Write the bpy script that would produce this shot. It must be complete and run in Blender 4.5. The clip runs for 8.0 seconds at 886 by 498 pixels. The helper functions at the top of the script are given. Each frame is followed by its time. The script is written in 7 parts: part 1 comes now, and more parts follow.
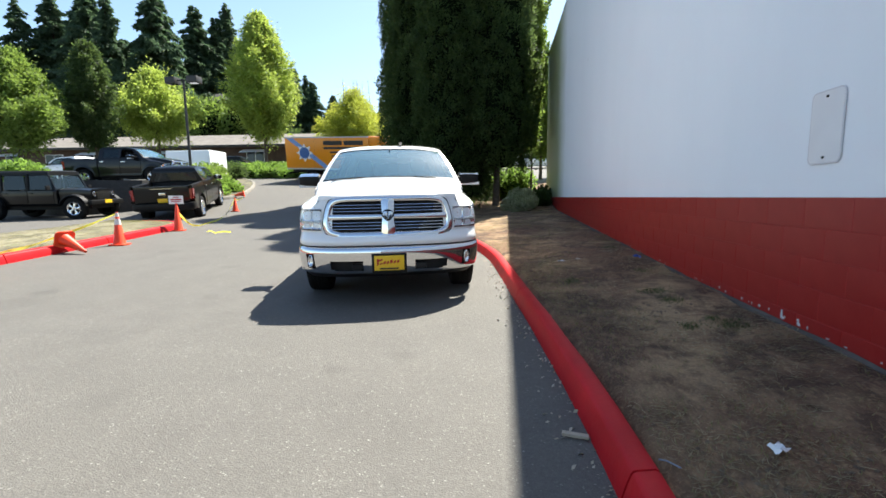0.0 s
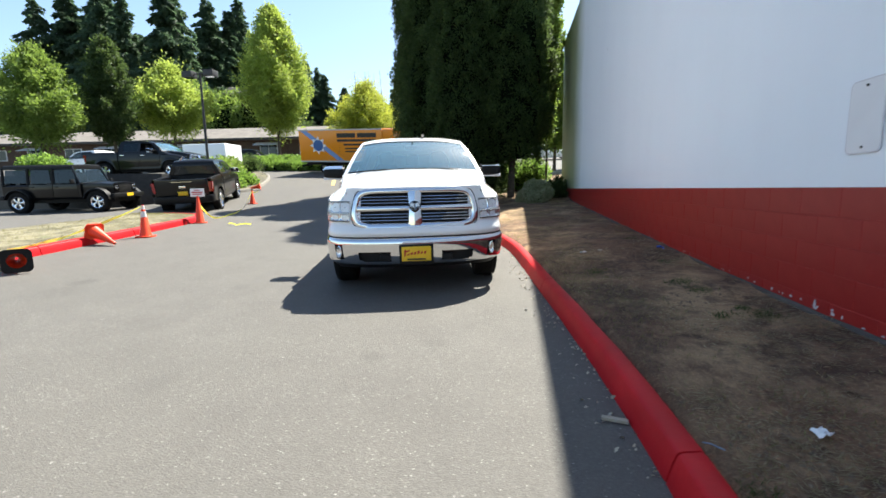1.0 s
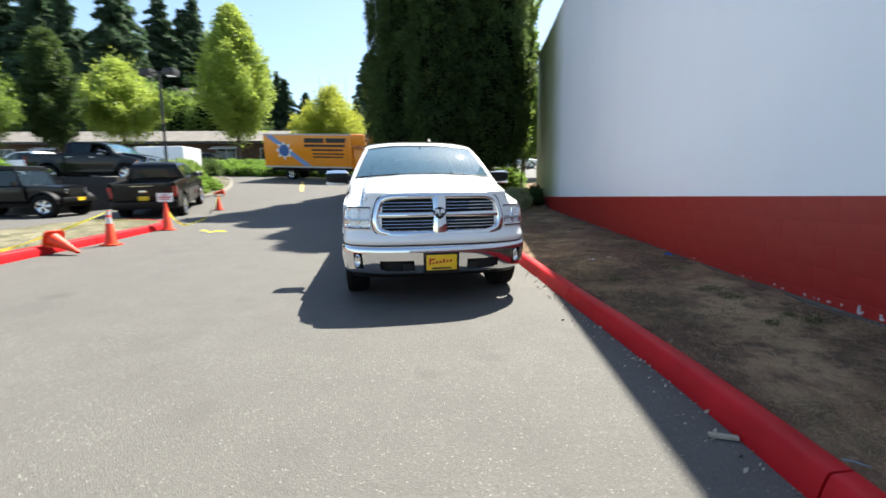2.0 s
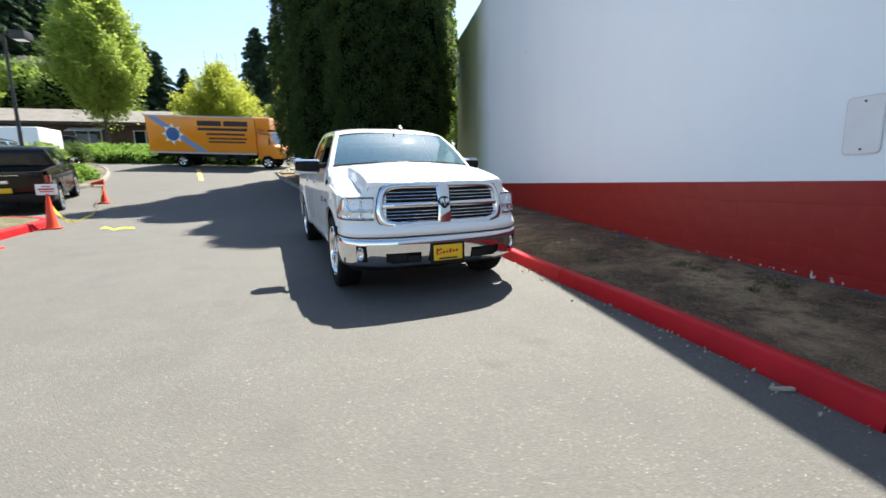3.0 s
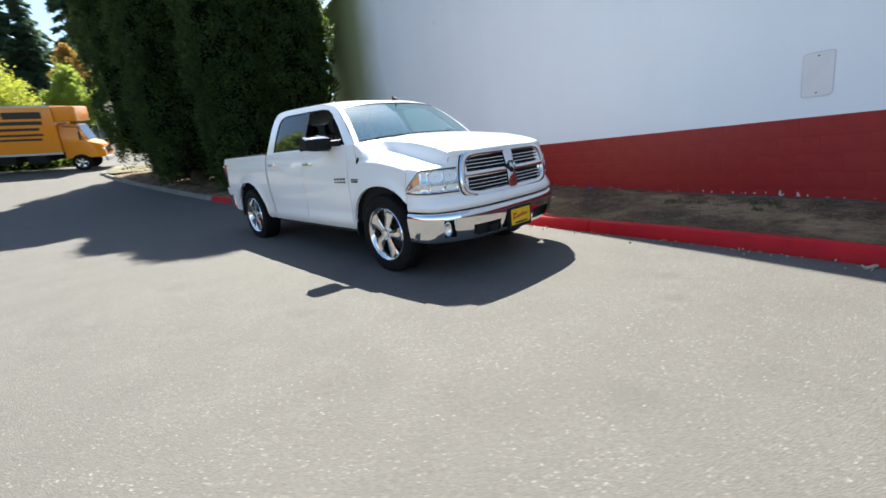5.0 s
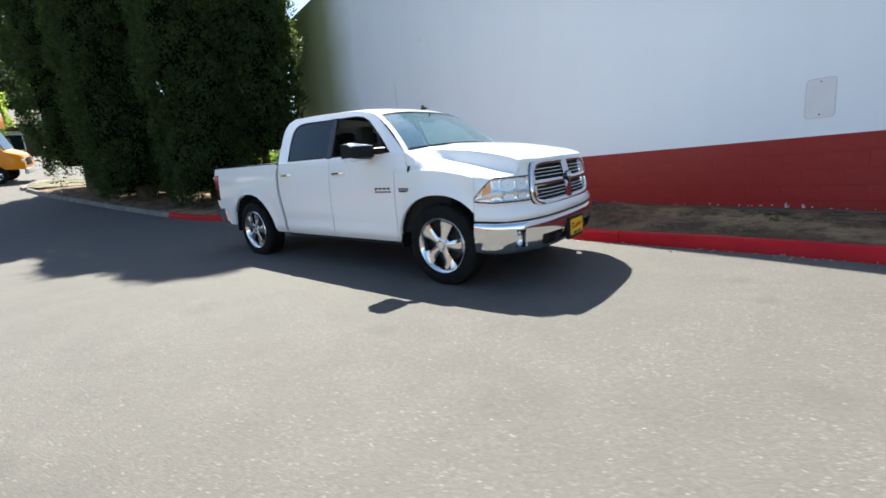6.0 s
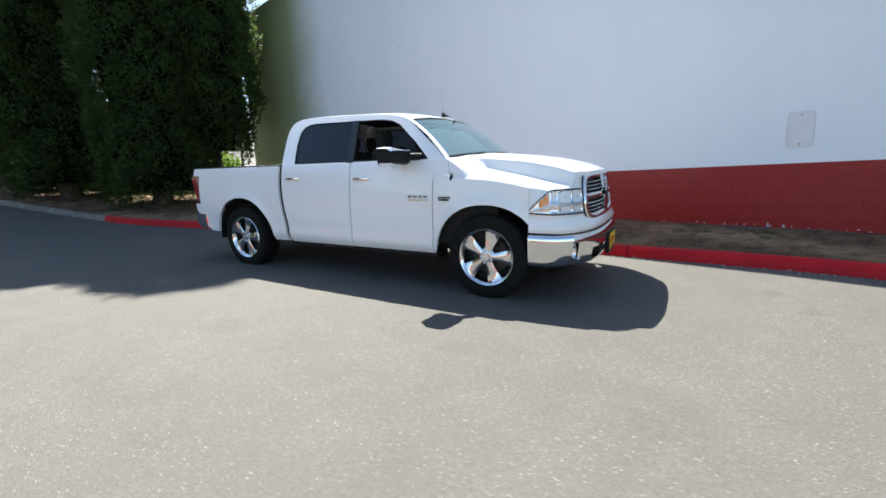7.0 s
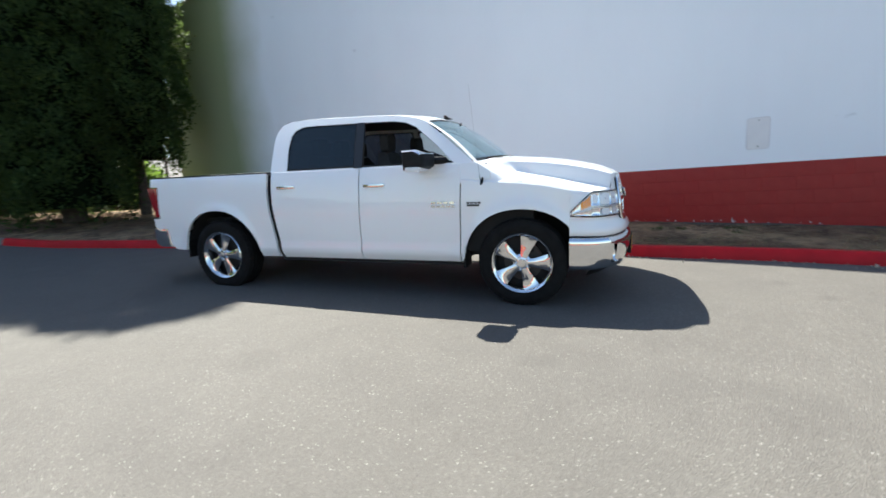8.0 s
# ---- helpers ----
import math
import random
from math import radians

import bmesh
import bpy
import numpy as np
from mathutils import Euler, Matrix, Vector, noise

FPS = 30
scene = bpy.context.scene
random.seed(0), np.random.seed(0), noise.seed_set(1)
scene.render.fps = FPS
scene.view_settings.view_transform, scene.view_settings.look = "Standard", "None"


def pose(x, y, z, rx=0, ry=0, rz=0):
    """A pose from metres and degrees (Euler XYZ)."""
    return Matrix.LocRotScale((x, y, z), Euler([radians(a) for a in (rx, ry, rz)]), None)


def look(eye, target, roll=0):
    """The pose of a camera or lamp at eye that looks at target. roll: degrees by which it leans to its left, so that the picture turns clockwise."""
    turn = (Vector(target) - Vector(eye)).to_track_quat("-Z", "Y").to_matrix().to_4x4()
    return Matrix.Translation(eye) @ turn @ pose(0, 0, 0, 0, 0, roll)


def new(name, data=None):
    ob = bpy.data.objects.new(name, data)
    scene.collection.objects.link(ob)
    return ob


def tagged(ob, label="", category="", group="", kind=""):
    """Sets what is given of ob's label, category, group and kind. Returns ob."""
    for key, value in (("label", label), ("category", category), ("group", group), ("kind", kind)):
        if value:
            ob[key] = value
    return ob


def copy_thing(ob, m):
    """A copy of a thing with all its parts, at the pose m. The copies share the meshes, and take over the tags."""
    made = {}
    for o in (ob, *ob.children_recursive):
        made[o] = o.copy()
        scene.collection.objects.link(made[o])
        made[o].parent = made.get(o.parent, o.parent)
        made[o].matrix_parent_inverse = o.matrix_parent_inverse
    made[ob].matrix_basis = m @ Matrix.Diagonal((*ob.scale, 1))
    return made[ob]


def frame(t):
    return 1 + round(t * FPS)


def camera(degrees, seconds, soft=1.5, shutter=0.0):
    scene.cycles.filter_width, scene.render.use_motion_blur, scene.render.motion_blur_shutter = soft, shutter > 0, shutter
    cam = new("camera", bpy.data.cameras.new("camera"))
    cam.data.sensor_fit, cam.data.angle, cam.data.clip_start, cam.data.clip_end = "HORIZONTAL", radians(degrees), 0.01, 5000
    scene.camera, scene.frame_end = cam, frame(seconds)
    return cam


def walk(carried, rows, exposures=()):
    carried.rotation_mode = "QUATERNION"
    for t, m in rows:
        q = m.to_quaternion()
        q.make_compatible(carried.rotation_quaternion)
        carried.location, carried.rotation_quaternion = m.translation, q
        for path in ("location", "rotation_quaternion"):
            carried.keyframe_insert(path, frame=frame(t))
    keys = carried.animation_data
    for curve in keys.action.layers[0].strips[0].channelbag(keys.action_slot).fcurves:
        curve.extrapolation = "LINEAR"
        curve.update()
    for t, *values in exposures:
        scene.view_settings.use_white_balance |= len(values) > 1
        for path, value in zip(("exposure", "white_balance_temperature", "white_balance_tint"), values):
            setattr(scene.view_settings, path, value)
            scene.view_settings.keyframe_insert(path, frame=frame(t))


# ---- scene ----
cam = camera(92.6, 8.0, soft=1.6, shutter=0.5)
PATH = [
    (0, (0.039, -0.004, 1.272), (-0.189, 1.968, 1.032), -0.81),
    (0.5, (0.019, -0.020, 1.267), (-0.191, 1.953, 1.020), -0.52),
    (1, (-0.120, -0.089, 1.270), (-0.398, 1.872, 0.994), -1.03),
    (1.5, (-0.419, -0.027, 1.262), (-0.668, 1.939, 0.995), -1.42),
    (2, (-0.815, 0.039, 1.260), (-0.911, 2.021, 1.017), -0.55),
    (2.2, (-1.005, 0.050, 1.248), (-0.958, 2.029, 0.957), -1.16),
    (3.3, (-2.180, 0.233, 1.312), (-1.686, 2.143, 0.986), -1.44),
    (3.5, (-2.392, 0.296, 1.320), (-1.787, 2.161, 0.927), -2.33),
    (4, (-2.943, 0.545, 1.327), (-2.270, 2.377, 0.892), -6.77),
    (4.5, (-3.450, 0.798, 1.320), (-2.619, 2.575, 0.934), -6.26),
    (4.7, (-3.648, 0.891, 1.315), (-2.752, 2.627, 0.886), -6.52),
    (5.8, (-4.671, 1.710, 1.302), (-3.459, 3.252, 0.910), -5.12),
    (6, (-4.812, 1.882, 1.314), (-3.577, 3.409, 0.932), -5.56),
    (6.5, (-5.144, 2.327, 1.346), (-3.840, 3.802, 0.993), -4.51),
    (7, (-5.445, 2.745, 1.356), (-3.982, 4.063, 1.006), -3.10),
    (7.5, (-5.671, 3.223, 1.386), (-4.139, 4.469, 1.073), -2.59),
    (8, (-5.840, 3.692, 1.382), (-4.166, 4.734, 1.047), -4.15),
]
walk(cam, [(t, look(eye, target, roll)) for t, eye, target, roll in PATH], [(0.0, 1.64, 6600, 6), (8.0, 1.60, 6500, 6)])

# ---- light ----
world = bpy.data.worlds.new("sky")
scene.world = world
world.use_nodes = True
wn = world.node_tree
sky = wn.nodes.new("ShaderNodeTexSky")
sky.sky_type = 'NISHITA'
sky.sun_disc = False
SUN_DIR = Vector((0.4135, 0.93, 1.458)).normalized()
sky.sun_elevation = math.asin(SUN_DIR.z)
sky.sun_rotation = math.atan2(SUN_DIR.x, SUN_DIR.y)
sky.altitude = 50
sky.air_density = 1.0
sky.dust_density = 0.6
sky.ozone_density = 1.2
bg = wn.nodes["Background"]
bg.inputs["Strength"].default_value = 0.083
wn.links.new(sky.outputs["Color"], bg.inputs["Color"])
sun_data = bpy.data.lights.new("sun", 'SUN')
sun_data.energy = 5.0
sun_data.angle = radians(0.53)
sun_data.color = (1.0, 0.955, 0.88)
sun = new("sun", sun_data)
sun.matrix_world = look(SUN_DIR * 60, (0, 0, 0))

# ---- mesh tools ----


def finish(me, mats, sharp=32):
    for m in (mats if isinstance(mats, (list, tuple)) else [mats]):
        me.materials.append(m)
    if sharp:
        me.polygons.foreach_set("use_smooth", [True] * len(me.polygons))
        me.set_sharp_from_angle(angle=radians(sharp))
    return me


def part(name, bm, material, parent=None, label="", sharp=32):
    """Links a bmesh as one mesh object, under a thing or a part."""
    me = bpy.data.meshes.new(name)
    bmesh.ops.recalc_face_normals(bm, faces=bm.faces)
    bm.to_mesh(me)
    bm.free()
    finish(me, material, sharp)
    ob = new(name, me)
    if parent:
        ob.parent = parent
    if label:
        ob["label"] = label
    return ob


def raw(name, verts, faces, material, parent=None, label="", sharp=0):
    """The same from plain vertex and face arrays."""
    me = bpy.data.meshes.new(name)
    verts, faces = np.asarray(verts, np.float32), np.asarray(faces, np.int32)
    n, k = faces.shape
    me.vertices.add(len(verts))
    me.vertices.foreach_set("co", verts.ravel())
    me.loops.add(n * k)
    me.loops.foreach_set("vertex_index", faces.ravel())
    me.polygons.add(n)
    me.polygons.foreach_set("loop_start", np.arange(n, dtype=np.int32) * k)
    me.update(calc_edges=True)
    me.validate()
    finish(me, material, sharp)
    ob = new(name, me)
    if parent:
        ob.parent = parent
    if label:
        ob["label"] = label
    return ob


def thing(name, m, label, category, group="", kind=""):
    ob = new(name)
    ob.matrix_world = m
    ob.empty_display_size = 0.1
    return tagged(ob, label, category, group, kind)


def box(bm, x0, x1, y0, y1, z0, z1, bev=0.0, seg=2):
    r = bmesh.ops.create_cube(bm, size=1.0)
    for v in r["verts"]:
        v.co = Vector(((x0 + x1) / 2 + v.co.x * (x1 - x0), (y0 + y1) / 2 + v.co.y * (y1 - y0), (z0 + z1) / 2 + v.co.z * (z1 - z0)))
    if bev:
        edges = list({e for v in r["verts"] for e in v.link_edges})
        bmesh.ops.bevel(bm, geom=edges, offset=bev, segments=seg, affect='EDGES', profile=0.6)
    return bm


def ring_faces(bm, rings, closed=True, caps=True):
    n = len(rings[0])
    for a, b in zip(rings, rings[1:]):
        for i in range(n if closed else n - 1):
            j = (i + 1) % n
            bm.faces.new((a[i], a[j], b[j], b[i]))
    if caps and closed:
        bm.faces.new(list(reversed(rings[0])))
        bm.faces.new(rings[-1])


def tube(bm, pts, radius, n=8, caps=True):
    """A round bar along points; radius is one number or one for each point."""
    pts = [Vector(p) for p in pts]
    rings = []
    for i, p in enumerate(pts):
        d = (pts[min(i + 1, len(pts) - 1)] - pts[max(i - 1, 0)]).normalized()
        side = d.cross(Vector((0, 0, 1)) if abs(d.z) < 0.9 else Vector((1, 0, 0))).normalized()
        up = side.cross(d)
        r = radius[i] if isinstance(radius, (list, tuple)) else radius
        rings.append([bm.verts.new(p + r * (math.cos(2 * math.pi * k / n) * side + math.sin(2 * math.pi * k / n) * up)) for k in range(n)])
    ring_faces(bm, rings, True, caps)
    return bm


def lathe(bm, profile, n=32, axis='z', origin=(0, 0, 0), caps=True):
    """Turns (radius, height) pairs about an axis."""
    o = Vector(origin)
    rings = []
    for r, h in profile:
        ring = []
        for k in range(n):
            a = 2 * math.pi * k / n
            c, s = r * math.cos(a), r * math.sin(a)
            ring.append(bm.verts.new(o + Vector({'z': (c, s, h), 'y': (c, h, s), 'x': (h, c, s)}[axis])))
        rings.append(ring)
    ring_faces(bm, rings, True, caps)
    return bm


def sheet(bm, rows):
    """Quads over rows of points."""
    vs = [[bm.verts.new(Vector(p)) for p in row] for row in rows]
    for a, b in zip(vs, vs[1:]):
        for i in range(len(a) - 1):
            bm.faces.new((a[i], a[i + 1], b[i + 1], b[i]))
    return vs


def slab(bm, outline, z0, z1, place):
    """A flat plate: an outline of (u, v) pairs, extruded from z0 to z1 and laid out by place(u, v, w)."""
    lo = [bm.verts.new(Vector(place(u, v, z0))) for u, v in outline]
    hi = [bm.verts.new(Vector(place(u, v, z1))) for u, v in outline]
    n = len(outline)
    for i in range(n):
        j = (i + 1) % n
        bm.faces.new((lo[i], lo[j], hi[j], hi[i]))
    bm.faces.new(list(reversed(lo)))
    bm.faces.new(hi)
    return bm


def holed(bm, loops, place):
    """A plate with openings: the first loop is the rim, the others are holes."""
    edges = []
    for loop in loops:
        vs = [bm.verts.new(Vector((u, v, 0))) for u, v in loop]
        edges += [bm.edges.new((vs[i], vs[(i + 1) % len(vs)])) for i in range(len(vs))]
    got = bmesh.ops.triangle_fill(bm, use_beauty=True, use_dissolve=False, edges=edges, normal=(0, 0, 1))
    for v in bm.verts:
        v.co = Vector(place(v.co.x, v.co.y))
    return bm


def curve(pairs):
    """Smooth interpolation through (x, value) pairs."""
    xs, ys = zip(*pairs)

    def at(x):
        if x <= xs[0]:
            return ys[0]
        if x >= xs[-1]:
            return ys[-1]
        i = max(k for k in range(len(xs) - 1) if xs[k] <= x)
        h = xs[i + 1] - xs[i]

        def slope(k):
            if k == 0:
                return (ys[1] - ys[0]) / (xs[1] - xs[0])
            if k == len(xs) - 1:
                return (ys[-1] - ys[-2]) / (xs[-1] - xs[-2])
            return (ys[k + 1] - ys[k - 1]) / (xs[k + 1] - xs[k - 1])
        t = (x - xs[i]) / h
        return ((2 * t ** 3 - 3 * t * t + 1) * ys[i] + (t ** 3 - 2 * t * t + t) * h * slope(i) + (3 * t * t - 2 * t ** 3) * ys[i + 1] + (t ** 3 - t * t) * h * slope(i + 1))
    return at


def smooth(a, b, x):
    t = min(1.0, max(0.0, (x - a) / (b - a)))
    return t * t * (3 - 2 * t)


def spread(a, b, n):
    return [a + (b - a) * i / (n - 1) for i in range(n)]


# ---- materials ----


def material(name, base=(0.5, 0.5, 0.5), rough=0.5, metal=0.0, **more):
    m = bpy.data.materials.new(name)
    m.use_nodes = True
    p = m.node_tree.nodes["Principled BSDF"]
    p.inputs["Base Color"].default_value = (*base, 1)
    p.inputs["Roughness"].default_value = rough
    p.inputs["Metallic"].default_value = metal
    for k, v in more.items():
        p.inputs[k.replace("_", " ")].default_value = v
    return m


class Nodes:
    """Short names for building a node tree."""

    def __init__(self, m):
        self.t = m.node_tree
        self.p = self.t.nodes["Principled BSDF"]

    def add(self, kind, **inputs):
        n = self.t.nodes.new("ShaderNode" + kind)
        for k, v in inputs.items():
            self.put(v, n.inputs[k.replace("_", " ")])
        return n

    def put(self, value, socket):
        if hasattr(value, "is_output"):
            self.t.links.new(value, socket)
        else:
            socket.default_value = value

    def coords(self, kind="Object"):
        return self.add("TexCoord").outputs[kind]

    def noise(self, scale, detail=4.0, rough=0.55, vector=None, kind="Object"):
        n = self.add("TexNoise", Scale=scale, Detail=detail, Roughness=rough)
        self.t.links.new(vector if vector is not None else self.coords(kind), n.inputs["Vector"])
        return n.outputs["Fac"]

    def scaled(self, scale, kind="Object"):
        n = self.add("Mapping", Scale=scale)
        self.t.links.new(self.coords(kind), n.inputs["Vector"])
        return n.outputs["Vector"]

    def ramp(self, fac, *stops):
        n = self.add("ValToRGB")
        self.t.links.new(fac, n.inputs["Fac"])
        e = n.color_ramp.elements
        while len(e) < len(stops):
            e.new(0.5)
        for el, (pos, col) in zip(e, stops):
            el.position = pos
            el.color = (*col, 1) if isinstance(col, (tuple, list)) else (col, col, col, 1)
        return n.outputs["Color"]

    def mix(self, fac, a, b, mode='MIX'):
        n = self.add("MixRGB")
        n.blend_type = mode
        for v, s in ((fac, n.inputs[0]), (a, n.inputs[1]), (b, n.inputs[2])):
            if isinstance(v, (tuple, list)) and len(v) == 3:
                v = (*v, 1)
            self.put(v, s)
        return n.outputs[0]

    def math(self, op, a, b=0.0):
        n = self.add("Math")
        n.operation = op
        self.put(a, n.inputs[0])
        self.put(b, n.inputs[1])
        return n.outputs[0]

    def bump(self, height, strength=0.3, distance=0.01):
        n = self.add("Bump", Strength=strength, Distance=distance)
        self.t.links.new(height, n.inputs["Height"])
        self.t.links.new(n.outputs["Normal"], self.p.inputs["Normal"])

    def colour(self, c):
        self.put(c, self.p.inputs["Base Color"])

    def rough(self, r):
        self.put(r, self.p.inputs["Roughness"])

    def random(self):
        return self.add("ObjectInfo").outputs["Random"]

    def island(self):
        return self.add("NewGeometry").outputs["Random Per Island"]

    def axis(self, which, kind="Object"):
        n = self.add("SeparateXYZ")
        self.t.links.new(self.coords(kind), n.inputs[0])
        return n.outputs[which]


def mottled(name, dark, light, scale=6.0, rough=0.8, bump=0.2, fine=60.0, dist=0.005, metal=0.0):
    """A surface with grain at two scales."""
    m = material(name, light, rough, metal)
    n = Nodes(m)
    big, small = n.noise(scale, 5), n.noise(fine, 3)
    n.colour(n.mix(n.math('MULTIPLY', small, 0.45), n.ramp(big, (0.32, dark), (0.68, light)), dark))
    n.bump(small, bump, dist)
    return m


def asphalt_material():
    m = material("asphalt", (0.167, 0.163, 0.153), 0.8, 0.0, Specular_IOR_Level=0.3)
    n = Nodes(m)
    grain, patch, wide = n.noise(170, 3, 0.7), n.noise(2.2, 5, 0.6), n.noise(0.35, 3)
    v = n.add("TexVoronoi", Scale=120.0)
    n.t.links.new(n.coords(), v.inputs["Vector"])
    chips = n.ramp(v.outputs["Color"], (0.86, 0.0), (0.97, 1.0))
    base = n.ramp(patch, (0.3, (0.096, 0.090, 0.083)), (0.7, (0.119, 0.112, 0.102)))
    base = n.mix(n.ramp(wide, (0.38, 0.0), (0.62, 0.5)), base, (0.117, 0.110, 0.098))
    base = n.mix(n.ramp(grain, (0.35, 0.30), (0.6, 0.0)), base, (0.071, 0.065, 0.060))
    coarse = n.noise(48, 4, 0.75)
    base = n.mix(n.ramp(coarse, (0.34, 0.42), (0.50, 0.0)), base, (0.065, 0.061, 0.056))
    base = n.mix(n.ramp(coarse, (0.54, 0.0), (0.70, 0.40)), base, (0.167, 0.159, 0.145))
    base = n.mix(n.math('MULTIPLY', chips, 0.42), base, (0.419, 0.416, 0.378))
    spots = n.noise(1.3, 2, 0.4)
    base = n.mix(n.ramp(spots, (0.70, 0.0), (0.80, 0.22)), base, (0.084, 0.079, 0.074))
    # faint drag marks along the drive, and oil stains where cars have stood
    drag = n.noise(1.0, 5, 0.6, n.scaled((4.5, 0.35, 1)))
    base = n.mix(n.ramp(drag, (0.50, 0.0), (0.72, 0.35)), base, (0.100, 0.095, 0.088))
    big = n.add("TexVoronoi", Scale=26.0)
    n.t.links.new(n.coords(), big.inputs["Vector"])
    base = n.mix(n.math('MULTIPLY', n.ramp(big.outputs["Distance"], (0.10, 1.0), (0.17, 0.0)), n.ramp(patch, (0.45, 0.0), (0.62, 0.35))), base, (0.335, 0.326, 0.297))
    wobble = n.noise(7, 4, 0.6)
    for x, y, r, deep in ((-1.05, 2.72, 0.10, 0.5), (-0.64, 3.01, 0.12, 0.4), (-5.44, 4.55, 0.20, 0.7), (-5.3, 4.05, 0.40, 0.4), (-3.3, 4.6, 0.16, 0.35), (-2.3, 2.2, 0.14, 0.3), (-4.2, 6.4, 0.22, 0.35), (0.1, 3.6, 0.12, 0.3), (-1.9, 1.2, 0.1, 0.35), (-6.2, 7.6, 0.25, 0.35)):
        d = n.add("VectorMath")
        d.operation = 'DISTANCE'
        flat = n.add("VectorMath")
        flat.operation = 'MULTIPLY'
        n.t.links.new(n.coords(), flat.inputs[0])
        flat.inputs[1].default_value = (1, 1, 0)
        n.t.links.new(flat.outputs[0], d.inputs[0])
        d.inputs[1].default_value = (x, y, 0)
        reach = n.math('ADD', n.math('DIVIDE', d.outputs["Value"], r), n.math('MULTIPLY', wobble, 0.9))
        base = n.mix(n.ramp(n.math('MULTIPLY', reach, 0.5), (0.45, deep * 0.5), (0.78, 0.0)), base, (0.046, 0.043, 0.040))
    n.colour(base)
    n.rough(n.ramp(grain, (0.3, 0.90), (0.7, 0.70)))
    n.bump(n.mix(0.5, n.mix(0.5, grain, coarse), v.outputs["Distance"]), 0.65, 0.008)
    return m


def dirt_material(name, bare, dry, green, amount):
    m = material(name, bare, 0.95)
    n = Nodes(m)
    big, mid, fine = n.noise(0.9, 5, 0.6), n.noise(6, 5, 0.65), n.noise(60, 3, 0.7)
    base = n.mix(n.ramp(big, (0.42, 0.0), (0.62, 1.0)), bare, dry)
    base = n.mix(n.ramp(n.noise(2.3, 4), (0.60, 0.0), (0.74, amount)), base, green)
    base = n.mix(n.ramp(mid, (0.35, 0.6), (0.55, 0.0)), base, tuple(c * 0.5 for c in bare))
    base = n.mix(n.ramp(fine, (0.5, 0.0), (0.75, 0.5)), base, tuple(min(1, c * 1.7) for c in dry))
    blot = n.noise(1.5, 6, 0.7)
    base = n.mix(n.ramp(blot, (0.42, 0.75), (0.53, 0.0)), base, tuple(c * 0.42 for c in bare))
    base = n.mix(n.ramp(n.noise(14, 4, 0.7, n.scaled((1.6, 0.6, 1))), (0.52, 0.0), (0.72, 0.5)), base, tuple(min(1, c * 1.35) for c in dry))
    n.colour(base)
    n.bump(n.mix(0.5, mid, fine), 0.9, 0.03)
    return m


def paint_material(name, col, dirt=0.06, spec=0.5, coat=1.0):
    """Clear-coated vehicle paint."""
    m = material(name, col, 0.35, 0.0, Coat_Weight=coat, Coat_Roughness=0.03, Specular_IOR_Level=spec)
    n = Nodes(m)
    n.colour(n.mix(n.math('MULTIPLY', n.noise(5, 4), dirt), col, tuple(c * 0.6 + 0.01 for c in col)))
    return m


def leaf_material(name, a, b, c, sheen=0.4, thin=0.48, patch=0.6):
    m = material(name, a, 0.6, 0.0, Specular_IOR_Level=sheen)
    n = Nodes(m)
    r = n.island()
    col = n.ramp(r, (0.0, a), (0.5, b), (1.0, c))
    n.colour(n.mix(n.ramp(n.noise(patch, 2), (0.35, 0.45 if patch < 1 else 0.8), (0.65, 0.0)), col, tuple(v * 0.6 for v in a)))
    tr = n.add("BsdfTranslucent")
    n.put(n.mix(0.5, col, tuple(min(1, v * 1.6) for v in c)), tr.inputs["Color"])
    mix = n.add("MixShader", Fac=thin)
    out = n.t.nodes["Material Output"]
    n.t.links.new(n.p.outputs[0], mix.inputs[1])
    n.t.links.new(tr.outputs[0], mix.inputs[2])
    n.t.links.new(mix.outputs[0], out.inputs["Surface"])
    return m


def glass_material(name, tint, rough=0.0, clear=0.75, ior=1.5, sky_share=0.02):
    """A pane: part of the light goes straight through, and it mirrors by its angle."""
    m = material(name, tint, rough)
    n = Nodes(m)
    tr, gl, lw = n.add("BsdfTransparent"), n.add("BsdfGlossy", Roughness=0.02), n.add("LayerWeight", Blend=0.5)
    tr.inputs["Color"].default_value = tuple(c * clear for c in tint) + (1,)
    gl.inputs["Color"].default_value = (0.95, 0.97, 1, 1)
    sky_mix, mix = n.add("MixShader", Fac=sky_share), n.add("MixShader")
    # teal diffuse share that paints the sky's reflection into the pane
    sky_tint = n.add("BsdfDiffuse")
    sky_tint.inputs["Color"].default_value = (0.24, 0.56, 0.68, 1)
    low = ((ior - 1) / (ior + 1)) ** 2
    gloss = n.math('ADD', low, n.math('MULTIPLY', n.math('POWER', lw.outputs["Facing"], 5.0), 1.0 - low))
    n.t.links.new(gloss, mix.inputs[0])
    n.t.links.new(tr.outputs[0], sky_mix.inputs[1])
    n.t.links.new(sky_tint.outputs[0], sky_mix.inputs[2])
    n.t.links.new(sky_mix.outputs[0], mix.inputs[1])
    n.t.links.new(gl.outputs[0], mix.inputs[2])
    n.t.links.new(mix.outputs[0], n.t.nodes["Material Output"].inputs["Surface"])
    return m


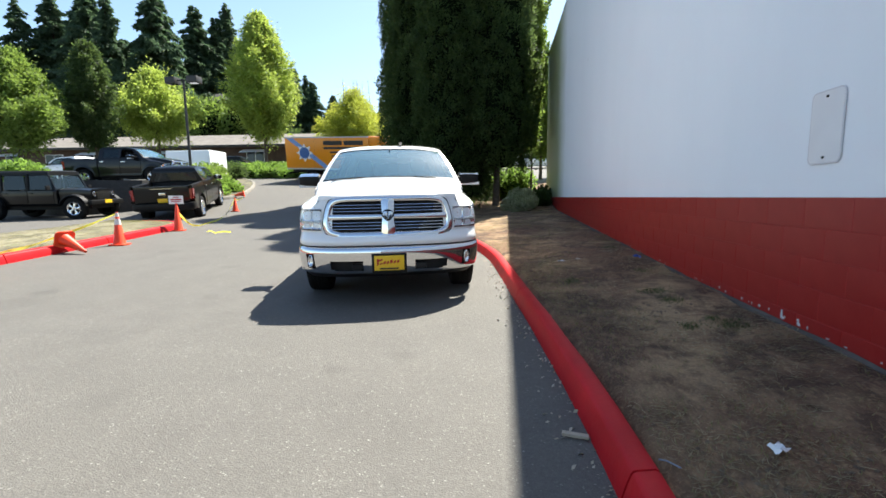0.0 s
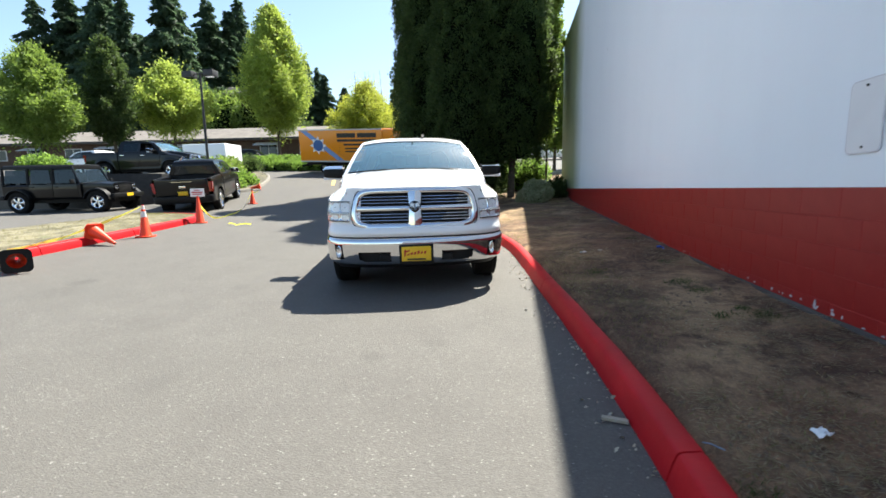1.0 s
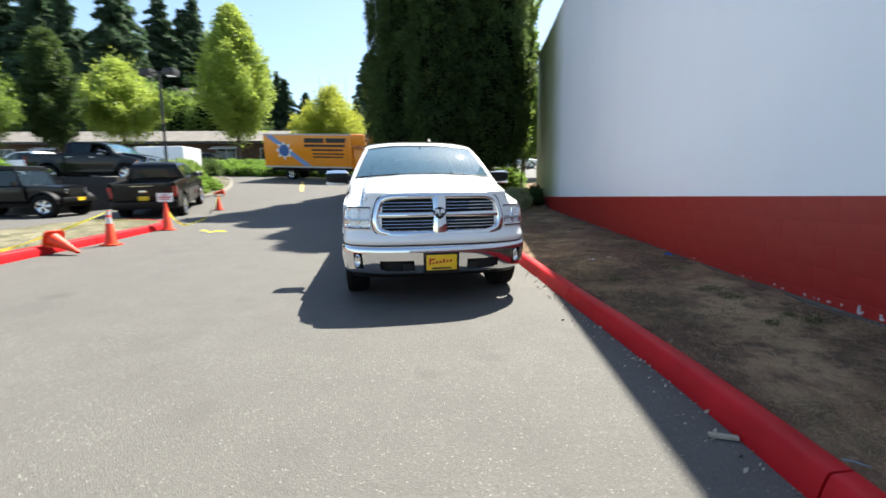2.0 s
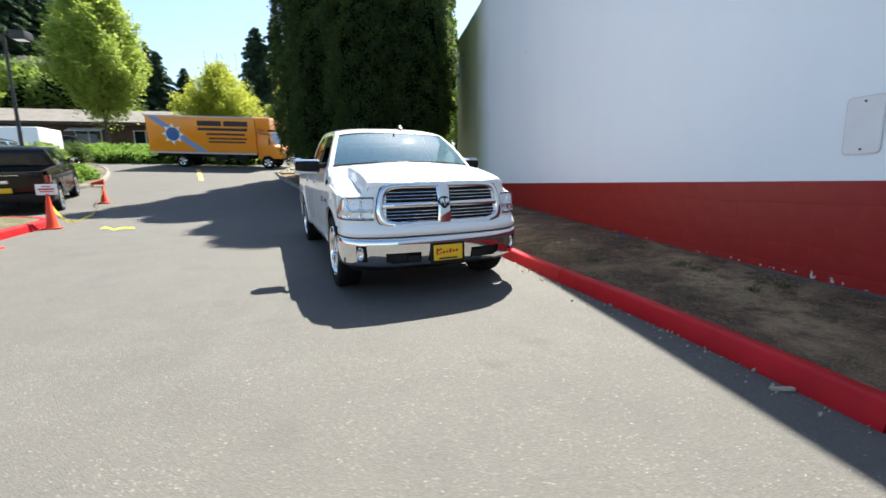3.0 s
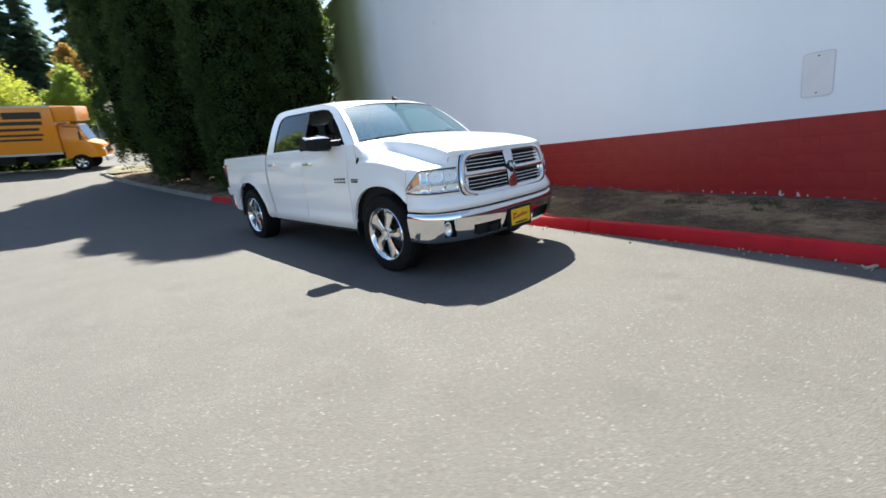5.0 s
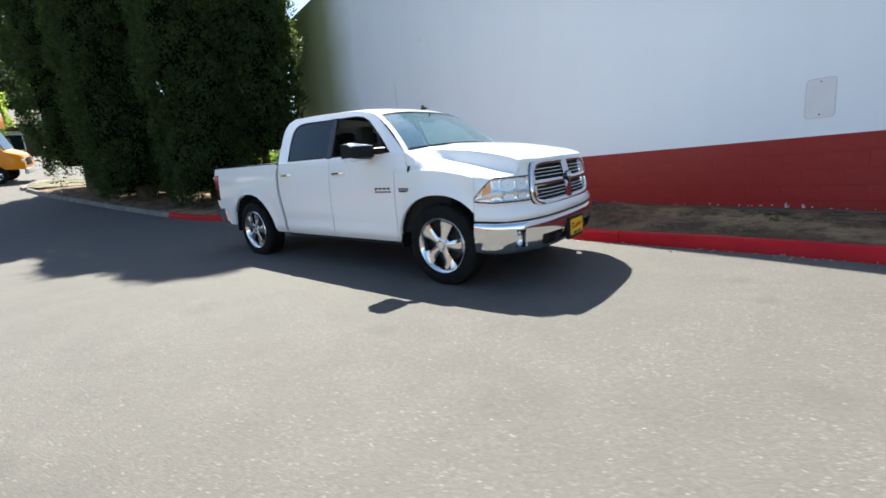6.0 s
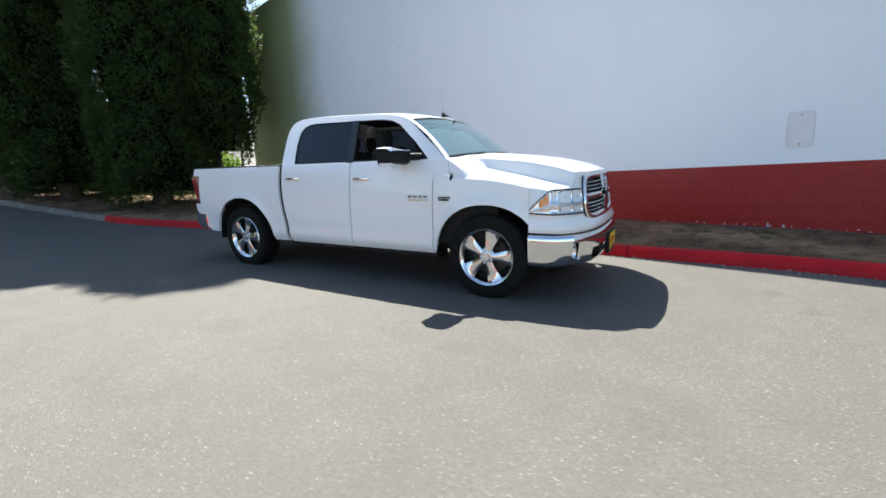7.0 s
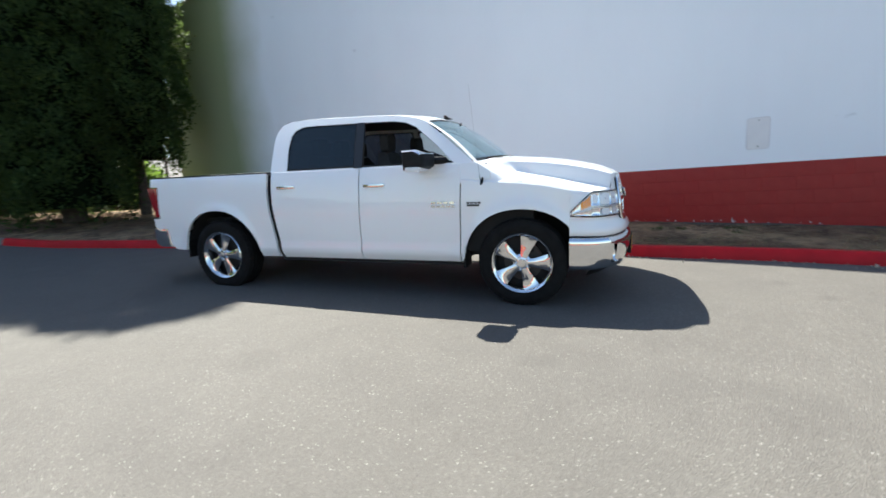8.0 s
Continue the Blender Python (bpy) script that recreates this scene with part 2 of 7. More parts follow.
def red_wall_material():
    m = material("red masonry paint", (0.33, 0.035, 0.03), 0.42, 0.0, Specular_IOR_Level=0.35)
    n = Nodes(m)
    big, mid, fine = n.noise(0.5, 4), n.noise(4, 5), n.noise(45, 3)
    c = n.ramp(big, (0.35, (0.25, 0.010, 0.010)), (0.7, (0.40, 0.019, 0.017)))
    c = n.mix(n.math('MULTIPLY', n.ramp(mid, (0.45, 0.0), (0.75, 1.0)), 0.25), c, (0.42, 0.045, 0.036))
    c = n.mix(n.math('MULTIPLY', n.random(), 0.05), c, (0.22, 0.02, 0.018))
    n.colour(c)
    n.bump(n.mix(0.4, mid, fine), 0.35, 0.004)
    return m


def white_wall_material():
    m = material("white wall paint", (0.85, 0.86, 0.88), 0.5)
    n = Nodes(m)
    big, streak, fine = n.noise(0.4, 4), n.noise(1.2, 4, 0.6, n.scaled((1, 1.4, 0.16))), n.noise(30, 4)
    c = n.ramp(big, (0.3, (0.84, 0.87, 0.915)), (0.7, (0.88, 0.905, 0.94)))
    c = n.mix(n.math('MULTIPLY', n.ramp(streak, (0.45, 0.0), (0.8, 1.0)), 0.10), c, (0.70, 0.71, 0.72))
    marks = n.noise(2.1, 3, 0.5, n.scaled((1, 0.7, 2.2)))
    c = n.mix(n.math('MULTIPLY', n.ramp(marks, (0.735, 0.0), (0.765, 1.0)), 0.30), c, (0.45, 0.46, 0.48))
    # olive-green tint over the white, deepening towards the wall's far end
    grow = n.add("MapRange", From_Min=10.1, From_Max=12.0, To_Min=0.0, To_Max=1.0)
    n.put(n.math('ADD', n.axis(1), n.math('MULTIPLY', n.noise(0.8, 4), 0.8)), grow.inputs["Value"])
    c = n.mix(n.math('MULTIPLY', grow.outputs[0], 0.88), c, (0.24, 0.285, 0.11))
    n.colour(c)
    n.bump(fine, 0.25, 0.004)
    return m


ASPHALT = asphalt_material()
WALL_RED, WALL_WHITE = red_wall_material(), white_wall_material()
DIRT = dirt_material("trodden dry soil", (0.108, 0.051, 0.027), (0.30, 0.198, 0.106), (0.068, 0.066, 0.026), 0.45)
CLOD = mottled("soil clods", (0.08, 0.052, 0.034), (0.19, 0.14, 0.09), 20, 0.95, 0.5, 80)
STRAW = leaf_material("lying straw", (0.20, 0.16, 0.09), (0.30, 0.25, 0.15), (0.40, 0.34, 0.22))
LAWN = dirt_material("dry lawn", (0.145, 0.130, 0.078), (0.235, 0.210, 0.130), (0.075, 0.105, 0.036), 0.9)
SOIL = dirt_material("hillside soil", (0.10, 0.085, 0.06), (0.14, 0.13, 0.07), (0.06, 0.10, 0.03), 0.9)
KERB_RED = mottled("red kerb paint", (0.38, 0.006, 0.011), (0.56, 0.011, 0.018), 3.0, 0.5, 0.3, 40)
KERB_GREY = mottled("kerb concrete", (0.15, 0.135, 0.115), (0.27, 0.25, 0.215), 4.0, 0.9, 0.3, 50)
CONCRETE = mottled("footing concrete", (0.05, 0.042, 0.036), (0.13, 0.11, 0.092), 5.0, 0.9, 0.4, 40)
FLAKE = mottled("bare paint flake", (0.40, 0.40, 0.42), (0.62, 0.62, 0.64), 20, 0.8)
STRIPE_YELLOW = mottled("faded yellow road paint", (0.50, 0.33, 0.08), (0.68, 0.48, 0.14), 5, 0.8, 0.3, 60)
WHITE_PAINT = paint_material("white vehicle paint", (0.86, 0.865, 0.87), 0.03)
BLACK_PAINT = paint_material("black vehicle paint", (0.0030, 0.0030, 0.0036), 0.02, 0.12, 0.45)
YELLOW_PAINT = paint_material("orange yellow vehicle paint", (0.76, 0.25, 0.003), 0.06, 0.3, 0.5)
GREY_PAINT = paint_material("silver grey vehicle paint", (0.45, 0.46, 0.47))
CHROME = material("chrome", (0.72, 0.73, 0.75), 0.05, 1.0)
BRIGHT = mottled("bright cast alloy", (0.66, 0.67, 0.69), (0.84, 0.85, 0.86), 12, 0.10, 0.05, 80, 0.001, 1.0)
RUBBER = mottled("tyre rubber", (0.005, 0.005, 0.005), (0.012, 0.012, 0.0115), 14, 0.85, 0.3, 90)
TRIM = mottled("black plastic trim", (0.006, 0.006, 0.0065), (0.013, 0.013, 0.0135), 18, 0.5, 0.2, 120, 0.002)
for m_ in (RUBBER, TRIM, KERB_RED):
    m_.node_tree.nodes["Principled BSDF"].inputs["Specular IOR Level"].default_value = 0.2
GRILLE_BLACK = material("gloss black", (0.008, 0.008, 0.009), 0.25)
UNDER = mottled("underbody black", (0.006, 0.006, 0.006), (0.016, 0.015, 0.014), 6, 0.9)
SEAT = mottled("dark seat cloth", (0.020, 0.019, 0.019), (0.04, 0.038, 0.037), 30, 0.9)
SCREEN = glass_material("windscreen glass", (0.80, 0.93, 0.92), 0.0, 0.75, 3.0, 0.20)
GLASS = glass_material("clear vehicle glass", (0.86, 0.95, 0.92))
GLASS_DARK = glass_material("tinted vehicle glass", (0.08, 0.09, 0.11), 0.0, 0.5)
LENS = glass_material("lamp lens", (0.97, 0.98, 1.0), 0.0, 0.97)
REFLECTOR = material("lamp reflector", (0.82, 0.83, 0.85), 0.13, 0.92)
AMBER = material("amber lens", (0.95, 0.30, 0.015), 0.15, 0.0, Coat_Weight=0.4)
TAIL_RED = material("red lamp lens", (0.28, 0.004, 0.008), 0.12, 0.0, Coat_Weight=1.0)
PLATE_YELLOW = mottled("yellow plate", (0.78, 0.48, 0.015), (0.86, 0.56, 0.02), 9, 0.5, 0.05)
PRINT_RED = material("red print", (0.45, 0.02, 0.015), 0.6)
PRINT_BLACK = material("black print", (0.02, 0.018, 0.015), 0.6)
SIGN_FACE = mottled("faded sign face", (0.76, 0.75, 0.76), (0.82, 0.81, 0.81), 3, 0.6, 0.1, 25)
SIGN_EDGE = mottled("dull sign edge", (0.62, 0.60, 0.62), (0.72, 0.70, 0.72), 9, 0.6)
WHITE_PLAIN = mottled("white card", (0.70, 0.70, 0.70), (0.82, 0.82, 0.82), 8, 0.6, 0.05)
CONE_ORANGE = mottled("cone orange", (0.70, 0.045, 0.008), (0.82, 0.065, 0.012), 8, 0.5, 0.1)
CONE_BAND = mottled("cone reflective band", (0.55, 0.55, 0.55), (0.72, 0.72, 0.72), 12, 0.4, 0.1)
TAPE = leaf_material("yellow tape", (0.74, 0.66, 0.08), (0.78, 0.70, 0.10), (0.80, 0.72, 0.12), 0.4, 0.5)
BARK = mottled("bark", (0.05, 0.037, 0.026), (0.13, 0.10, 0.075), 8, 0.95, 0.8, 40, 0.02)
METAL_DARK = mottled("dark painted steel", (0.02, 0.018, 0.016), (0.045, 0.04, 0.036), 7, 0.55, 0.1)
ROOF_GREY = mottled("grey shingle roof", (0.14, 0.125, 0.11), (0.22, 0.195, 0.175), 1.2, 0.95, 0.5, 12, 0.03)
FASCIA = mottled("brown cladding", (0.06, 0.036, 0.024), (0.11, 0.066, 0.042), 1.5, 0.85, 0.3, 15, 0.02)
CYPRESS = leaf_material("cypress foliage", (0.024, 0.046, 0.015), (0.052, 0.088, 0.026), (0.112, 0.162, 0.046), 0.2, 0.45, 2.2)
CONIFER = leaf_material("fir foliage", (0.040, 0.076, 0.044), (0.060, 0.106, 0.058), (0.088, 0.14, 0.068))
LIME = leaf_material("bright yellow green leaves", (0.18, 0.26, 0.045), (0.27, 0.36, 0.06), (0.38, 0.45, 0.09))
GOLD = leaf_material("yellowing leaves", (0.22, 0.29, 0.035), (0.33, 0.39, 0.05), (0.45, 0.46, 0.07))
RUST = leaf_material("rusty autumn leaves", (0.28, 0.14, 0.03), (0.36, 0.20, 0.05), (0.42, 0.28, 0.07))
LEAF = leaf_material("mid green leaves", (0.08, 0.14, 0.026), (0.14, 0.22, 0.042), (0.21, 0.29, 0.055))
DARK_LEAF = leaf_material("dark green leaves", (0.028, 0.054, 0.016), (0.05, 0.085, 0.024), (0.08, 0.12, 0.032))
HEDGE = leaf_material("hedge leaves", (0.08, 0.15, 0.025), (0.14, 0.24, 0.04), (0.22, 0.34, 0.06))
PALE_LEAF = leaf_material("pale shrub leaves", (0.16, 0.20, 0.08), (0.32, 0.35, 0.18), (0.55, 0.56, 0.40))
# near-black colour that paints in the shade inside crowns and shrubs
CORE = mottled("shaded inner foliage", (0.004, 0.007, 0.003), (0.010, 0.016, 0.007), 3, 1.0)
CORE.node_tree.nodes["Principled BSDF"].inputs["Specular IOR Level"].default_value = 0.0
GRASS = leaf_material("dry grass blades", (0.22, 0.17, 0.09), (0.32, 0.26, 0.14), (0.18, 0.19, 0.07))


# ---- the ground ----


def ground_z(x, y):
    """Height of the paved ground: it climbs gently away, and more steeply beyond the island."""
    far = max(0.0, min(y, 34.0) - 15.0)
    ramp = 0.105 * far * far / (far + 2.0) + 0.085 * max(0.0, min(y, 62.0) - 34.0) + 0.03 * max(0.0, y - 62.0)
    near = 0.04 * (1.0 - smooth(2.4, 5.4, y))
    return -0.045 + near + 0.0366 * max(-60.0, min(y, 60.0)) + ramp + 0.02 * max(0.0, min(14.0, -x) - 3.0)


def cuts(a, b, step, *outer):
    """Grid lines: fine between a and b, and wider ones outside."""
    n = max(1, round((b - a) / step))
    return sorted({*(round(a + (b - a) * i / n, 4) for i in range(n + 1)), *outer})


def terrain(name, xs, ys, height, mat, **tags):
    verts = [(x, y, height(x, y)) for y in ys for x in xs]
    w = len(xs)
    faces = [(j * w + i, j * w + i + 1, (j + 1) * w + i + 1, (j + 1) * w + i) for j in range(len(ys) - 1) for i in range(w - 1)]
    ob = raw(name, verts, faces, mat, sharp=40)
    return tagged(ob, kind="structure", **tags)


def hill_z(x, y):
    return ground_z(x, y) if y < 300 else ground_z(x, 300)


ground = terrain("ground", cuts(-30, 10, 1.0, -2500, -900, -400, -200, -120, -80, -60, -45, 20, 40, 80, 200, 600, 2500),
                 cuts(-12, 40, 1.0, -2500, -800, -200, -60, -25, 48, 56, 62, 75, 100, 150, 300, 700, 2500), hill_z, ASPHALT,
                 label="sunlit grey asphalt of a sloping drive and car park", category="ground")

# foot of the kerb that runs beside the wall and bends away round the island
KERB_PATH = [(0.58, -14), (0.57, -5), (0.56, 0), (0.545, 1.6), (0.50, 2.4), (0.445, 3.0), (0.375, 3.8), (0.27, 4.8), (0.165, 5.8), (-0.06, 7.4), (-0.77, 9.8), (-1.75, 12.4), (-3.1, 16.3), (-4.6, 20.0), (-6.0, 23.6), (-6.7, 25.8)]
kx = curve([(y, x) for x, y in KERB_PATH])
KERB_WIDE = 0.165


def kerb_side(y, off):
    """A point beside the kerb's foot, off metres towards the grass."""
    d = Vector((kx(y + 0.2) - kx(y - 0.2), 0.4)).normalized()
    return Vector((kx(y) + d.y * off, y - d.x * off))


def wall_x(y):
    return 2.19 + 0.0196 * (y - 4.5)


def wall_foot(y):
    return ground_z(2.19, y) + 0.23


def verge_z(x, y):
    """The grass verge between kerb and wall, and on over the island."""
    left = kerb_side(y, KERB_WIDE).x
    t = min(1.0, max(0.0, (x - left) / max(0.3, 2.19 - left)))
    z = ground_z(min(x, 2.2), y) + 0.115 + 0.115 * smooth(0.0, 1.0, t)
    fade = smooth(0.0, 0.15, t)
    return z + fade * (0.035 * noise.noise((x * 1.3, y * 1.3, 0.3)) + 0.02 * noise.noise((x * 5, y * 5, 1.7)))


def verge():
    rows = []
    ys = cuts(-12, 25.6, 0.16)
    for y in ys:
        left = kerb_side(y, KERB_WIDE - 0.01).x
        right = wall_x(y) + 0.01 if y < 19.5 else 7.0
        rows.append([(left + (right - left) * (i / 22) ** 1.2, y) for i in range(23)])
    verts = [(x, y, verge_z(x, y) - {0: 0.09, 1: 0.05, 2: 0.012}.get(i, 0.0)) for row in rows for i, (x, y) in enumerate(row)]
    faces = [(j * 23 + i, j * 23 + i + 1, (j + 1) * 23 + i + 1, (j + 1) * 23 + i) for j in range(len(rows) - 1) for i in range(22)]
    ob = raw("verge", verts, faces, DIRT, sharp=60)
    tagged(ob, "bare brown soil verge with dry grass between kerb and wall", "verge", kind="structure")


verge()


def kerb_run(parent, name, path, mat, sizes, height=0.125, width=0.2, gap=0.006):
    """Kerb stones end to end along a path of (point, inward normal) stations."""
    top = width
    for a, b in sizes:
        bm = bmesh.new()
        rings = []
        n = max(3, int((b - a) / 0.5) + 1)
        for s in spread(a + gap, b - gap, n):
            foot, inward = path(s)
            g = ground_z(foot.x, foot.y)
            prof = [(0.0, -0.12), (0.004, 0.0), (0.028, height * 0.6), (0.042, height - 0.020), (0.050, height - 0.006), (0.064, height), (top - 0.03, height + 0.006), (top - 0.012, height - 0.002), (top, -0.12)]
            rings.append([bm.verts.new((foot.x + inward.x * u + 0.004 * noise.noise((s * 2, u * 9, 3)), foot.y + inward.y * u, g + v + (0.006 * noise.noise((s * 1.5, u * 20, 7)) if v > 0 else 0))) for u, v in prof])
        ring_faces(bm, rings)
        part(name, bm, mat, parent, sharp=50)


def right_kerb_path(s):
    d = Vector((kx(s + 0.2) - kx(s - 0.2), 0.4)).normalized()
    return Vector((kx(s), s)), Vector((d.y, -d.x))


kerb = thing("kerb", Matrix(), "red-painted concrete kerb bending along the verge, bare grey beyond", "kerb", kind="structure")
# joints fall about every three metres
kerb_run(kerb, "kerb_stone", right_kerb_path, KERB_RED, [(a - 0.08, a + 2.92) for a in (-13.3, -10.3, -7.3, -4.3, -1.3, 1.7, 4.7, 7.7, 10.7)] + [(13.62, 16.4)], 0.14, KERB_WIDE)
kerb_run(kerb, "grey_kerb_stone", right_kerb_path, KERB_GREY, [(16.4, 19.4), (19.4, 22.4), (22.4, 25.6)], 0.125, KERB_WIDE)

# rounded end of the island
tip = bmesh.new()
c0 = Vector((-5.1, 26.6))
rings_tip = []
for k in range(13):
    a = radians(205 - 17 * k)
    out = Vector((math.cos(a) * 1.75, math.sin(a) * 1.45))
    inn = out * 0.88
    g = ground_z(c0.x + out.x, c0.y + out.y)
    rings_tip.append([tip.verts.new((c0.x + p.x, c0.y + p.y, g + z)) for p, z in ((out, -0.1), (out, 0.1), (out * 0.97, 0.125), (inn, 0.125), (inn, -0.1))])
ring_faces(tip, rings_tip)
part("grey_kerb_stone", tip, KERB_GREY, kerb)
island_rows = [[(c0.x + math.cos(radians(230 - 20 * k)) * 1.6 * r, c0.y + math.sin(radians(230 - 20 * k)) * 1.32 * r) for k in range(14)] for r in (0.0, 0.4, 0.7, 1.0)]
bm = bmesh.new()
sheet(bm, [[(x, y, ground_z(x, y) + 0.12 + 0.05 * (1 - i / 3)) for x, y in row] for i, row in enumerate(island_rows)])
sheet(bm, [[(x, y, ground_z(x, y) + 0.14) for x in spread(-6.4, 4.4, 12)] for y in spread(25.5, 28.5, 4)])
tagged(part("island_grass", bm, LAWN), "dry straw-coloured grass at the tip of the island", "grass", kind="structure")

# kerb and lawn across the drive
LEFT_PATH = [(-7.2, -6), (-7.35, 0), (-7.65, 3.5), (-7.87, 5.3), (-8.12, 6.9), (-8.35, 8.4), (-8.62, 9.9), (-8.85, 11.0), (-9.2, 11.75), (-9.9, 12.2), (-10.8, 12.2)]


def left_kerb_path(s):
    i = max(0, min(len(LEFT_PATH) - 2, int(s)))
    q = [Vector(LEFT_PATH[max(0, min(len(LEFT_PATH) - 1, k))]) for k in (i - 1, i, i + 1, i + 2)]
    t = s - i
    p = 0.5 * ((2 * q[1]) + (q[2] - q[0]) * t + (2 * q[0] - 5 * q[1] + 4 * q[2] - q[3]) * t * t + (3 * q[1] - q[0] - 3 * q[2] + q[3]) * t ** 3)
    d = 0.5 * ((q[2] - q[0]) + 2 * (2 * q[0] - 5 * q[1] + 4 * q[2] - q[3]) * t + 3 * (3 * q[1] - q[0] - 3 * q[2] + q[3]) * t * t)
    d.normalize()
    return p, Vector((-d.y, d.x))


left_kerb = thing("kerb_across", Matrix(), "red-painted concrete kerb round the lawn across the drive", "kerb", kind="structure")
kerb_run(left_kerb, "kerb_stone", left_kerb_path, KERB_RED, [(0.02, 1), (1, 2), (2, 3.5), (3.5, 5), (5, 6.5), (6.5, 8), (8, 9.95)], 0.15, 0.2)
bm = bmesh.new()
rows = []
for s in spread(0.05, 9.9, 40):
    p, inward = left_kerb_path(s)
    far = Vector((-11.2 - 0.004 * p.y * p.y, min(p.y, 11.9)))
    rows.append([(q.x, q.y, ground_z(q.x, q.y) + 0.14 + 0.03 * noise.noise((q.x * 1.5, q.y * 1.5, 4))) for q in [(p + inward * 0.19).lerp(far, (i / 9)) for i in range(10)]])
sheet(bm, rows)
tagged(part("lawn", bm, LAWN, sharp=60), "patchy dry lawn behind the red kerb", "lawn", kind="structure")

# planted island across the drive, with its curving kerb
PLANT_PATH = [(-16.6, 18.9), (-14.6, 19.6), (-13.5, 20.3), (-13.35, 21.4), (-13.9, 23.3), (-15.3, 26.4), (-17.2, 29.4), (-20.0, 32.2), (-23.0, 34.0)]


def plant_kerb_path(s):
    i = max(0, min(len(PLANT_PATH) - 2, int(s)))
    q = [Vector(PLANT_PATH[max(0, min(len(PLANT_PATH) - 1, k))]) for k in (i - 1, i, i + 1, i + 2)]
    t = s - i
    p = 0.5 * ((2 * q[1]) + (q[2] - q[0]) * t + (2 * q[0] - 5 * q[1] + 4 * q[2] - q[3]) * t * t + (3 * q[1] - q[0] - 3 * q[2] + q[3]) * t ** 3)
    d = q[2] - q[1]
    d.normalize()
    return p, Vector((-d.y, d.x))


plant_kerb = thing("kerb_planted", Matrix(), "grey concrete kerb curving round the planted island", "kerb", kind="structure")
kerb_run(plant_kerb, "grey_kerb_stone", plant_kerb_path, KERB_GREY, [(0.02, 1), (1, 2), (2, 3), (3, 4), (4, 5), (5, 6), (6, 7), (7, 7.95)], 0.15, 0.18)
bm = bmesh.new()
rows = []
for s_ in spread(0.05, 7.9, 30):
    p, inward = plant_kerb_path(s_)
    rows.append([(q.x, q.y, ground_z(q.x, q.y) + 0.12 + 0.25 * u) for u, q in [(u, p.lerp(Vector((-19.0, 24.5)), 0.02 + u)) for u in (0.0, 0.2, 0.45, 0.7)]])
sheet(bm, rows)
tagged(part("planted_bed", bm, SOIL, sharp=60), "dark soil bed of the planted island", "bed", kind="structure")

# the upper car park behind its low bank
bm = bmesh.new()
UP = 2.02
outline = [(-70, 15.6), (-17.0, 15.6), (-15.2, 17.2), (-15.2, 20.0), (-17.2, 26.0), (-19.0, 31.0), (-70, 33)]
slab(bm, outline, -0.5, UP, lambda u, v, w: (u, v, w + 0.02 * (v - 15)))
tagged(part("upper_lot", bm, ASPHALT), "raised asphalt car park behind a low retaining edge", "car park", kind="structure")
bm = bmesh.new()
for (xa, ya), (xb, yb) in zip(outline[:-2], outline[1:-1]):
    n = 6
    sheet(bm, [[(xa + (xb - xa) * i / n, ya + (yb - ya) * i / n - 0.02, z + 0.02 * (ya + (yb - ya) * i / n - 15)) for i in range(n + 1)] for z in (-0.4, UP + 0.16)])
    sheet(bm, [[(xa + (xb - xa) * i / n, ya + (yb - ya) * i / n + o, UP + 0.16 + 0.02 * (ya + (yb - ya) * i / n - 15)) for i in range(n + 1)] for o in (-0.02, 0.16)])
tagged(part("retaining_edge", bm, METAL_DARK), "dark retaining edge below the raised car park", "retaining wall", kind="structure")

# faded dash on the drive
bm = bmesh.new()
sheet(bm, [[(x0 + o, y, ground_z(x0 + o, y) + 0.006) for o in (-0.11, 0.0, 0.11)] for x0, y in [(-9.75 - 0.31 * i, 23.3 + 0.85 * i) for i in range(7)]])
tagged(part("road_dash", bm, STRIPE_YELLOW), "faded yellow painted dash on the asphalt", "road marking", kind="structure")

# ---- the building ----
WALL_END, WALL_TOP, RED_TOP = 19.6, 7.32, 1.24
WALL_POSE = pose(2.19, 4.5, 0, 0, 0, -1.12)
A, B = -20.0, WALL_END - 4.5
bm = bmesh.new()
box(bm, 0, 0.3, A, B, RED_TOP, WALL_TOP)
wall = tagged(part("wall_east", bm, WALL_WHITE), "tall white-painted masonry wall above a red base", "wall", kind="structure")
bm = bmesh.new()
box(bm, -0.0035, 0.3, A, B, -1.0, RED_TOP - 0.002)
red_base = tagged(part("wall_base", bm, WALL_RED), "red-painted concrete block base of the white wall", "wall", kind="structure")
bm = bmesh.new()
box(bm, 0.3, 24, B - 0.3, B - 0.004, -1.0, WALL_TOP - 0.004)
wall_n = tagged(part("wall_north", bm, WALL_WHITE), "white end wall of the building", "wall", kind="structure")
bm = bmesh.new()
box(bm, 0.3, 24, A, B - 0.3, WALL_TOP - 0.5, WALL_TOP - 0.2)
roof_slab = tagged(part("roof", bm, ROOF_GREY), "flat roof behind the wall's top", "roof", kind="structure")
bm = bmesh.new()
box(bm, -0.015, 0.33, A - 0.02, B + 0.02, WALL_TOP, WALL_TOP + 0.06, 0.01)
part("coping", bm, GREY_PAINT, wall, "thin metal coping")
for ob in (wall, red_base, wall_n, roof_slab):
    ob.matrix_world = WALL_POSE

# blank sign screwed to the wall
sign = thing("wall_sign", pose(wall_x(3.02) - 0.006, 3.02, 1.685, 0, 0, -1.12), "faded blank metal sign with rounded corners screwed to the white wall", "sign")


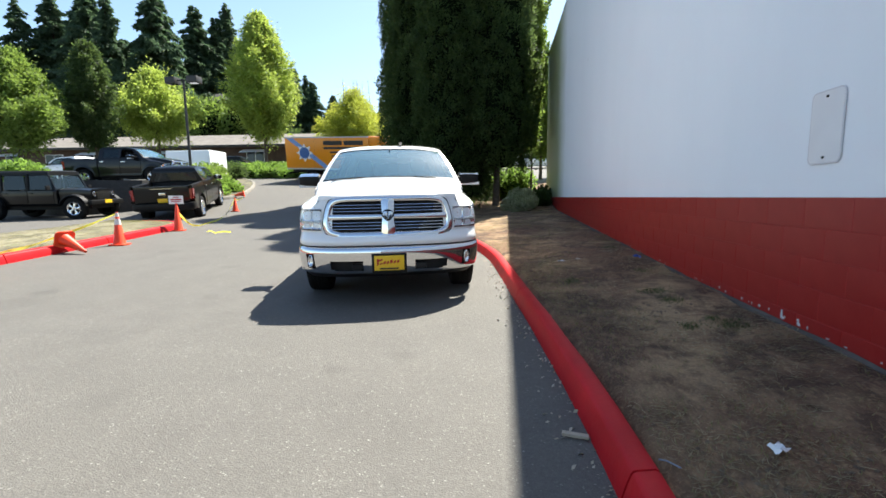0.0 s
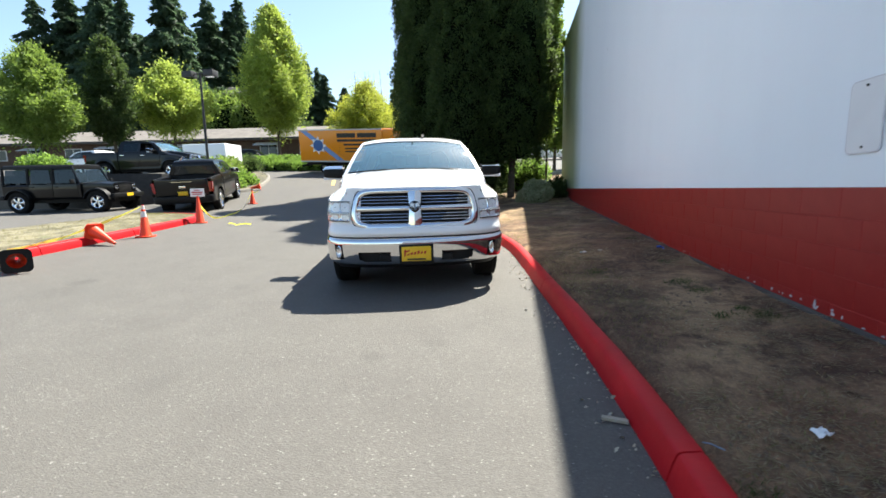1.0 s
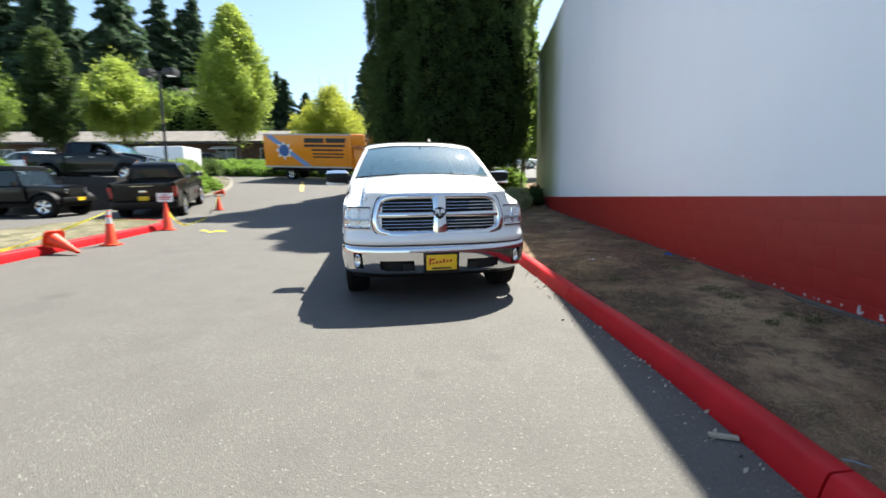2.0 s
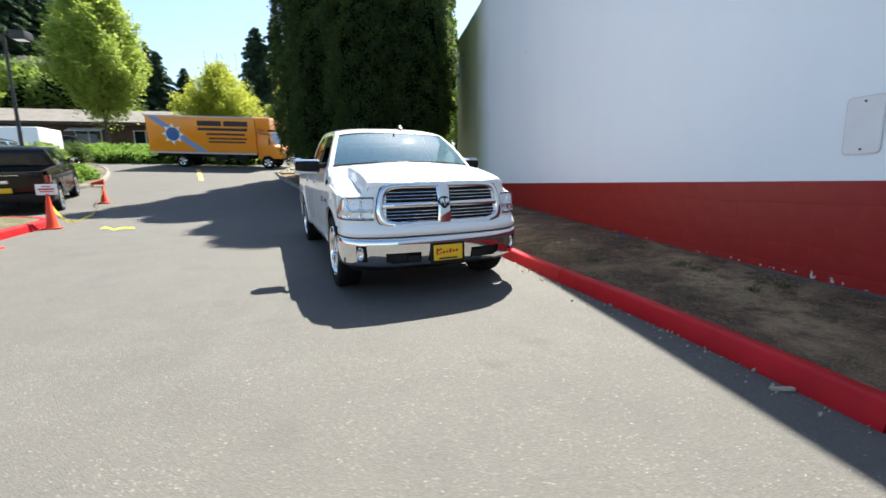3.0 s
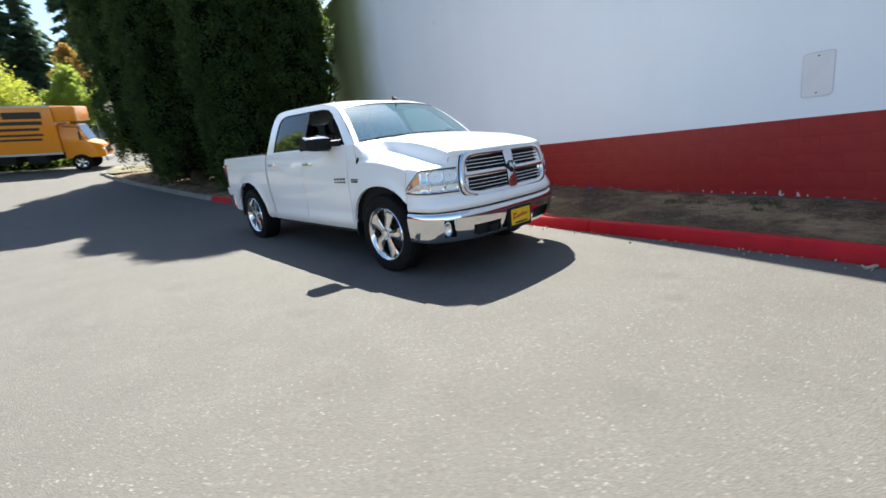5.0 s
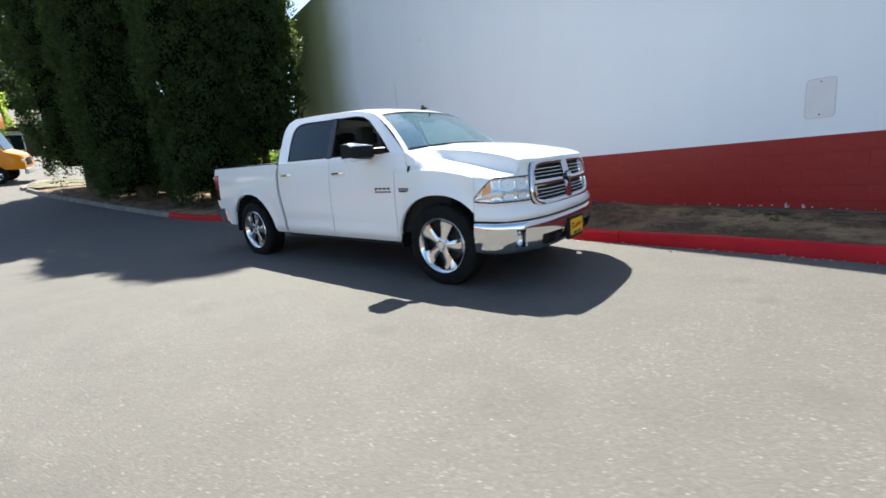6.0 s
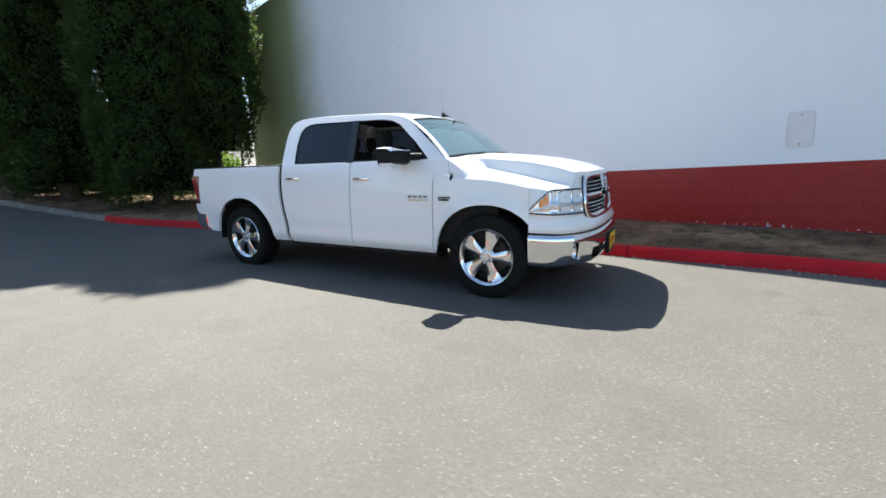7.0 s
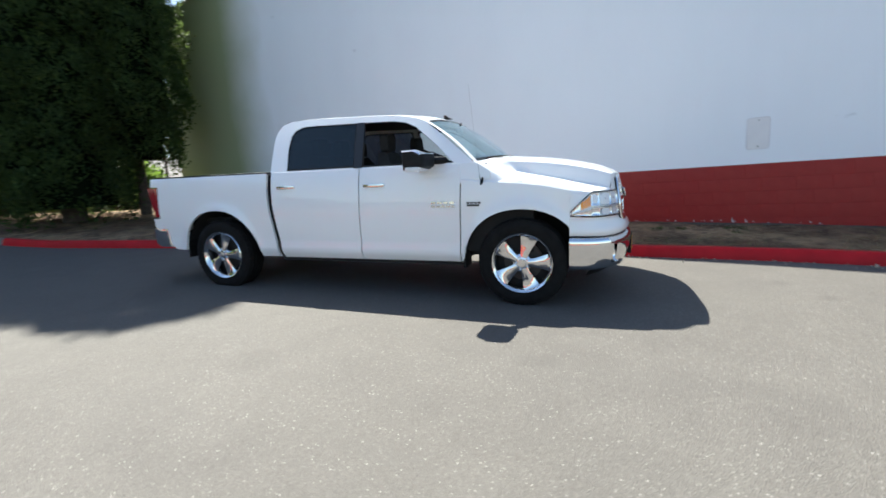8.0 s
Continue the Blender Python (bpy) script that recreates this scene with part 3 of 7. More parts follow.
def rounded(w, h, r, n=5):
    out = []
    for cx, cy, a0 in ((w / 2 - r, h / 2 - r, 0), (-w / 2 + r, h / 2 - r, 90), (-w / 2 + r, -h / 2 + r, 180), (w / 2 - r, -h / 2 + r, 270)):
        out += [(cx + r * math.cos(radians(a0 + 90 * i / n)), cy + r * math.sin(radians(a0 + 90 * i / n))) for i in range(n + 1)]
    return out


bm = bmesh.new()
slab(bm, rounded(0.282, 0.462, 0.04), 0, 0.004, lambda u, v, w: (-w, u, v))
part("plate", bm, SIGN_EDGE, sign)
bm = bmesh.new()
slab(bm, rounded(0.264, 0.444, 0.034), 0.004, 0.0055, lambda u, v, w: (-w, u, v))
part("face", bm, SIGN_FACE, sign, "bleached pinkish grey face")
for z in (0.19, -0.19):
    bm = bmesh.new()
    lathe(bm, [(0.0085, 0.0), (0.0085, -0.009), (0.004, -0.012)], 10, 'x', (-0.003, 0, z))
    part("bolt", bm, METAL_DARK, sign)


# ---- vehicles ----


def tyre_mesh(r, w, rim_r):
    bm = bmesh.new()
    h = w / 2
    lathe(bm, [(rim_r - 0.01, -h * 0.78), (rim_r + 0.012, -h * 0.9), (rim_r + 0.035, -h * 0.97), ((rim_r + r) / 2, -h), (r - 0.045, -h * 0.97), (r - 0.016, -h * 0.86), (r - 0.003, -h * 0.7),
               (r, -h * 0.4), (r - 0.010, -h * 0.38), (r - 0.010, -h * 0.30), (r, -h * 0.28), (r, -h * 0.05), (r - 0.010, -h * 0.04), (r - 0.010, h * 0.04), (r, h * 0.05), (r, h * 0.28),
               (r - 0.010, h * 0.30), (r - 0.010, h * 0.38), (r, h * 0.4), (r - 0.003, h * 0.7), (r - 0.016, h * 0.86), (r - 0.045, h * 0.97), ((rim_r + r) / 2, h), (rim_r + 0.035, h * 0.97),
               (rim_r + 0.012, h * 0.9), (rim_r - 0.01, h * 0.78)], 56, 'y', caps=False)
    # tread blocks on both shoulders
    for k in range(44):
        a = 2 * math.pi * k / 44
        for s in (-1, 1):
            c = Vector((math.cos(a), 0, math.sin(a)))
            t = Vector((-math.sin(a), 0, math.cos(a)))
            vs = []
            for rr in (r - 0.02, r + 0.004):
                for u, v in ((-0.021, 0.62), (0.021, 0.62), (0.021, 0.9), (-0.021, 0.9)):
                    vs.append(bm.verts.new(c * (rr - (0.014 if v > 0.8 else 0)) + t * u + Vector((0, s * h * v, 0))))
            for f in ((0, 1, 2, 3), (7, 6, 5, 4), (0, 4, 5, 1), (1, 5, 6, 2), (2, 6, 7, 3), (3, 7, 4, 0)):
                bm.faces.new([vs[i] for i in f])
    return bm


def rim_mesh(r, w, spokes=5, broad=0.34):
    """A cast wheel: outer side at +y."""
    bm = bmesh.new()
    h = w / 2
    lathe(bm, [(r - 0.055, -h * 0.8), (r - 0.035, -h * 0.2), (r - 0.032, h * 0.5), (r - 0.022, h * 0.80), (r - 0.006, h * 0.93), (r + 0.004, h * 0.97), (r + 0.010, h * 0.9), (r + 0.004, h * 0.7), (r - 0.01, -h * 0.8)], 56, 'y', caps=False)
    out = h * 0.80
    for k in range(spokes):
        a = 2 * math.pi * k / spokes + 0.59
        c, t = Vector((math.cos(a), 0, math.sin(a))), Vector((-math.sin(a), 0, math.cos(a)))
        rings = []
        for q, rad in enumerate((0.055, 0.10, 0.15, r - 0.05, r - 0.022)):
            wide = (0.034, 0.040, 0.052, 0.074, 0.088)[q] * broad / 0.34 * r / 0.27
            y = out + (0.006, 0.004, 0.002, -0.004, 0.008)[q]
            prof = [(-wide, -0.032), (-wide * 0.96, -0.006), (-wide * 0.6, 0.0), (0, 0.005), (wide * 0.6, 0.0), (wide * 0.96, -0.006), (wide, -0.032)]
            rings.append([bm.verts.new(c * rad + t * u + Vector((0, y + v, 0))) for u, v in prof])
        ring_faces(bm, rings)
    lathe(bm, [(0.085, out - 0.045), (0.085, out - 0.012), (0.074, out - 0.002), (0.04, out + 0.004), (0.036, out + 0.018), (0.0, out + 0.02)], 30, 'y', caps=False)
    return bm


def add_wheel(parent, x, y, z, r, w, rim_r, side, mats=(BRIGHT, TRIM), spokes=5):
    """A wheel under a vehicle; side is +1 for the left, -1 for the right."""
    hub = new("wheel")
    hub.parent = parent
    hub.matrix_local = pose(x, y, z, 0, 0, 0 if side > 0 else 180)
    part("tyre", tyre_mesh(r, w, rim_r), RUBBER, hub, "black rubber tyre", sharp=40)
    part("rim", rim_mesh(rim_r, w, spokes), mats[0], hub, "bright cast rim with broad spokes", sharp=40)
    bm = bmesh.new()
    lathe(bm, [(rim_r - 0.03, -0.02), (rim_r - 0.03, -0.012), (0.06, -0.008), (0.0, -0.008)], 32, 'y', caps=False)
    part("brake_backing", bm, UNDER, hub)
    bm = bmesh.new()
    lathe(bm, [(rim_r * 0.66, 0.0), (rim_r * 0.66, 0.02), (0.07, 0.024), (0.0, 0.03)], 32, 'y', caps=False)
    part("brake_disc", bm, METAL_DARK, hub)
    for k in range(5):
        a = 2 * math.pi * k / 5 + 0.59 + math.pi / 5
        bm = bmesh.new()
        lathe(bm, [(0.012, w * 0.36), (0.012, w * 0.40 + 0.012), (0.006, w * 0.40 + 0.018)], 8, 'y', (0.058 * math.cos(a), 0, 0.058 * math.sin(a)))
        part("lug_nut", bm, CHROME, hub)
    return hub


# -- a full-size crew-cab pickup: x forward, y to its left, the origin under the front axle --
T_HOOD = curve([(-0.45, 1.40), (-0.29, 1.395), (0.0, 1.372), (0.29, 1.338), (0.5, 1.298), (0.65, 1.262), (0.76, 1.222), (0.83, 1.185), (0.89, 1.135), (0.95, 1.09)])
T_FEND = curve([(-0.62, 1.285), (-0.38, 1.255), (0.0, 1.225), (0.2, 1.198), (0.45, 1.148), (0.62, 1.118), (0.74, 1.098), (0.85, 1.08)])
T_WIDE = curve([(0.36, 0.915), (0.40, 0.955), (0.46, 0.992), (0.52, 0.998), (0.56, 0.990), (0.7, 1.0), (0.9, 1.006), (1.05, 1.0), (1.2, 0.985), (1.30, 0.966), (1.345, 0.95)])
AXLE_R, WHEEL_Z = -3.57, 0.405


def truck_top(x, y):
    a = abs(y)
    hood = T_HOOD(x) - 0.024 * (a / 0.7) ** 2 - 0.012 * smooth(0.66, 0.745, a) + 0.008 * (1 - smooth(0.26, 0.50, a))
    q = min(0.985, max(0.0, (a - 0.70) / 0.29))
    fend = T_FEND(x) - 0.118 * (1 - math.sqrt(1 - q * q)) + (0.030 - 0.040 * smooth(-0.45, 0.30, x)) * (1 - smooth(0.78, 0.86, a)) - 0.055 * smooth(0.25, 0.75, x) * smooth(0.72, 0.93, a)
    # the hood's flank falls steeply to the ledge of the fender
    b = 0.8 * min(1.0, max(0.0, (a - 0.744) / 0.036)) + 0.2 * smooth(0.726, 0.784, a)
    return hood * (1 - b) + fend * b


def truck_plan(a, off=0.0):
    """The nose's outline from above; a runs from -90 to 90 degrees."""
    n = 2.85
    s, c = math.sin(radians(a)), math.cos(radians(a))
    return 0.42 + (0.49 + off) * abs(c) ** (2 / n), math.copysign((0.995 + off * 0.5) * abs(s) ** (2 / n), s)


def plan_angle(y, off=0.0):
    q = min(1.0, abs(y) / (0.995 + off * 0.5)) ** (2.85 / 2)
    return math.copysign(math.degrees(math.asin(q)), y)


def angle_of_x(x):
    """The outline's angle where it has come back to x on the side."""
    return math.degrees(math.acos(min(1.0, max(0.0, (x - 0.42) / 0.49)) ** 1.425))


def nose_off(z):
    return curve([(0.36, -0.03), (0.655, 0.0), (0.80, -0.005), (0.92, -0.015), (1.04, -0.04), (1.15, -0.07), (1.25, -0.12)])(z)


def nose(a, z, off=0.0):
    x, y = truck_plan(a, nose_off(z) + off)
    # towards the sides the nose takes up the fenders' curve
    y *= 1 + (T_WIDE(max(z, 0.66)) / 0.995 - 1) * smooth(40, 88, abs(a))
    return Vector((x, y, z))


def arch_z(x):
    for cx, r, tall in ((0.0, 0.535, 0.50), (AXLE_R, 0.545, 0.53)):
        d = abs(x - cx)
        if d < r:
            return WHEEL_Z + tall * (1 - (d / r) ** 2.2) ** (1 / 2.2)
    return 0.0


def flare(x, z):
    out = 0.0
    for cx, r in ((0.0, 0.515), (AXLE_R, 0.54)):
        d = math.hypot(x - cx, max(z, WHEEL_Z) - WHEEL_Z) - r
        if d > -0.05:
            out = max(out, 0.022 * math.exp(-(d / 0.07) ** 2))
    return out


def skin(bm, front, rear, bottom, top, side, nx=24, nz=16, lip=0.03):
    """A side panel between two edges x(z); its border is folded inwards."""
    rows = []
    for i in range(nx + 1):
        u = i / nx
        u = u if nx < 20 else 0.5 - 0.5 * math.cos(math.pi * u) * (0.35) - 0.5 * (1 - 2 * u) * 0.65
        xm = front(0.8) + (rear(0.8) - front(0.8)) * u
        zb, zt = bottom(xm), top(xm)
        col = []
        for k in range(nz + 1):
            z = zb + (zt - zb) * k / nz
            x = front(z) + (rear(z) - front(z)) * u
            z = max(z, arch_z(x) if k == 0 else z)
            col.append(Vector((x, side * (T_WIDE(z) + flare(x, z)), z)))
        rows.append(col)
    vs = sheet(bm, rows)
    border = [c[0] for c in vs] + vs[-1][1:] + [c[-1] for c in reversed(vs[:-1])] + list(reversed(vs[0][1:-1]))
    inner = [bm.verts.new(v.co + Vector((0, -side * lip, 0))) for v in border]
    for i in range(len(border)):
        j = (i + 1) % len(border)
        bm.faces.new((border[i], border[j], inner[j], inner[i]))
    return vs


def greenhouse_y(z):
    return 0.95 - (z - 1.335) * 0.44 - 0.10 * max(0.0, z - 1.6) ** 2


def roof_edge(x):
    return curve([(-2.785, 1.70), (-2.765, 1.79), (-2.71, 1.86), (-2.6, 1.893), (-2.3, 1.896), (-2.0, 1.884), (-1.6, 1.868), (-1.3, 1.846), (-1.1, 1.812), (-1.03, 1.792), (-0.96, 1.762)])(x)


def bars(parent, place, rows, name, mat):
    """Plain bars in place of lettering: (u0, u1, v0, v1) on a surface."""
    for u0, u1, v0, v1 in rows:
        bm = bmesh.new()
        slab(bm, [(u0, v0), (u1, v0), (u1, v1), (u0, v1)], 0.0, 0.004, place)
        part(name, bm, mat, parent)


def pickup(name, m, label, paint, chrome_grille=True, rims=BRIGHT, plate=PLATE_YELLOW, detail=True, chrome_rear=True):
    t = thing(name, m, label, "pickup truck")
    # panels of the two sides
    for side in (1, -1):
        bm = bmesh.new()
        top_f = lambda x: T_FEND(x) - 0.094
        skin(bm, lambda z: 0.42, lambda z: -0.555 - 0.03 * (1.25 - z), lambda x: max(0.50 if x > 0.3 else 0.40, arch_z(x)), top_f, side, 44, 14)
        part("fender", bm, paint, t)
        bm = bmesh.new()
        skin(bm, lambda z: -0.567 - 0.03 * (1.25 - z), lambda z: -1.635 - 0.03 * (1.35 - z), lambda x: 0.395, lambda x: 1.335, side, 14, 22)
        door = part("front_door", bm, paint, t)
        bm = bmesh.new()
        skin(bm, lambda z: -1.648 - 0.03 * (1.35 - z), lambda z: -2.752 + 0.07 * (1.0 - smooth(0.35, 1.1, z)), lambda x: 0.395, lambda x: 1.335, side, 14, 22)
        rear_door = part("rear_door", bm, paint, t)
        for d, hx, hz in ((door, -1.47, 1.16), (rear_door, -2.55, 1.175)):
            bm = bmesh.new()
            y = T_WIDE(hz)
            rings = []
            for u in spread(-0.115, 0.115, 9):
                lift = 0.034 * (1 - (abs(u) / 0.125) ** 4)
                rings.append([bm.verts.new((hx + u, side * (y + lift + oy), hz + oz)) for oy, oz in ((-0.004, -0.016), (0.006, -0.014), (0.008, 0), (0.006, 0.014), (-0.004, 0.016), (-0.010, 0))])
            ring_faces(bm, rings)
            part("handle", bm, CHROME, d, "chrome handle")
        bm = bmesh.new()
        skin(bm, lambda z: -2.818 + 0.07 * (1.0 - smooth(0.35, 1.1, z)), lambda z: -4.49, lambda x: max(0.40 if x > -3.6 else 0.46 + 0.24 * smooth(-4.28, -4.52, x), arch_z(x)), lambda x: 1.335, side, 48, 16)
        skin(bm, lambda z: -4.49, lambda z: -4.615, lambda x: 1.235, lambda x: 1.335, side, 4, 4)
        skin(bm, lambda z: -4.49, lambda z: -4.60, lambda x: 0.66 + 0.09 * smooth(-4.49, -4.6, x), lambda x: 0.845, side, 4, 4)
        part("bed_side", bm, paint, t)
        # near-black strip painted as the shade deep in the slot between cab and bed
        bm = bmesh.new()
        rings = []
        for z in spread(0.41, 1.32, 10):
            x = -2.785 + 0.07 * (1.0 - smooth(0.35, 1.1, z))
            y = T_WIDE(z) - 0.05
            rings.append([bm.verts.new((x + ox, side * (y + oy), z)) for ox, oy in ((-0.06, 0), (0.06, 0), (0.06, -0.02), (-0.06, -0.02))])
        ring_faces(bm, rings)
        part("gap_shield", bm, UNDER, t)
        # rail cap and inner wall of the bed
        bm = bmesh.new()
        box(bm, -4.60, -2.785, *sorted((side * 0.87, side * 0.952)), 1.325, 1.352, 0.008)
        part("bed_rail", bm, TRIM, t)
        bm = bmesh.new()
        box(bm, -4.58, -2.80, *sorted((side * 0.80, side * 0.87)), 0.99, 1.33)
        part("bed_wall", bm, paint, t)
        # wheel arch liners
        for cx, r in ((0.0, 0.545), (AXLE_R, 0.555)):
            bm = bmesh.new()
            rows = []
            for k in range(15):
                a = math.pi * k / 14
                rows.append([(cx + r * math.cos(a), side * y, max(0.36, WHEEL_Z + r * math.sin(a))) for y in (0.55, 0.75, 0.965)])
            sheet(bm, rows)
            sheet(bm, [[(cx + r * q * math.cos(math.pi * k / 14), side * 0.56, max(0.36, WHEEL_Z + r * q * math.sin(math.pi * k / 14))) for k in range(15)] for q in (0.05, 1.0)])
            part("arch_liner", bm, UNDER, t)
        bm = bmesh.new()
        box(bm, -0.56, -0.535, *sorted((side * 0.78, side * 0.99)), 0.34, 0.62, 0.006)
        part("mud_flap", bm, TRIM, t)
        bm = bmesh.new()
        box(bm, -4.12, -4.095, *sorted((side * 0.78, side * 0.985)), 0.36, 0.64, 0.006)
        part("mud_flap", bm, TRIM, t)
        # side of the greenhouse, with its window openings
        belt = 1.335
        rim = [(-2.765, belt), (-2.78, 1.52)] + [(x, roof_edge(x)) for x in (-2.785, -2.765, -2.71, -2.6, -2.4, -2.1, -1.8, -1.5, -1.25, -1.1, -1.03, -0.96)] + [(-0.70, 1.56), (-0.43, belt)]
        w_rear = [(-2.545, belt + 0.012), (-2.575, 1.57), (-2.565, 1.725), (-2.515, 1.79), (-2.43, 1.818), (-2.3, 1.822), (-1.745, 1.808), (-1.705, belt + 0.012)]
        w_front = [(-1.62, belt + 0.012), (-1.66, 1.805), (-1.32, 1.795), (-1.18, 1.77), (-1.07, 1.72), (-0.83, 1.53), (-0.635, belt + 0.012)]
        bm = bmesh.new()
        holed(bm, [rim, w_rear, w_front], lambda u, v: (u, side * greenhouse_y(v), v))
        fr = part("window_frame", bm, paint, t)
        for win, gl, nm in ((w_rear, GLASS_DARK, "rear_window"), (w_front, GLASS, "front_window")):
            bm = bmesh.new()
            cxw, czw = sum(p[0] for p in win) / len(win), sum(p[1] for p in win) / len(win)
            fringe = [(cxw + (u - cxw) * 1.012, czw + (v - czw) * 1.02) for u, v in win]
            shrink = [(cxw + (u - cxw) * 0.965, czw + (v - czw) * 0.93) for u, v in win]
            holed(bm, [fringe, shrink], lambda u, v: (u, side * (greenhouse_y(v) - 0.006), v))
            part("window_seal", bm, TRIM, fr)
            if nm == "front_window" and side == -1:
                # this pane is wound most of the way down
                continue
            bm = bmesh.new()
            bm.faces.new([bm.verts.new((u, side * (greenhouse_y(v) - 0.012), v)) for u, v in shrink])
            part(nm, bm, gl, t)
        bm = bmesh.new()
        slab(bm, [(-1.71, belt + 0.005), (-1.75, 1.81), (-1.655, 1.81), (-1.615, belt + 0.005)], 0, 0.004, lambda u, v, w: (u, side * (greenhouse_y(v) + 0.002 + w), v))
        part("door_pillar", bm, GRILLE_BLACK, fr)
        # mirror: black tow head, chrome cap above, lamp strip below
        bm = bmesh.new()
        mz = 1.285
        rings = []
        for yy, grow in ((1.0, 0.82), (1.02, 0.95), (1.07, 1.0), (1.22, 1.0), (1.27, 0.95), (1.29, 0.8)):
            rings.append([bm.verts.new((-0.90 - 0.12 * (yy - 1.0) + u * grow, side * yy, mz + 0.095 + v * grow)) for u, v in ((-0.085, -0.088), (0.04, -0.095), (0.102, -0.062), (0.115, 0.0), (0.102, 0.058), (0.04, 0.09), (-0.085, 0.088), (-0.09, 0.0))])
        ring_faces(bm, rings)
        mirror = part("mirror", bm, TRIM, t, "black door mirror with chrome cap")
        bm = bmesh.new()
        sheet(bm, [[(-0.90 - 0.12 * (y - 1.0) + u * g, side * y, mz + 0.095 + v * g) for u, v in ((-0.089, 0.075), (-0.088, 0.091), (0.04, 0.094), (0.105, 0.062), (0.107, 0.052))] for y, g in ((1.02, 0.96), (1.07, 1.012), (1.22, 1.012), (1.275, 0.965), (1.294, 0.83))])
        part("mirror_cap", bm, CHROME, mirror)
        bm = bmesh.new()
        box(bm, -0.985, -0.845, *sorted((side * 1.04, side * 1.302)), mz - 0.006, mz + 0.034, 0.010)
        part("marker_lamp", bm, WHITE_PLAIN, mirror)
        bm = bmesh.new()
        box(bm, -1.012, -1.004, *sorted((side * 1.04, side * 1.26)), mz + 0.02, mz + 0.17, 0.003)
        part("mirror_glass", bm, CHROME, mirror)
        bm = bmesh.new()
        sheet(bm, [[(-0.66, side * 0.944, 1.350), (-0.84, side * 0.93, 1.350)], [(-0.72, side * 0.925, 1.405), (-0.88, side * 0.895, 1.47)]])
        tube(bm, [(-0.72, side * 0.93, 1.375), (-0.86, side * 1.04, 1.375)], 0.036, 8)
        part("mirror_arm", bm, TRIM, mirror)
        # tail lamp
        bm = bmesh.new()
        rings = []
        for z in spread(0.86, 1.225, 7):
            w = 0.955 + 0.045 * math.sin((z - 0.8) * 2.5)
            lean = 0.05 * (z - 0.86) / 0.36
            rings.append([bm.verts.new((x, side * y, z)) for x, y in ((-4.492 - lean * 0.6, w + 0.012), (-4.61 - lean * 0.6, w + 0.006), (-4.66 - lean * 0.2, w - 0.03), (-4.66 - lean * 0.2, 0.87), (-4.56, 0.86), (-4.49, 0.93))])
        ring_faces(bm, rings)
        part("tail_lamp", bm, TAIL_RED, t)
        # fender flag aerial mount and badges
        if detail:
            bars(t, lambda u, v, w: (u, side * (T_WIDE(v) + 0.002 + w), v), [(-0.86 + 0.062 * k, -0.815 + 0.062 * k, 0.965, 0.987) for k in range(4)] + [(-0.86 + 0.05 * k, -0.822 + 0.05 * k, 0.932, 0.952) for k in range(5)], "badge_bar", BRIGHT)
            bars(t, lambda u, v, w: (u, side * (T_WIDE(v) + 0.002 + w), v), [(-0.505 + 0.036 * k, -0.478 + 0.036 * k, 0.962, 0.978) for k in range(4)] + [(-0.50, -0.385, 0.938, 0.956)], "badge_bar", METAL_DARK)
            bars(t, lambda u, v, w: (u, side * (T_WIDE(v) + 0.02 + w), v), [(0.46, 0.53, 0.60, 0.635)], "side_marker", AMBER)
    # hood and tops of the fenders
    for lo, hi, nm, n in ((-0.786, 0.786, "hood", 31), (0.792, 0.985, "fender_top", 16), (-0.985, -0.792, "fender_top", 16)):
        bm = bmesh.new()
        rows = []
        flank = (0.69, 0.715, 0.728, 0.738, 0.744, 0.750, 0.765, 0.776, 0.781, 0.786)
        across = [-y for y in reversed(flank)] + spread(-0.65, 0.65, n) + list(flank) if nm == "hood" else [math.copysign(0.792 + 0.193 * math.sin(math.pi / 2 * k / (n - 1)), lo + hi) for k in range(n)]
        for y in across:
            a = plan_angle(y, -0.07)
            fx = truck_plan(a, -0.07 if nm == "hood" else -0.05)[0] + (0.0 if nm == "hood" else -0.002)
            bx = -0.25 - 0.13 * (min(abs(y), 0.735) / 0.735) ** 2 if nm == "hood" else -0.585
            row = [(x, y, truck_top(x, y)) for x in spread(bx, fx, 26)]
            if nm != "hood":
                row.append(nose(plan_angle(y), row[-1][2] - 0.035, 0.0))
                row.append(nose(plan_angle(y), row[-2][2] - 0.07, -0.004))
            rows.append(row)
        vs = sheet(bm, rows)
        for row in (vs[0], vs[-1]):
            low = [bm.verts.new(v.co + Vector((0, 0, -0.03))) for v in row]
            for i in range(len(row) - 1):
                bm.faces.new((row[i], row[i + 1], low[i + 1], low[i]))
        if nm == "hood":
            # rolled front lip
            front = [r[-1] for r in vs]
            low = [bm.verts.new(v.co + Vector((0.006, 0, -0.045))) for v in front]
            for i in range(len(front) - 1):
                bm.faces.new((front[i], front[i + 1], low[i + 1], low[i]))
        part(nm, bm, paint, t, sharp=50)
    # painted nose round the lamps
    for s in (1, -1):
        bm = bmesh.new()
        rows = []
        for a in spread(plan_angle(0.60), angle_of_x(0.6), 16) + [angle_of_x(x) for x in (0.56, 0.52, 0.48, 0.45, 0.42)]:
            p = nose(a, 1.0)
            zt = truck_top(p.x - 0.02, abs(p.y)) - 0.012
            rows.append([nose(s * a, z, -0.006) for z in spread(0.70, zt, 10)])
        sheet(bm, rows)
        part("nose_panel", bm, paint, t, sharp=50)
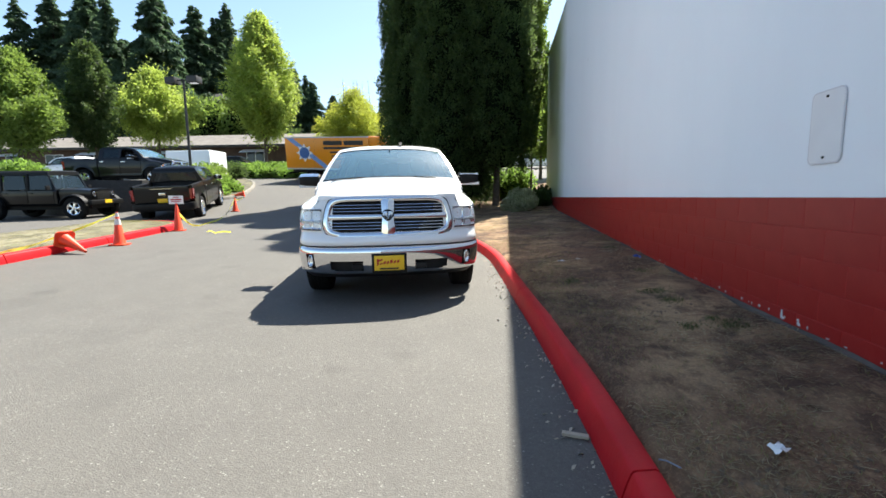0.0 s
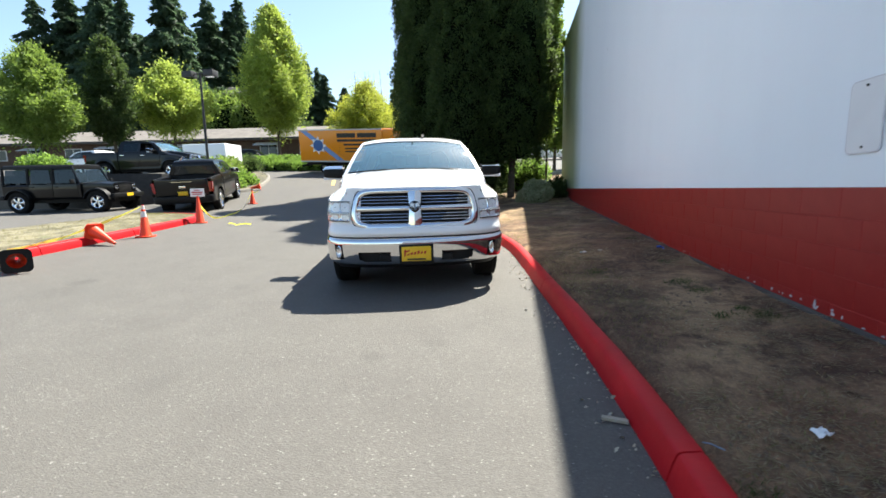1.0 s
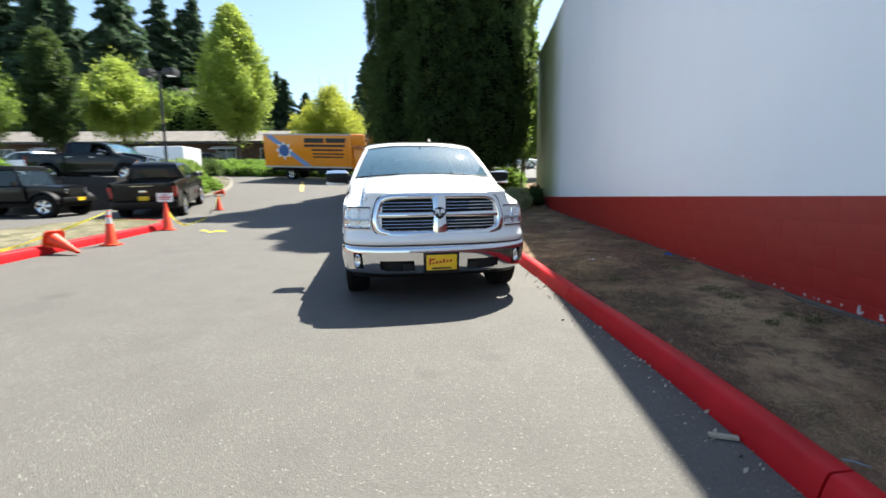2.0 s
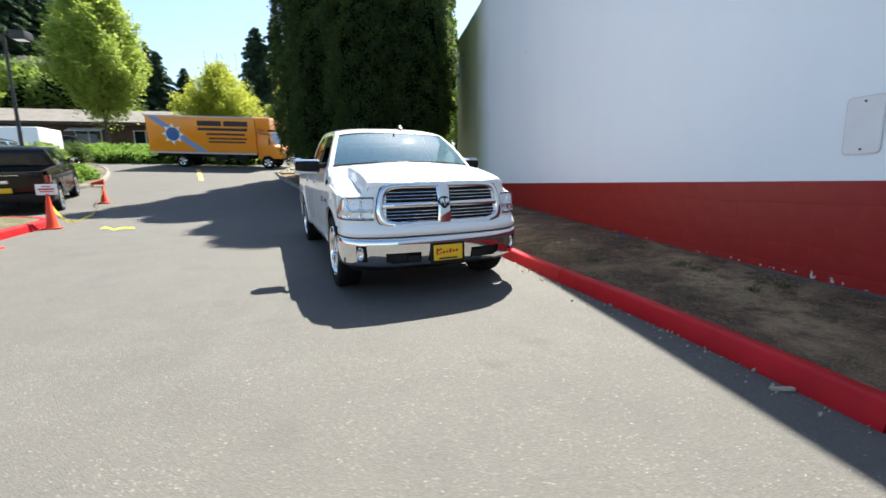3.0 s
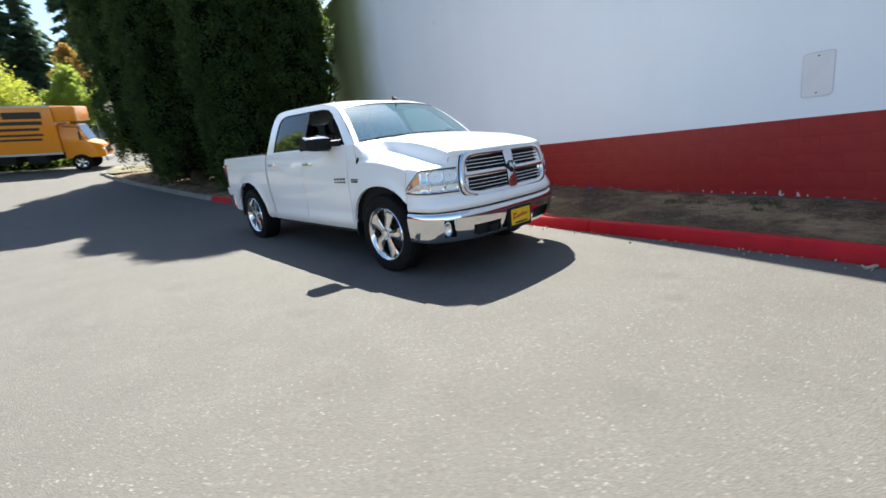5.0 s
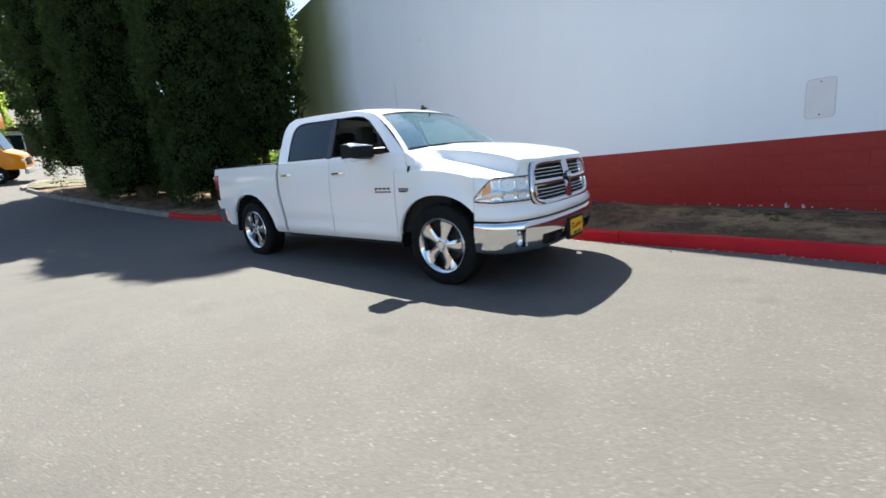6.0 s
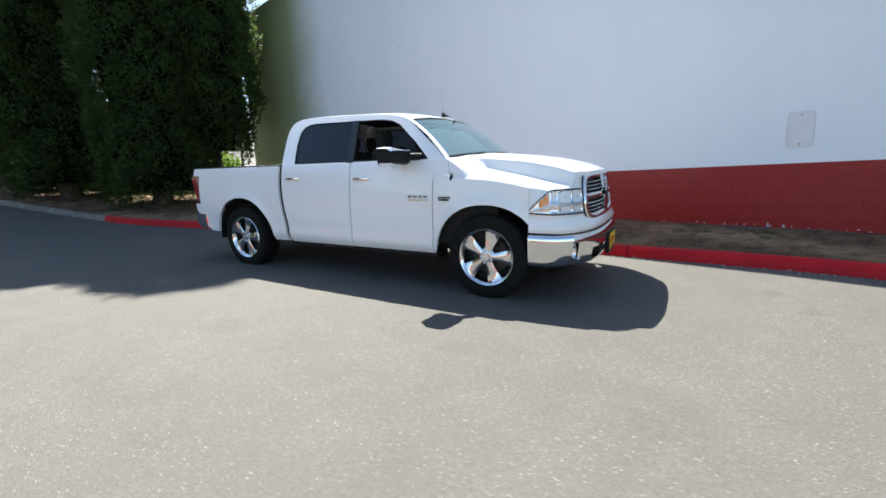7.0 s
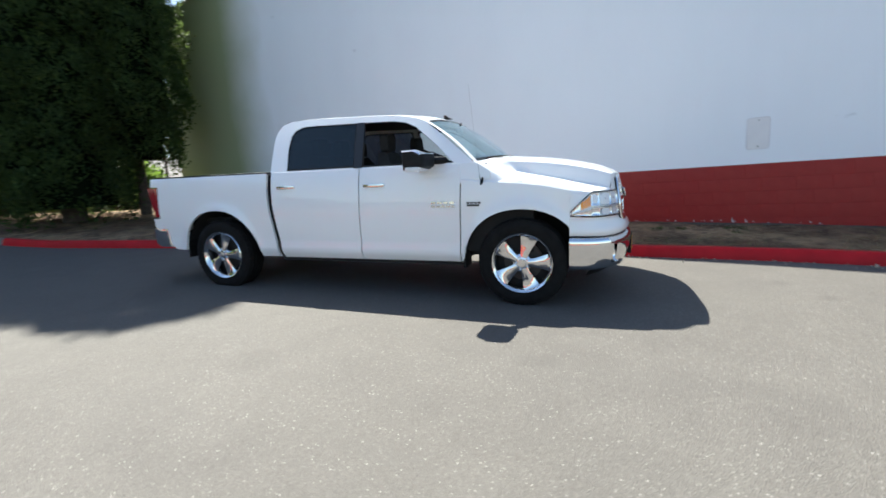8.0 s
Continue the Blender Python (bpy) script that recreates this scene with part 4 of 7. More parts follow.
        # head lamp: reflector, bulbs, amber corner, clear lens
        def lamp_span(a):
            x = truck_plan(a)[0]
            f = min(1.0, max(0.0, (x - 0.42) / 0.19))
            return 0.838 - 0.012 * f, 0.856 + 0.182 * f ** 0.85
        angles = spread(plan_angle(0.712), angle_of_x(0.60), 12) + [angle_of_x(x) for x in (0.57, 0.54, 0.51, 0.48, 0.455, 0.435, 0.424)]
        bm = bmesh.new()
        sheet(bm, [[nose(s * a, z, -0.012) for z in spread(*lamp_span(a), 5)] for a in angles])
        lamp = part("head_lamp", bm, REFLECTOR, t, "clear head lamp with amber corner", sharp=60)
        # bowls of the reflector in two tiers, an amber strip along the slanted rear edge
        a0, a1, a2, a3, a4 = plan_angle(0.716), plan_angle(0.83), plan_angle(0.935), angle_of_x(0.60), angle_of_x(0.44)
        a5 = angle_of_x(0.515)
        for ua, ub, va, vb, deep, mat, nm in ((a0, a1, 0.44, 0.97, 0.045, REFLECTOR, "bowl"), (a0, a1, 0.04, 0.36, 0.022, REFLECTOR, "bowl"), (a1 + 0.8, a2, 0.44, 0.97, 0.040, REFLECTOR, "bowl"),
                                              (a1 + 0.8, a2, 0.04, 0.36, 0.022, REFLECTOR, "bowl"), (a2 + 0.8, a3, 0.44, 0.96, 0.016, REFLECTOR, "bowl"), (a2 + 0.8, a3, 0.05, 0.36, 0.012, REFLECTOR, "bowl"), (a3 + 0.4, a5, 0.46, 0.90, 0.004, AMBER, "turn_signal"), (a5 + 0.3, a4, 0.42, 0.95, 0.004, REFLECTOR, "bowl"), (a3 + 0.4, a4, 0.05, 0.30, 0.004, REFLECTOR, "bowl")):
            bm = bmesh.new()
            grid_l = []
            for iu in range(9):
                u = iu / 8
                a = ua + (ub - ua) * u
                lo_z, hi_z = lamp_span(a)
                grid_l.append([nose(s * a, lo_z + (hi_z - lo_z) * (va + (vb - va) * k / 7), 0.006 - deep * (1 - abs(2 * u - 1) ** 3) * (1 - abs(2 * k / 7 - 1) ** 3)) for k in range(8)])
            sheet(bm, grid_l)
            part(nm, bm, mat, lamp, sharp=60)
            if deep > 0.03:
                a = (ua + ub) / 2
                lo_z, hi_z = lamp_span(a)
                bm = bmesh.new()
                bmesh.ops.create_icosphere(bm, subdivisions=2, radius=0.017, matrix=Matrix.Translation(nose(s * a, lo_z + (hi_z - lo_z) * 0.70, -0.022)))
                part("bulb", bm, CHROME, lamp)
        for va, vb in ((0.37, 0.43),):
            bm = bmesh.new()
            sheet(bm, [[nose(s * a, lamp_span(a)[0] + (lamp_span(a)[1] - lamp_span(a)[0]) * v, o) for v, o in ((va, 0.004), (va + 0.01, 0.011), (vb - 0.01, 0.011), (vb, 0.004))] for a in spread(a0, a2, 12)])
            part("lamp_shelf", bm, GREY_PAINT, lamp)
        bm = bmesh.new()
        sheet(bm, [[nose(s * a, z, 0.016) for z in spread(*lamp_span(a), 5)] for a in angles])
        part("lens", bm, LENS, lamp, sharp=60)
        bm = bmesh.new()
        for pick in (0, 1):
            sheet(bm, [[nose(s * a, lamp_span(a)[pick] + dz, 0.017) for dz in (-0.005, 0.008)] for a in angles])
        part("lamp_edge", bm, GRILLE_BLACK, lamp)
    # painted panel between grille and bumper
    bm = bmesh.new()
    prof = [(0.645, -0.03), (0.655, 0.012), (0.68, 0.024), (0.705, 0.022), (0.74, 0.008), (0.78, -0.004), (0.80, -0.008)]
    chin = {0.655: 0.012, 0.68: 0.022, 0.705: 0.026, 0.74: 0.020, 0.78: 0.006}
    sheet(bm, [[nose(a, z, o + chin.get(z, 0.0) * smooth(88, 60, abs(a))) for z, o in prof] for a in spread(-90, 90, 61)])
    part("lower_nose", bm, paint, t, sharp=50)
    # grille: dark backing, slats, chrome surround and cross
    bm = bmesh.new()
    sheet(bm, [[nose(plan_angle(y), z, -0.05) for z in spread(0.755, 1.16, 6)] for y in spread(-0.68, 0.68, 15)])
    grille = part("grille", bm, UNDER, t, "black grille with bright slats and a broad chrome surround")
    surround_mat = CHROME if chrome_grille else TRIM

    def ring_y(z):
        top_w = curve([(0.765, 0.50), (0.772, 0.56), (0.79, 0.618), (0.83, 0.655), (0.90, 0.670), (0.98, 0.664), (1.06, 0.648), (1.11, 0.626), (1.135, 0.592), (1.148, 0.54), (1.155, 0.45)])
        return top_w(z)

    def loop(grow):
        """The surround's outline, from the bottom centre round."""
        pts = []
        right = [(ring_y(z), z) for z in [0.96 - 0.195 * math.cos(math.pi * k / 27) for k in range(28)]]
        full = [(y, 0.765) for y in spread(0, 0.40, 6)] + right + [(y, 1.155) for y in spread(0.40, 0, 6)]
        cz = 0.96
        for y, z in full:
            pts.append((y * (1 + grow / 0.6), cz + (z - cz) * (1 + grow / 0.205)))
        return pts
    bm = bmesh.new()
    rings = []
    for grow, off in ((0.022, -0.010), (0.020, 0.010), (0.010, 0.020), (-0.020, 0.017), (-0.034, 0.004), (-0.040, -0.048)):
        pts = loop(grow)
        both = pts + [(-y, z) for y, z in reversed(pts[1:-1])]
        rings.append([bm.verts.new(nose(plan_angle(y), z, off)) for y, z in both])
    ring_faces(bm, rings, True, False)
    part("grille_surround", bm, surround_mat, grille, sharp=50)
    # black ring added for the shade in the gap round the surround
    bm = bmesh.new()
    rings = []
    for grow, off in ((0.020, -0.002), (0.021, 0.007), (0.028, 0.005), (0.029, -0.004)):
        pts = loop(grow)
        both = pts + [(-y, z) for y, z in reversed(pts[1:-1])]
        rings.append([bm.verts.new(nose(plan_angle(y), z, off)) for y, z in both])
    ring_faces(bm, rings, True, False)
    part("grille_seal", bm, TRIM, grille)
    for z in (0.832, 0.865, 0.898, 1.018, 1.051, 1.084):
        for s in (1, -1):
            lim = min(ring_y(z) - 0.03, 0.64)
            bm = bmesh.new()
            rings = []
            for y in spread(0.075, lim, 9):
                rings.append([bm.verts.new(nose(s * plan_angle(y), z + dz, o)) for dz, o in ((-0.004, -0.026), (-0.005, -0.002), (-0.002, 0.004), (0.003, 0.002), (0.003, -0.026))])
            ring_faces(bm, rings)
            part("slat", bm, CHROME if chrome_grille else TRIM, grille, sharp=50)
    bm = bmesh.new()
    rings = []
    for z in spread(0.775, 1.145, 9):
        wv = 0.060 + 0.014 * abs(z - 0.96) / 0.19
        rings.append([bm.verts.new(nose(plan_angle(y), z, o)) for y, o in ((-wv, -0.04), (-wv, 0.010), (-wv * 0.7, 0.019), (wv * 0.7, 0.019), (wv, 0.010), (wv, -0.04))])
    ring_faces(bm, rings)
    part("grille_post", bm, surround_mat, grille, sharp=50)
    for s in (1, -1):
        bm = bmesh.new()
        rings = []
        for y in spread(0.06, 0.63, 10):
            hw = 0.024 + 0.008 * y
            rings.append([bm.verts.new(nose(s * plan_angle(y), 0.96 + dz, o)) for dz, o in ((-hw, -0.04), (-hw, 0.002), (-hw * 0.6, 0.011), (hw * 0.6, 0.011), (hw, 0.002), (hw, -0.04))])
        ring_faces(bm, rings)
        part("grille_bar", bm, surround_mat, grille, sharp=50)
    # plain shield where the emblem sits
    bm = bmesh.new()
    rings = []
    for k, (gr, dep) in enumerate(((1.0, 0.012), (1.0, 0.026), (0.82, 0.031), (0.3, 0.035))):
        rings.append([bm.verts.new(nose(plan_angle(0.066 * gr * math.cos(q) * (1 - 0.40 * max(0, -math.sin(q)))), 0.975 + 0.062 * gr * math.sin(q), dep)) for q in [2 * math.pi * i / 18 for i in range(18)]])
    ring_faces(bm, rings, True, False)
    bm.faces.new(rings[-1])
    part("emblem", bm, GRILLE_BLACK, grille, "dark shield-shaped emblem")
    bm = bmesh.new()
    for e in (1, -1):
        slab(bm, [(e * u, v) for u, v in ((0.006, -0.040), (0.014, -0.004), (0.040, 0.010), (0.034, -0.016), (0.050, 0.006), (0.050, 0.030), (0.030, 0.044), (0.006, 0.034))], 0.028, 0.041, lambda u, v, w: nose(plan_angle(u), 0.975 + v, w))
    part("emblem_centre", bm, CHROME, grille)
    # bumper
    prof = [(0.338, -0.02), (0.348, 0.03), (0.375, 0.052), (0.45, 0.066), (0.55, 0.072), (0.61, 0.066), (0.635, 0.050), (0.648, 0.015)]

    def bump_off(z):
        return curve(prof)(z)
    zs = [0.338, 0.348, 0.366, 0.386, 0.402, 0.425, 0.45, 0.478, 0.495, 0.52, 0.55, 0.575, 0.61, 0.635, 0.648]
    angs = spread(-90, 90, 121)
    bm = bmesh.new()
    grid = [[bm.verts.new(nose(a, z + (0.012 * smooth(20, 60, abs(a)) if z < 0.45 else 0), bump_off(z))) for z in zs] for a in angs]

    def in_hole(a, z):
        y = abs(truck_plan(a, 0.05)[1])
        slot = 0.275 < y < 0.62 and 0.386 + 0.10 * max(0, y - 0.5) < z < 0.495 - 0.12 * max(0, 0.34 - y)
        fog = 0.795 < y < 0.895 and 0.40 < z < 0.575
        return slot or fog
    for i in range(len(angs) - 1):
        for k in range(len(zs) - 1):
            if not in_hole((angs[i] + angs[i + 1]) / 2, (zs[k] + zs[k + 1]) / 2):
                bm.faces.new((grid[i][k], grid[i + 1][k], grid[i + 1][k + 1], grid[i][k + 1]))
    bmesh.ops.delete(bm, geom=[v for v in bm.verts if not v.link_faces], context='VERTS')
    rim_edges = [e for e in bm.edges if e.is_boundary]
    got = bmesh.ops.extrude_edge_only(bm, edges=rim_edges)
    for v in [g for g in got["geom"] if isinstance(g, bmesh.types.BMVert)]:
        v.co.x -= 0.03 if abs(v.co.y) < 0.9 else 0.0
        v.co.y *= 1.0 if abs(v.co.y) < 0.9 else 0.975
    bumper = part("front_bumper", bm, CHROME, t, "chrome front bumper", sharp=45)
    # black strip drawn for the shade in the gap above the bumper
    bm = bmesh.new()
    sheet(bm, [[nose(a, z, o) for z, o in ((0.640, 0.030), (0.646, 0.026), (0.660, 0.022), (0.664, 0.008))] for a in spread(-90, 90, 61)])
    part("bumper_seal", bm, TRIM, bumper)
    bm = bmesh.new()
    sheet(bm, [[nose(a, z, -0.0) for z in (0.35, 0.5, 0.64)] for a in spread(-72, 72, 31)])
    part("bumper_backing", bm, UNDER, bumper)
    for s in (1, -1):
        a = plan_angle(0.845)
        p = nose(s * a, 0.488, 0.030)
        d = Vector((0.9, s * 0.43, 0)).normalized()
        sv = Vector((-d.y, d.x, 0))
        bm = bmesh.new()
        rings = [[bm.verts.new(p + d * dep + rad * (math.cos(q) * sv * 0.58 + math.sin(q) * 1.15 * Vector((0, 0, 1)))) for q in [2 * math.pi * k / 20 for k in range(20)]] for rad, dep in ((0.062, 0.0), (0.062, 0.016), (0.053, 0.02), (0.046, 0.004), (0.02, -0.004), (0.002, -0.004))]
        ring_faces(bm, rings, caps=False)
        part("fog_lamp", bm, REFLECTOR, bumper, sharp=50)
        bm = bmesh.new()
        box(bm, 0.86, 0.935, *sorted((s * 0.28, s * 0.40)), 0.39, 0.46, 0.02)
        part("tow_hook_shroud", bm, UNDER, bumper)
    bm = bmesh.new()
    sheet(bm, [[nose(a, z, o) for z, o in ((0.285, -0.13), (0.30, -0.10), (0.35, -0.02))] for a in spread(-75, 75, 41)])
    part("air_dam", bm, TRIM, t)
    # plate with its bar for lettering
    bm = bmesh.new()
    box(bm, 0.950, 0.990, -0.185, 0.185, 0.358, 0.575, 0.006)
    pl = part("plate_frame", bm, TRIM, t)
    bm = bmesh.new()
    box(bm, 0.990, 0.994, -0.158, 0.158, 0.395, 0.553, 0.002)
    part("plate", bm, plate, pl, "yellow dealer plate")
    if detail:
        slant = 0.012
        for u0, u1, v0, v1 in ((-0.130, -0.112, 0.462, 0.530), (-0.112, -0.070, 0.508, 0.526), (-0.100, -0.072, 0.470, 0.486)) + tuple((-0.062 + 0.036 * k, -0.038 + 0.036 * k, 0.474 + 0.003 * k, 0.500 + 0.003 * k + 0.012 * (k == 2)) for k in range(5)):
            bm = bmesh.new()
            slab(bm, [(u0, v0), (u1, v0 + slant), (u1, v1 + slant), (u0, v1)], 0.0, 0.003, lambda u, v, w: (0.994 + w, u, v - 0.017))
            part("print_bar", bm, PRINT_RED, pl)
        bm = bmesh.new()
        box(bm, 0.994, 0.996, -0.10, 0.10, 0.405, 0.423, 0.001)
        part("print_bar", bm, PRINT_BLACK, pl)
    # roof
    bm = bmesh.new()
    rows = []
    for x in [-2.785, -2.775, -2.76, -2.735, -2.7, -2.65, -2.6, -2.5, -2.3, -2.1, -1.9, -1.7, -1.5, -1.35, -1.25, -1.15, -1.08, -1.03, -0.99, -0.96]:
        ze = roof_edge(x)
        ye = greenhouse_y(ze)
        crown = 0.05 * smooth(-2.80, -2.5, x)
        row = []
        for s in spread(-1, 1, 29):
            c = 1 - abs(s) ** 3.2
            bow = 0.07 * (1 - s * s) * smooth(-1.35, -0.96, x)
            tuck = -0.03 * (1 - s * s) * (1 - smooth(-2.78, -2.6, x))
            row.append((x + bow + tuck, ye * s, ze + crown * c))
        rows.append(row)
    sheet(bm, rows)
    part("roof", bm, paint, t, sharp=60)
    # windscreen, its dark border, wipers
    def screen(u, v, inset=0.0):
        """u across from -1 to 1, v from the cowl to the roof."""
        xb, zb, yb = -0.435 + 0.16 * (1 - u * u), 1.345 + 0.045 * (1 - u * u), 0.945
        zt = roof_edge(-0.96) + 0.051 * (1 - abs(u) ** 3.2)
        xt, yt = -0.96 + 0.07 * (1 - u * u), greenhouse_y(roof_edge(-0.96))
        y = (yb + (yt - yb) * v) * u
        return Vector((xb + (xt - xb) * v + 0.015 * math.sin(math.pi * v), y, zb + (zt - zb) * v + 0.022 * math.sin(math.pi * v) - inset))
    bm = bmesh.new()
    sheet(bm, [[screen(u, v, 0.004) for v in spread(0.0, 1.0, 13)] for u in spread(-0.945, 0.945, 25)])
    part("windscreen", bm, SCREEN, t, "clear windscreen", sharp=60)
    for s in (1, -1):
        bm = bmesh.new()
        sheet(bm, [[screen(s * u, v) for v in spread(0.0, 1.0, 13)] for u in (0.94, 0.97, 1.0)])
        part("windscreen_pillar", bm, paint, t, sharp=60)
    bm = bmesh.new()
    sheet(bm, [[screen(u, v, -0.002) for v in (0.0, 0.045)] for u in spread(-0.945, 0.945, 25)])
    sheet(bm, [[screen(u, v, -0.002) for v in (0.962, 1.0)] for u in spread(-0.945, 0.945, 25)])
    part("windscreen_border", bm, GRILLE_BLACK, t)
    bm = bmesh.new()
    sheet(bm, [[screen(u, 0.02, 0.012), Vector((screen(u, 0.0).x + 0.10, screen(u, 0.0).y, truck_top(screen(u, 0.0).x + 0.10, min(abs(screen(u, 0).y), 0.69)) - 0.025))] for u in spread(-0.77, 0.77, 21)])
    part("cowl", bm, TRIM, t)
    for s in (1, -1):
        bm = bmesh.new()
        rows = []
        for u in spread(0.755, 1.0, 11):
            p = screen(s * u, 0.0)
            y = min(abs(p.y), 0.955)
            rows.append([screen(s * u, 0.03, 0.003), p] + [Vector((p.x + dx, s * y, (p.z - 0.002) * (1 - f) + f * (truck_top(p.x + dx, y) + 0.002 - 0.006 * (dx > 0.4)))) for dx, f in ((0.05, 0.18), (0.11, 0.45), (0.19, 0.76), (0.28, 0.95), (0.36, 1.0), (0.44, 1.0))])
        rows.append([Vector((q.x, s * 0.968, max(1.16, q.z - 0.10))) for q in rows[-1]])
        sheet(bm, rows)
        part("cowl_corner", bm, paint, t, sharp=60)
    for s in (1, -1):
        bm = bmesh.new()
        slab(bm, [(-0.572, 1.19), (-0.572, 1.334), (-0.50, 1.338), (-0.42, 1.336), (-0.36, 1.30), (-0.28, 1.25), (-0.28, 1.19)], 0, 0.006, lambda u, v, w: (u, s * (0.949 + w + 0.02 * max(0.0, 1.30 - v) / 0.1), v))
        part("cowl_side", bm, paint, t)
    for y0, y1 in ((0.62, 0.02), (-0.12, -0.70)):
        bm = bmesh.new()
        pts = [screen(y0 / 0.945 + (y1 - y0) / 0.945 * k / 8, -0.004 + 0.014 * (k / 8), -0.012) for k in range(9)]
        tube(bm, pts, 0.007, 6)
        tube(bm, [pts[0] + Vector((0.04, 0, -0.02)), pts[4] + Vector((0, 0, 0.008))], 0.007, 6)
        part("wiper", bm, TRIM, t)
    # roof aerial, fender aerial
    bm = bmesh.new()
    rings = [[bm.verts.new((-1.02 + dx, 0.16 + y, 1.868 + z)) for y in (-w, w)] for dx, w, z in ((0.05, 0.012, 0.0), (0.0, 0.022, 0.02), (-0.045, 0.016, 0.055), (-0.06, 0.010, 0.045), (-0.065, 0.018, 0.0))]
    for a, b in zip(rings, rings[1:]):
        bm.faces.new((a[0], a[1], b[1], b[0]))
    bm.faces.new([r[0] for r in rings])
    bm.faces.new([r[1] for r in reversed(rings)])
    part("roof_aerial", bm, TRIM, t)
    bm = bmesh.new()
    tube(bm, [(-0.37, -0.992, 1.18), (-0.38, -0.99, 1.24), (-0.46, -0.97, 2.02)], [0.004, 0.001, 0.0006], 6)
    part("whip_aerial", bm, TRIM, t)
    bm = bmesh.new()
    tube(bm, [(-0.37, -0.985, 1.12), (-0.36, -0.99, 1.16), (-0.35, -0.98, 1.20)], [0.006, 0.016, 0.008], 8)
    part("aerial_mount", bm, TRIM, t)
    # cab back with its window
    bm = bmesh.new()
    zt = 1.70

    def back(u, v):
        x = -2.77 + 0.01 * smooth(1.335, 1.85, v) - 0.03 * (1 - u * u)
        yw = greenhouse_y(v) - 0.004 if v > 1.335 else 0.89
        return Vector((x, u * yw, v))
    for va, vb, ua, ub in ((0.5, 1.37, -1, 1), (1.37, 1.70, -1, -0.82), (1.37, 1.70, 0.82, 1), (1.70, 1.80, -1, 1)):
        sheet(bm, [[back(u, v) for u in spread(ua, ub, 9)] for v in spread(va, vb, 5)])
    part("cab_back", bm, paint, t)
    bm = bmesh.new()
    sheet(bm, [[back(u, v) + Vector((0.012, 0, 0)) for u in spread(-0.83, 0.83, 9)] for v in spread(1.36, 1.71, 5)])
    part("rear_glass", bm, GLASS_DARK, t)
    # load bed, tailgate, rear bumper
    bm = bmesh.new()
    for k in range(14):
        y = -0.80 + 1.6 * k / 14
        box(bm, -4.58, -2.80, y, y + 0.075, 0.80, 0.83)
    box(bm, -4.58, -2.80, -0.80, 0.80, 0.77, 0.805)
    box(bm, -2.83, -2.795, -0.87, 0.87, 0.5, 1.325)
    part("bed_floor", bm, UNDER, t)
    bm = bmesh.new()
    box(bm, -4.66, -4.60, -0.86, 0.86, 0.63, 1.335, 0.015)
    gate = part("tailgate", bm, paint, t)
    bm = bmesh.new()
    box(bm, -4.675, -4.662, -0.11, 0.11, 1.02, 1.10, 0.01)
    part("gate_handle", bm, CHROME if detail else BRIGHT, gate)
    bm = bmesh.new()
    box(bm, -4.668, -4.661, -0.34, 0.34, 1.235, 1.25)
    part("badge_bar", bm, BRIGHT, gate)
    bm = bmesh.new()
    rings = []
    for q in spread(-1, 1, 41):
        ang = q * 90
        y = math.copysign(1.0 * abs(math.sin(radians(ang))) ** 0.5, q)
        xo = -4.40 - 0.45 * abs(math.cos(radians(ang))) ** 0.5
        side_f = smooth(0.8, 1.0, abs(q))
        rings.append([bm.verts.new(p) for p in ((xo * 0.985, y * 0.9, 0.745), (xo, y, 0.735), (xo - 0.012 * (1 - side_f), y * 1.006, 0.66), (xo, y, 0.53), (xo + 0.03, y * 0.98, 0.485), (xo * 0.985, y * 0.9, 0.50))])
    ring_faces(bm, rings)
    part("rear_bumper", bm, CHROME if chrome_rear else TRIM, t, "chrome rear bumper" if chrome_rear else "", sharp=40)
    bm = bmesh.new()
    box(bm, -4.70, -4.668, -0.155, 0.155, 0.76, 0.90, 0.004)
    part("rear_plate", bm, plate, t)
    # sills, floor, frame, axles
    for s in (1, -1):
        bm = bmesh.new()
        box(bm, -2.72, -0.56, *sorted((s * 0.80, s * 0.945)), 0.36, 0.47, 0.01)
        part("sill", bm, UNDER, t)
    bm = bmesh.new()
    box(bm, -2.7, 0.5, -0.82, 0.82, 0.44, 0.52)
    for s in (1, -1):
        box(bm, -4.5, 0.7, s * 0.42 - 0.05, s * 0.42 + 0.05, 0.42, 0.58)
    box(bm, -4.5, -2.7, -0.55, 0.55, 0.56, 0.78)
    box(bm, 0.0, 0.8, -0.55, 0.55, 0.42, 1.05)
    box(bm, -2.74, 0.1, -0.925, 0.925, 0.50, 1.0)
    part("underbody", bm, UNDER, t)
    bm = bmesh.new()
    tube(bm, [(AXLE_R, -0.75, WHEEL_Z), (AXLE_R, -0.12, WHEEL_Z), (AXLE_R, 0, WHEEL_Z), (AXLE_R, 0.12, WHEEL_Z), (AXLE_R, 0.75, WHEEL_Z)], [0.05, 0.06, 0.14, 0.06, 0.05], 12)
    tube(bm, [(0, -0.75, WHEEL_Z), (0, 0.75, WHEEL_Z)], 0.05, 10)
    tube(bm, [(-1.0, -0.3, 0.42), (-2.6, -0.3, 0.40), (-3.1, -0.35, 0.55), (-4.5, -0.5, 0.5)], 0.04, 8)
    part("running_gear", bm, UNDER, t)
    # cabin
    bm = bmesh.new()
    rows = [[(x, y, z) for y in spread(-0.86, 0.86, 9)] for x, z in ((-0.34, 1.33), (-0.50, 1.345), (-0.72, 1.325), (-0.80, 1.24), (-0.78, 1.0))]
    sheet(bm, rows)
    dash = part("dashboard", bm, SEAT, t)
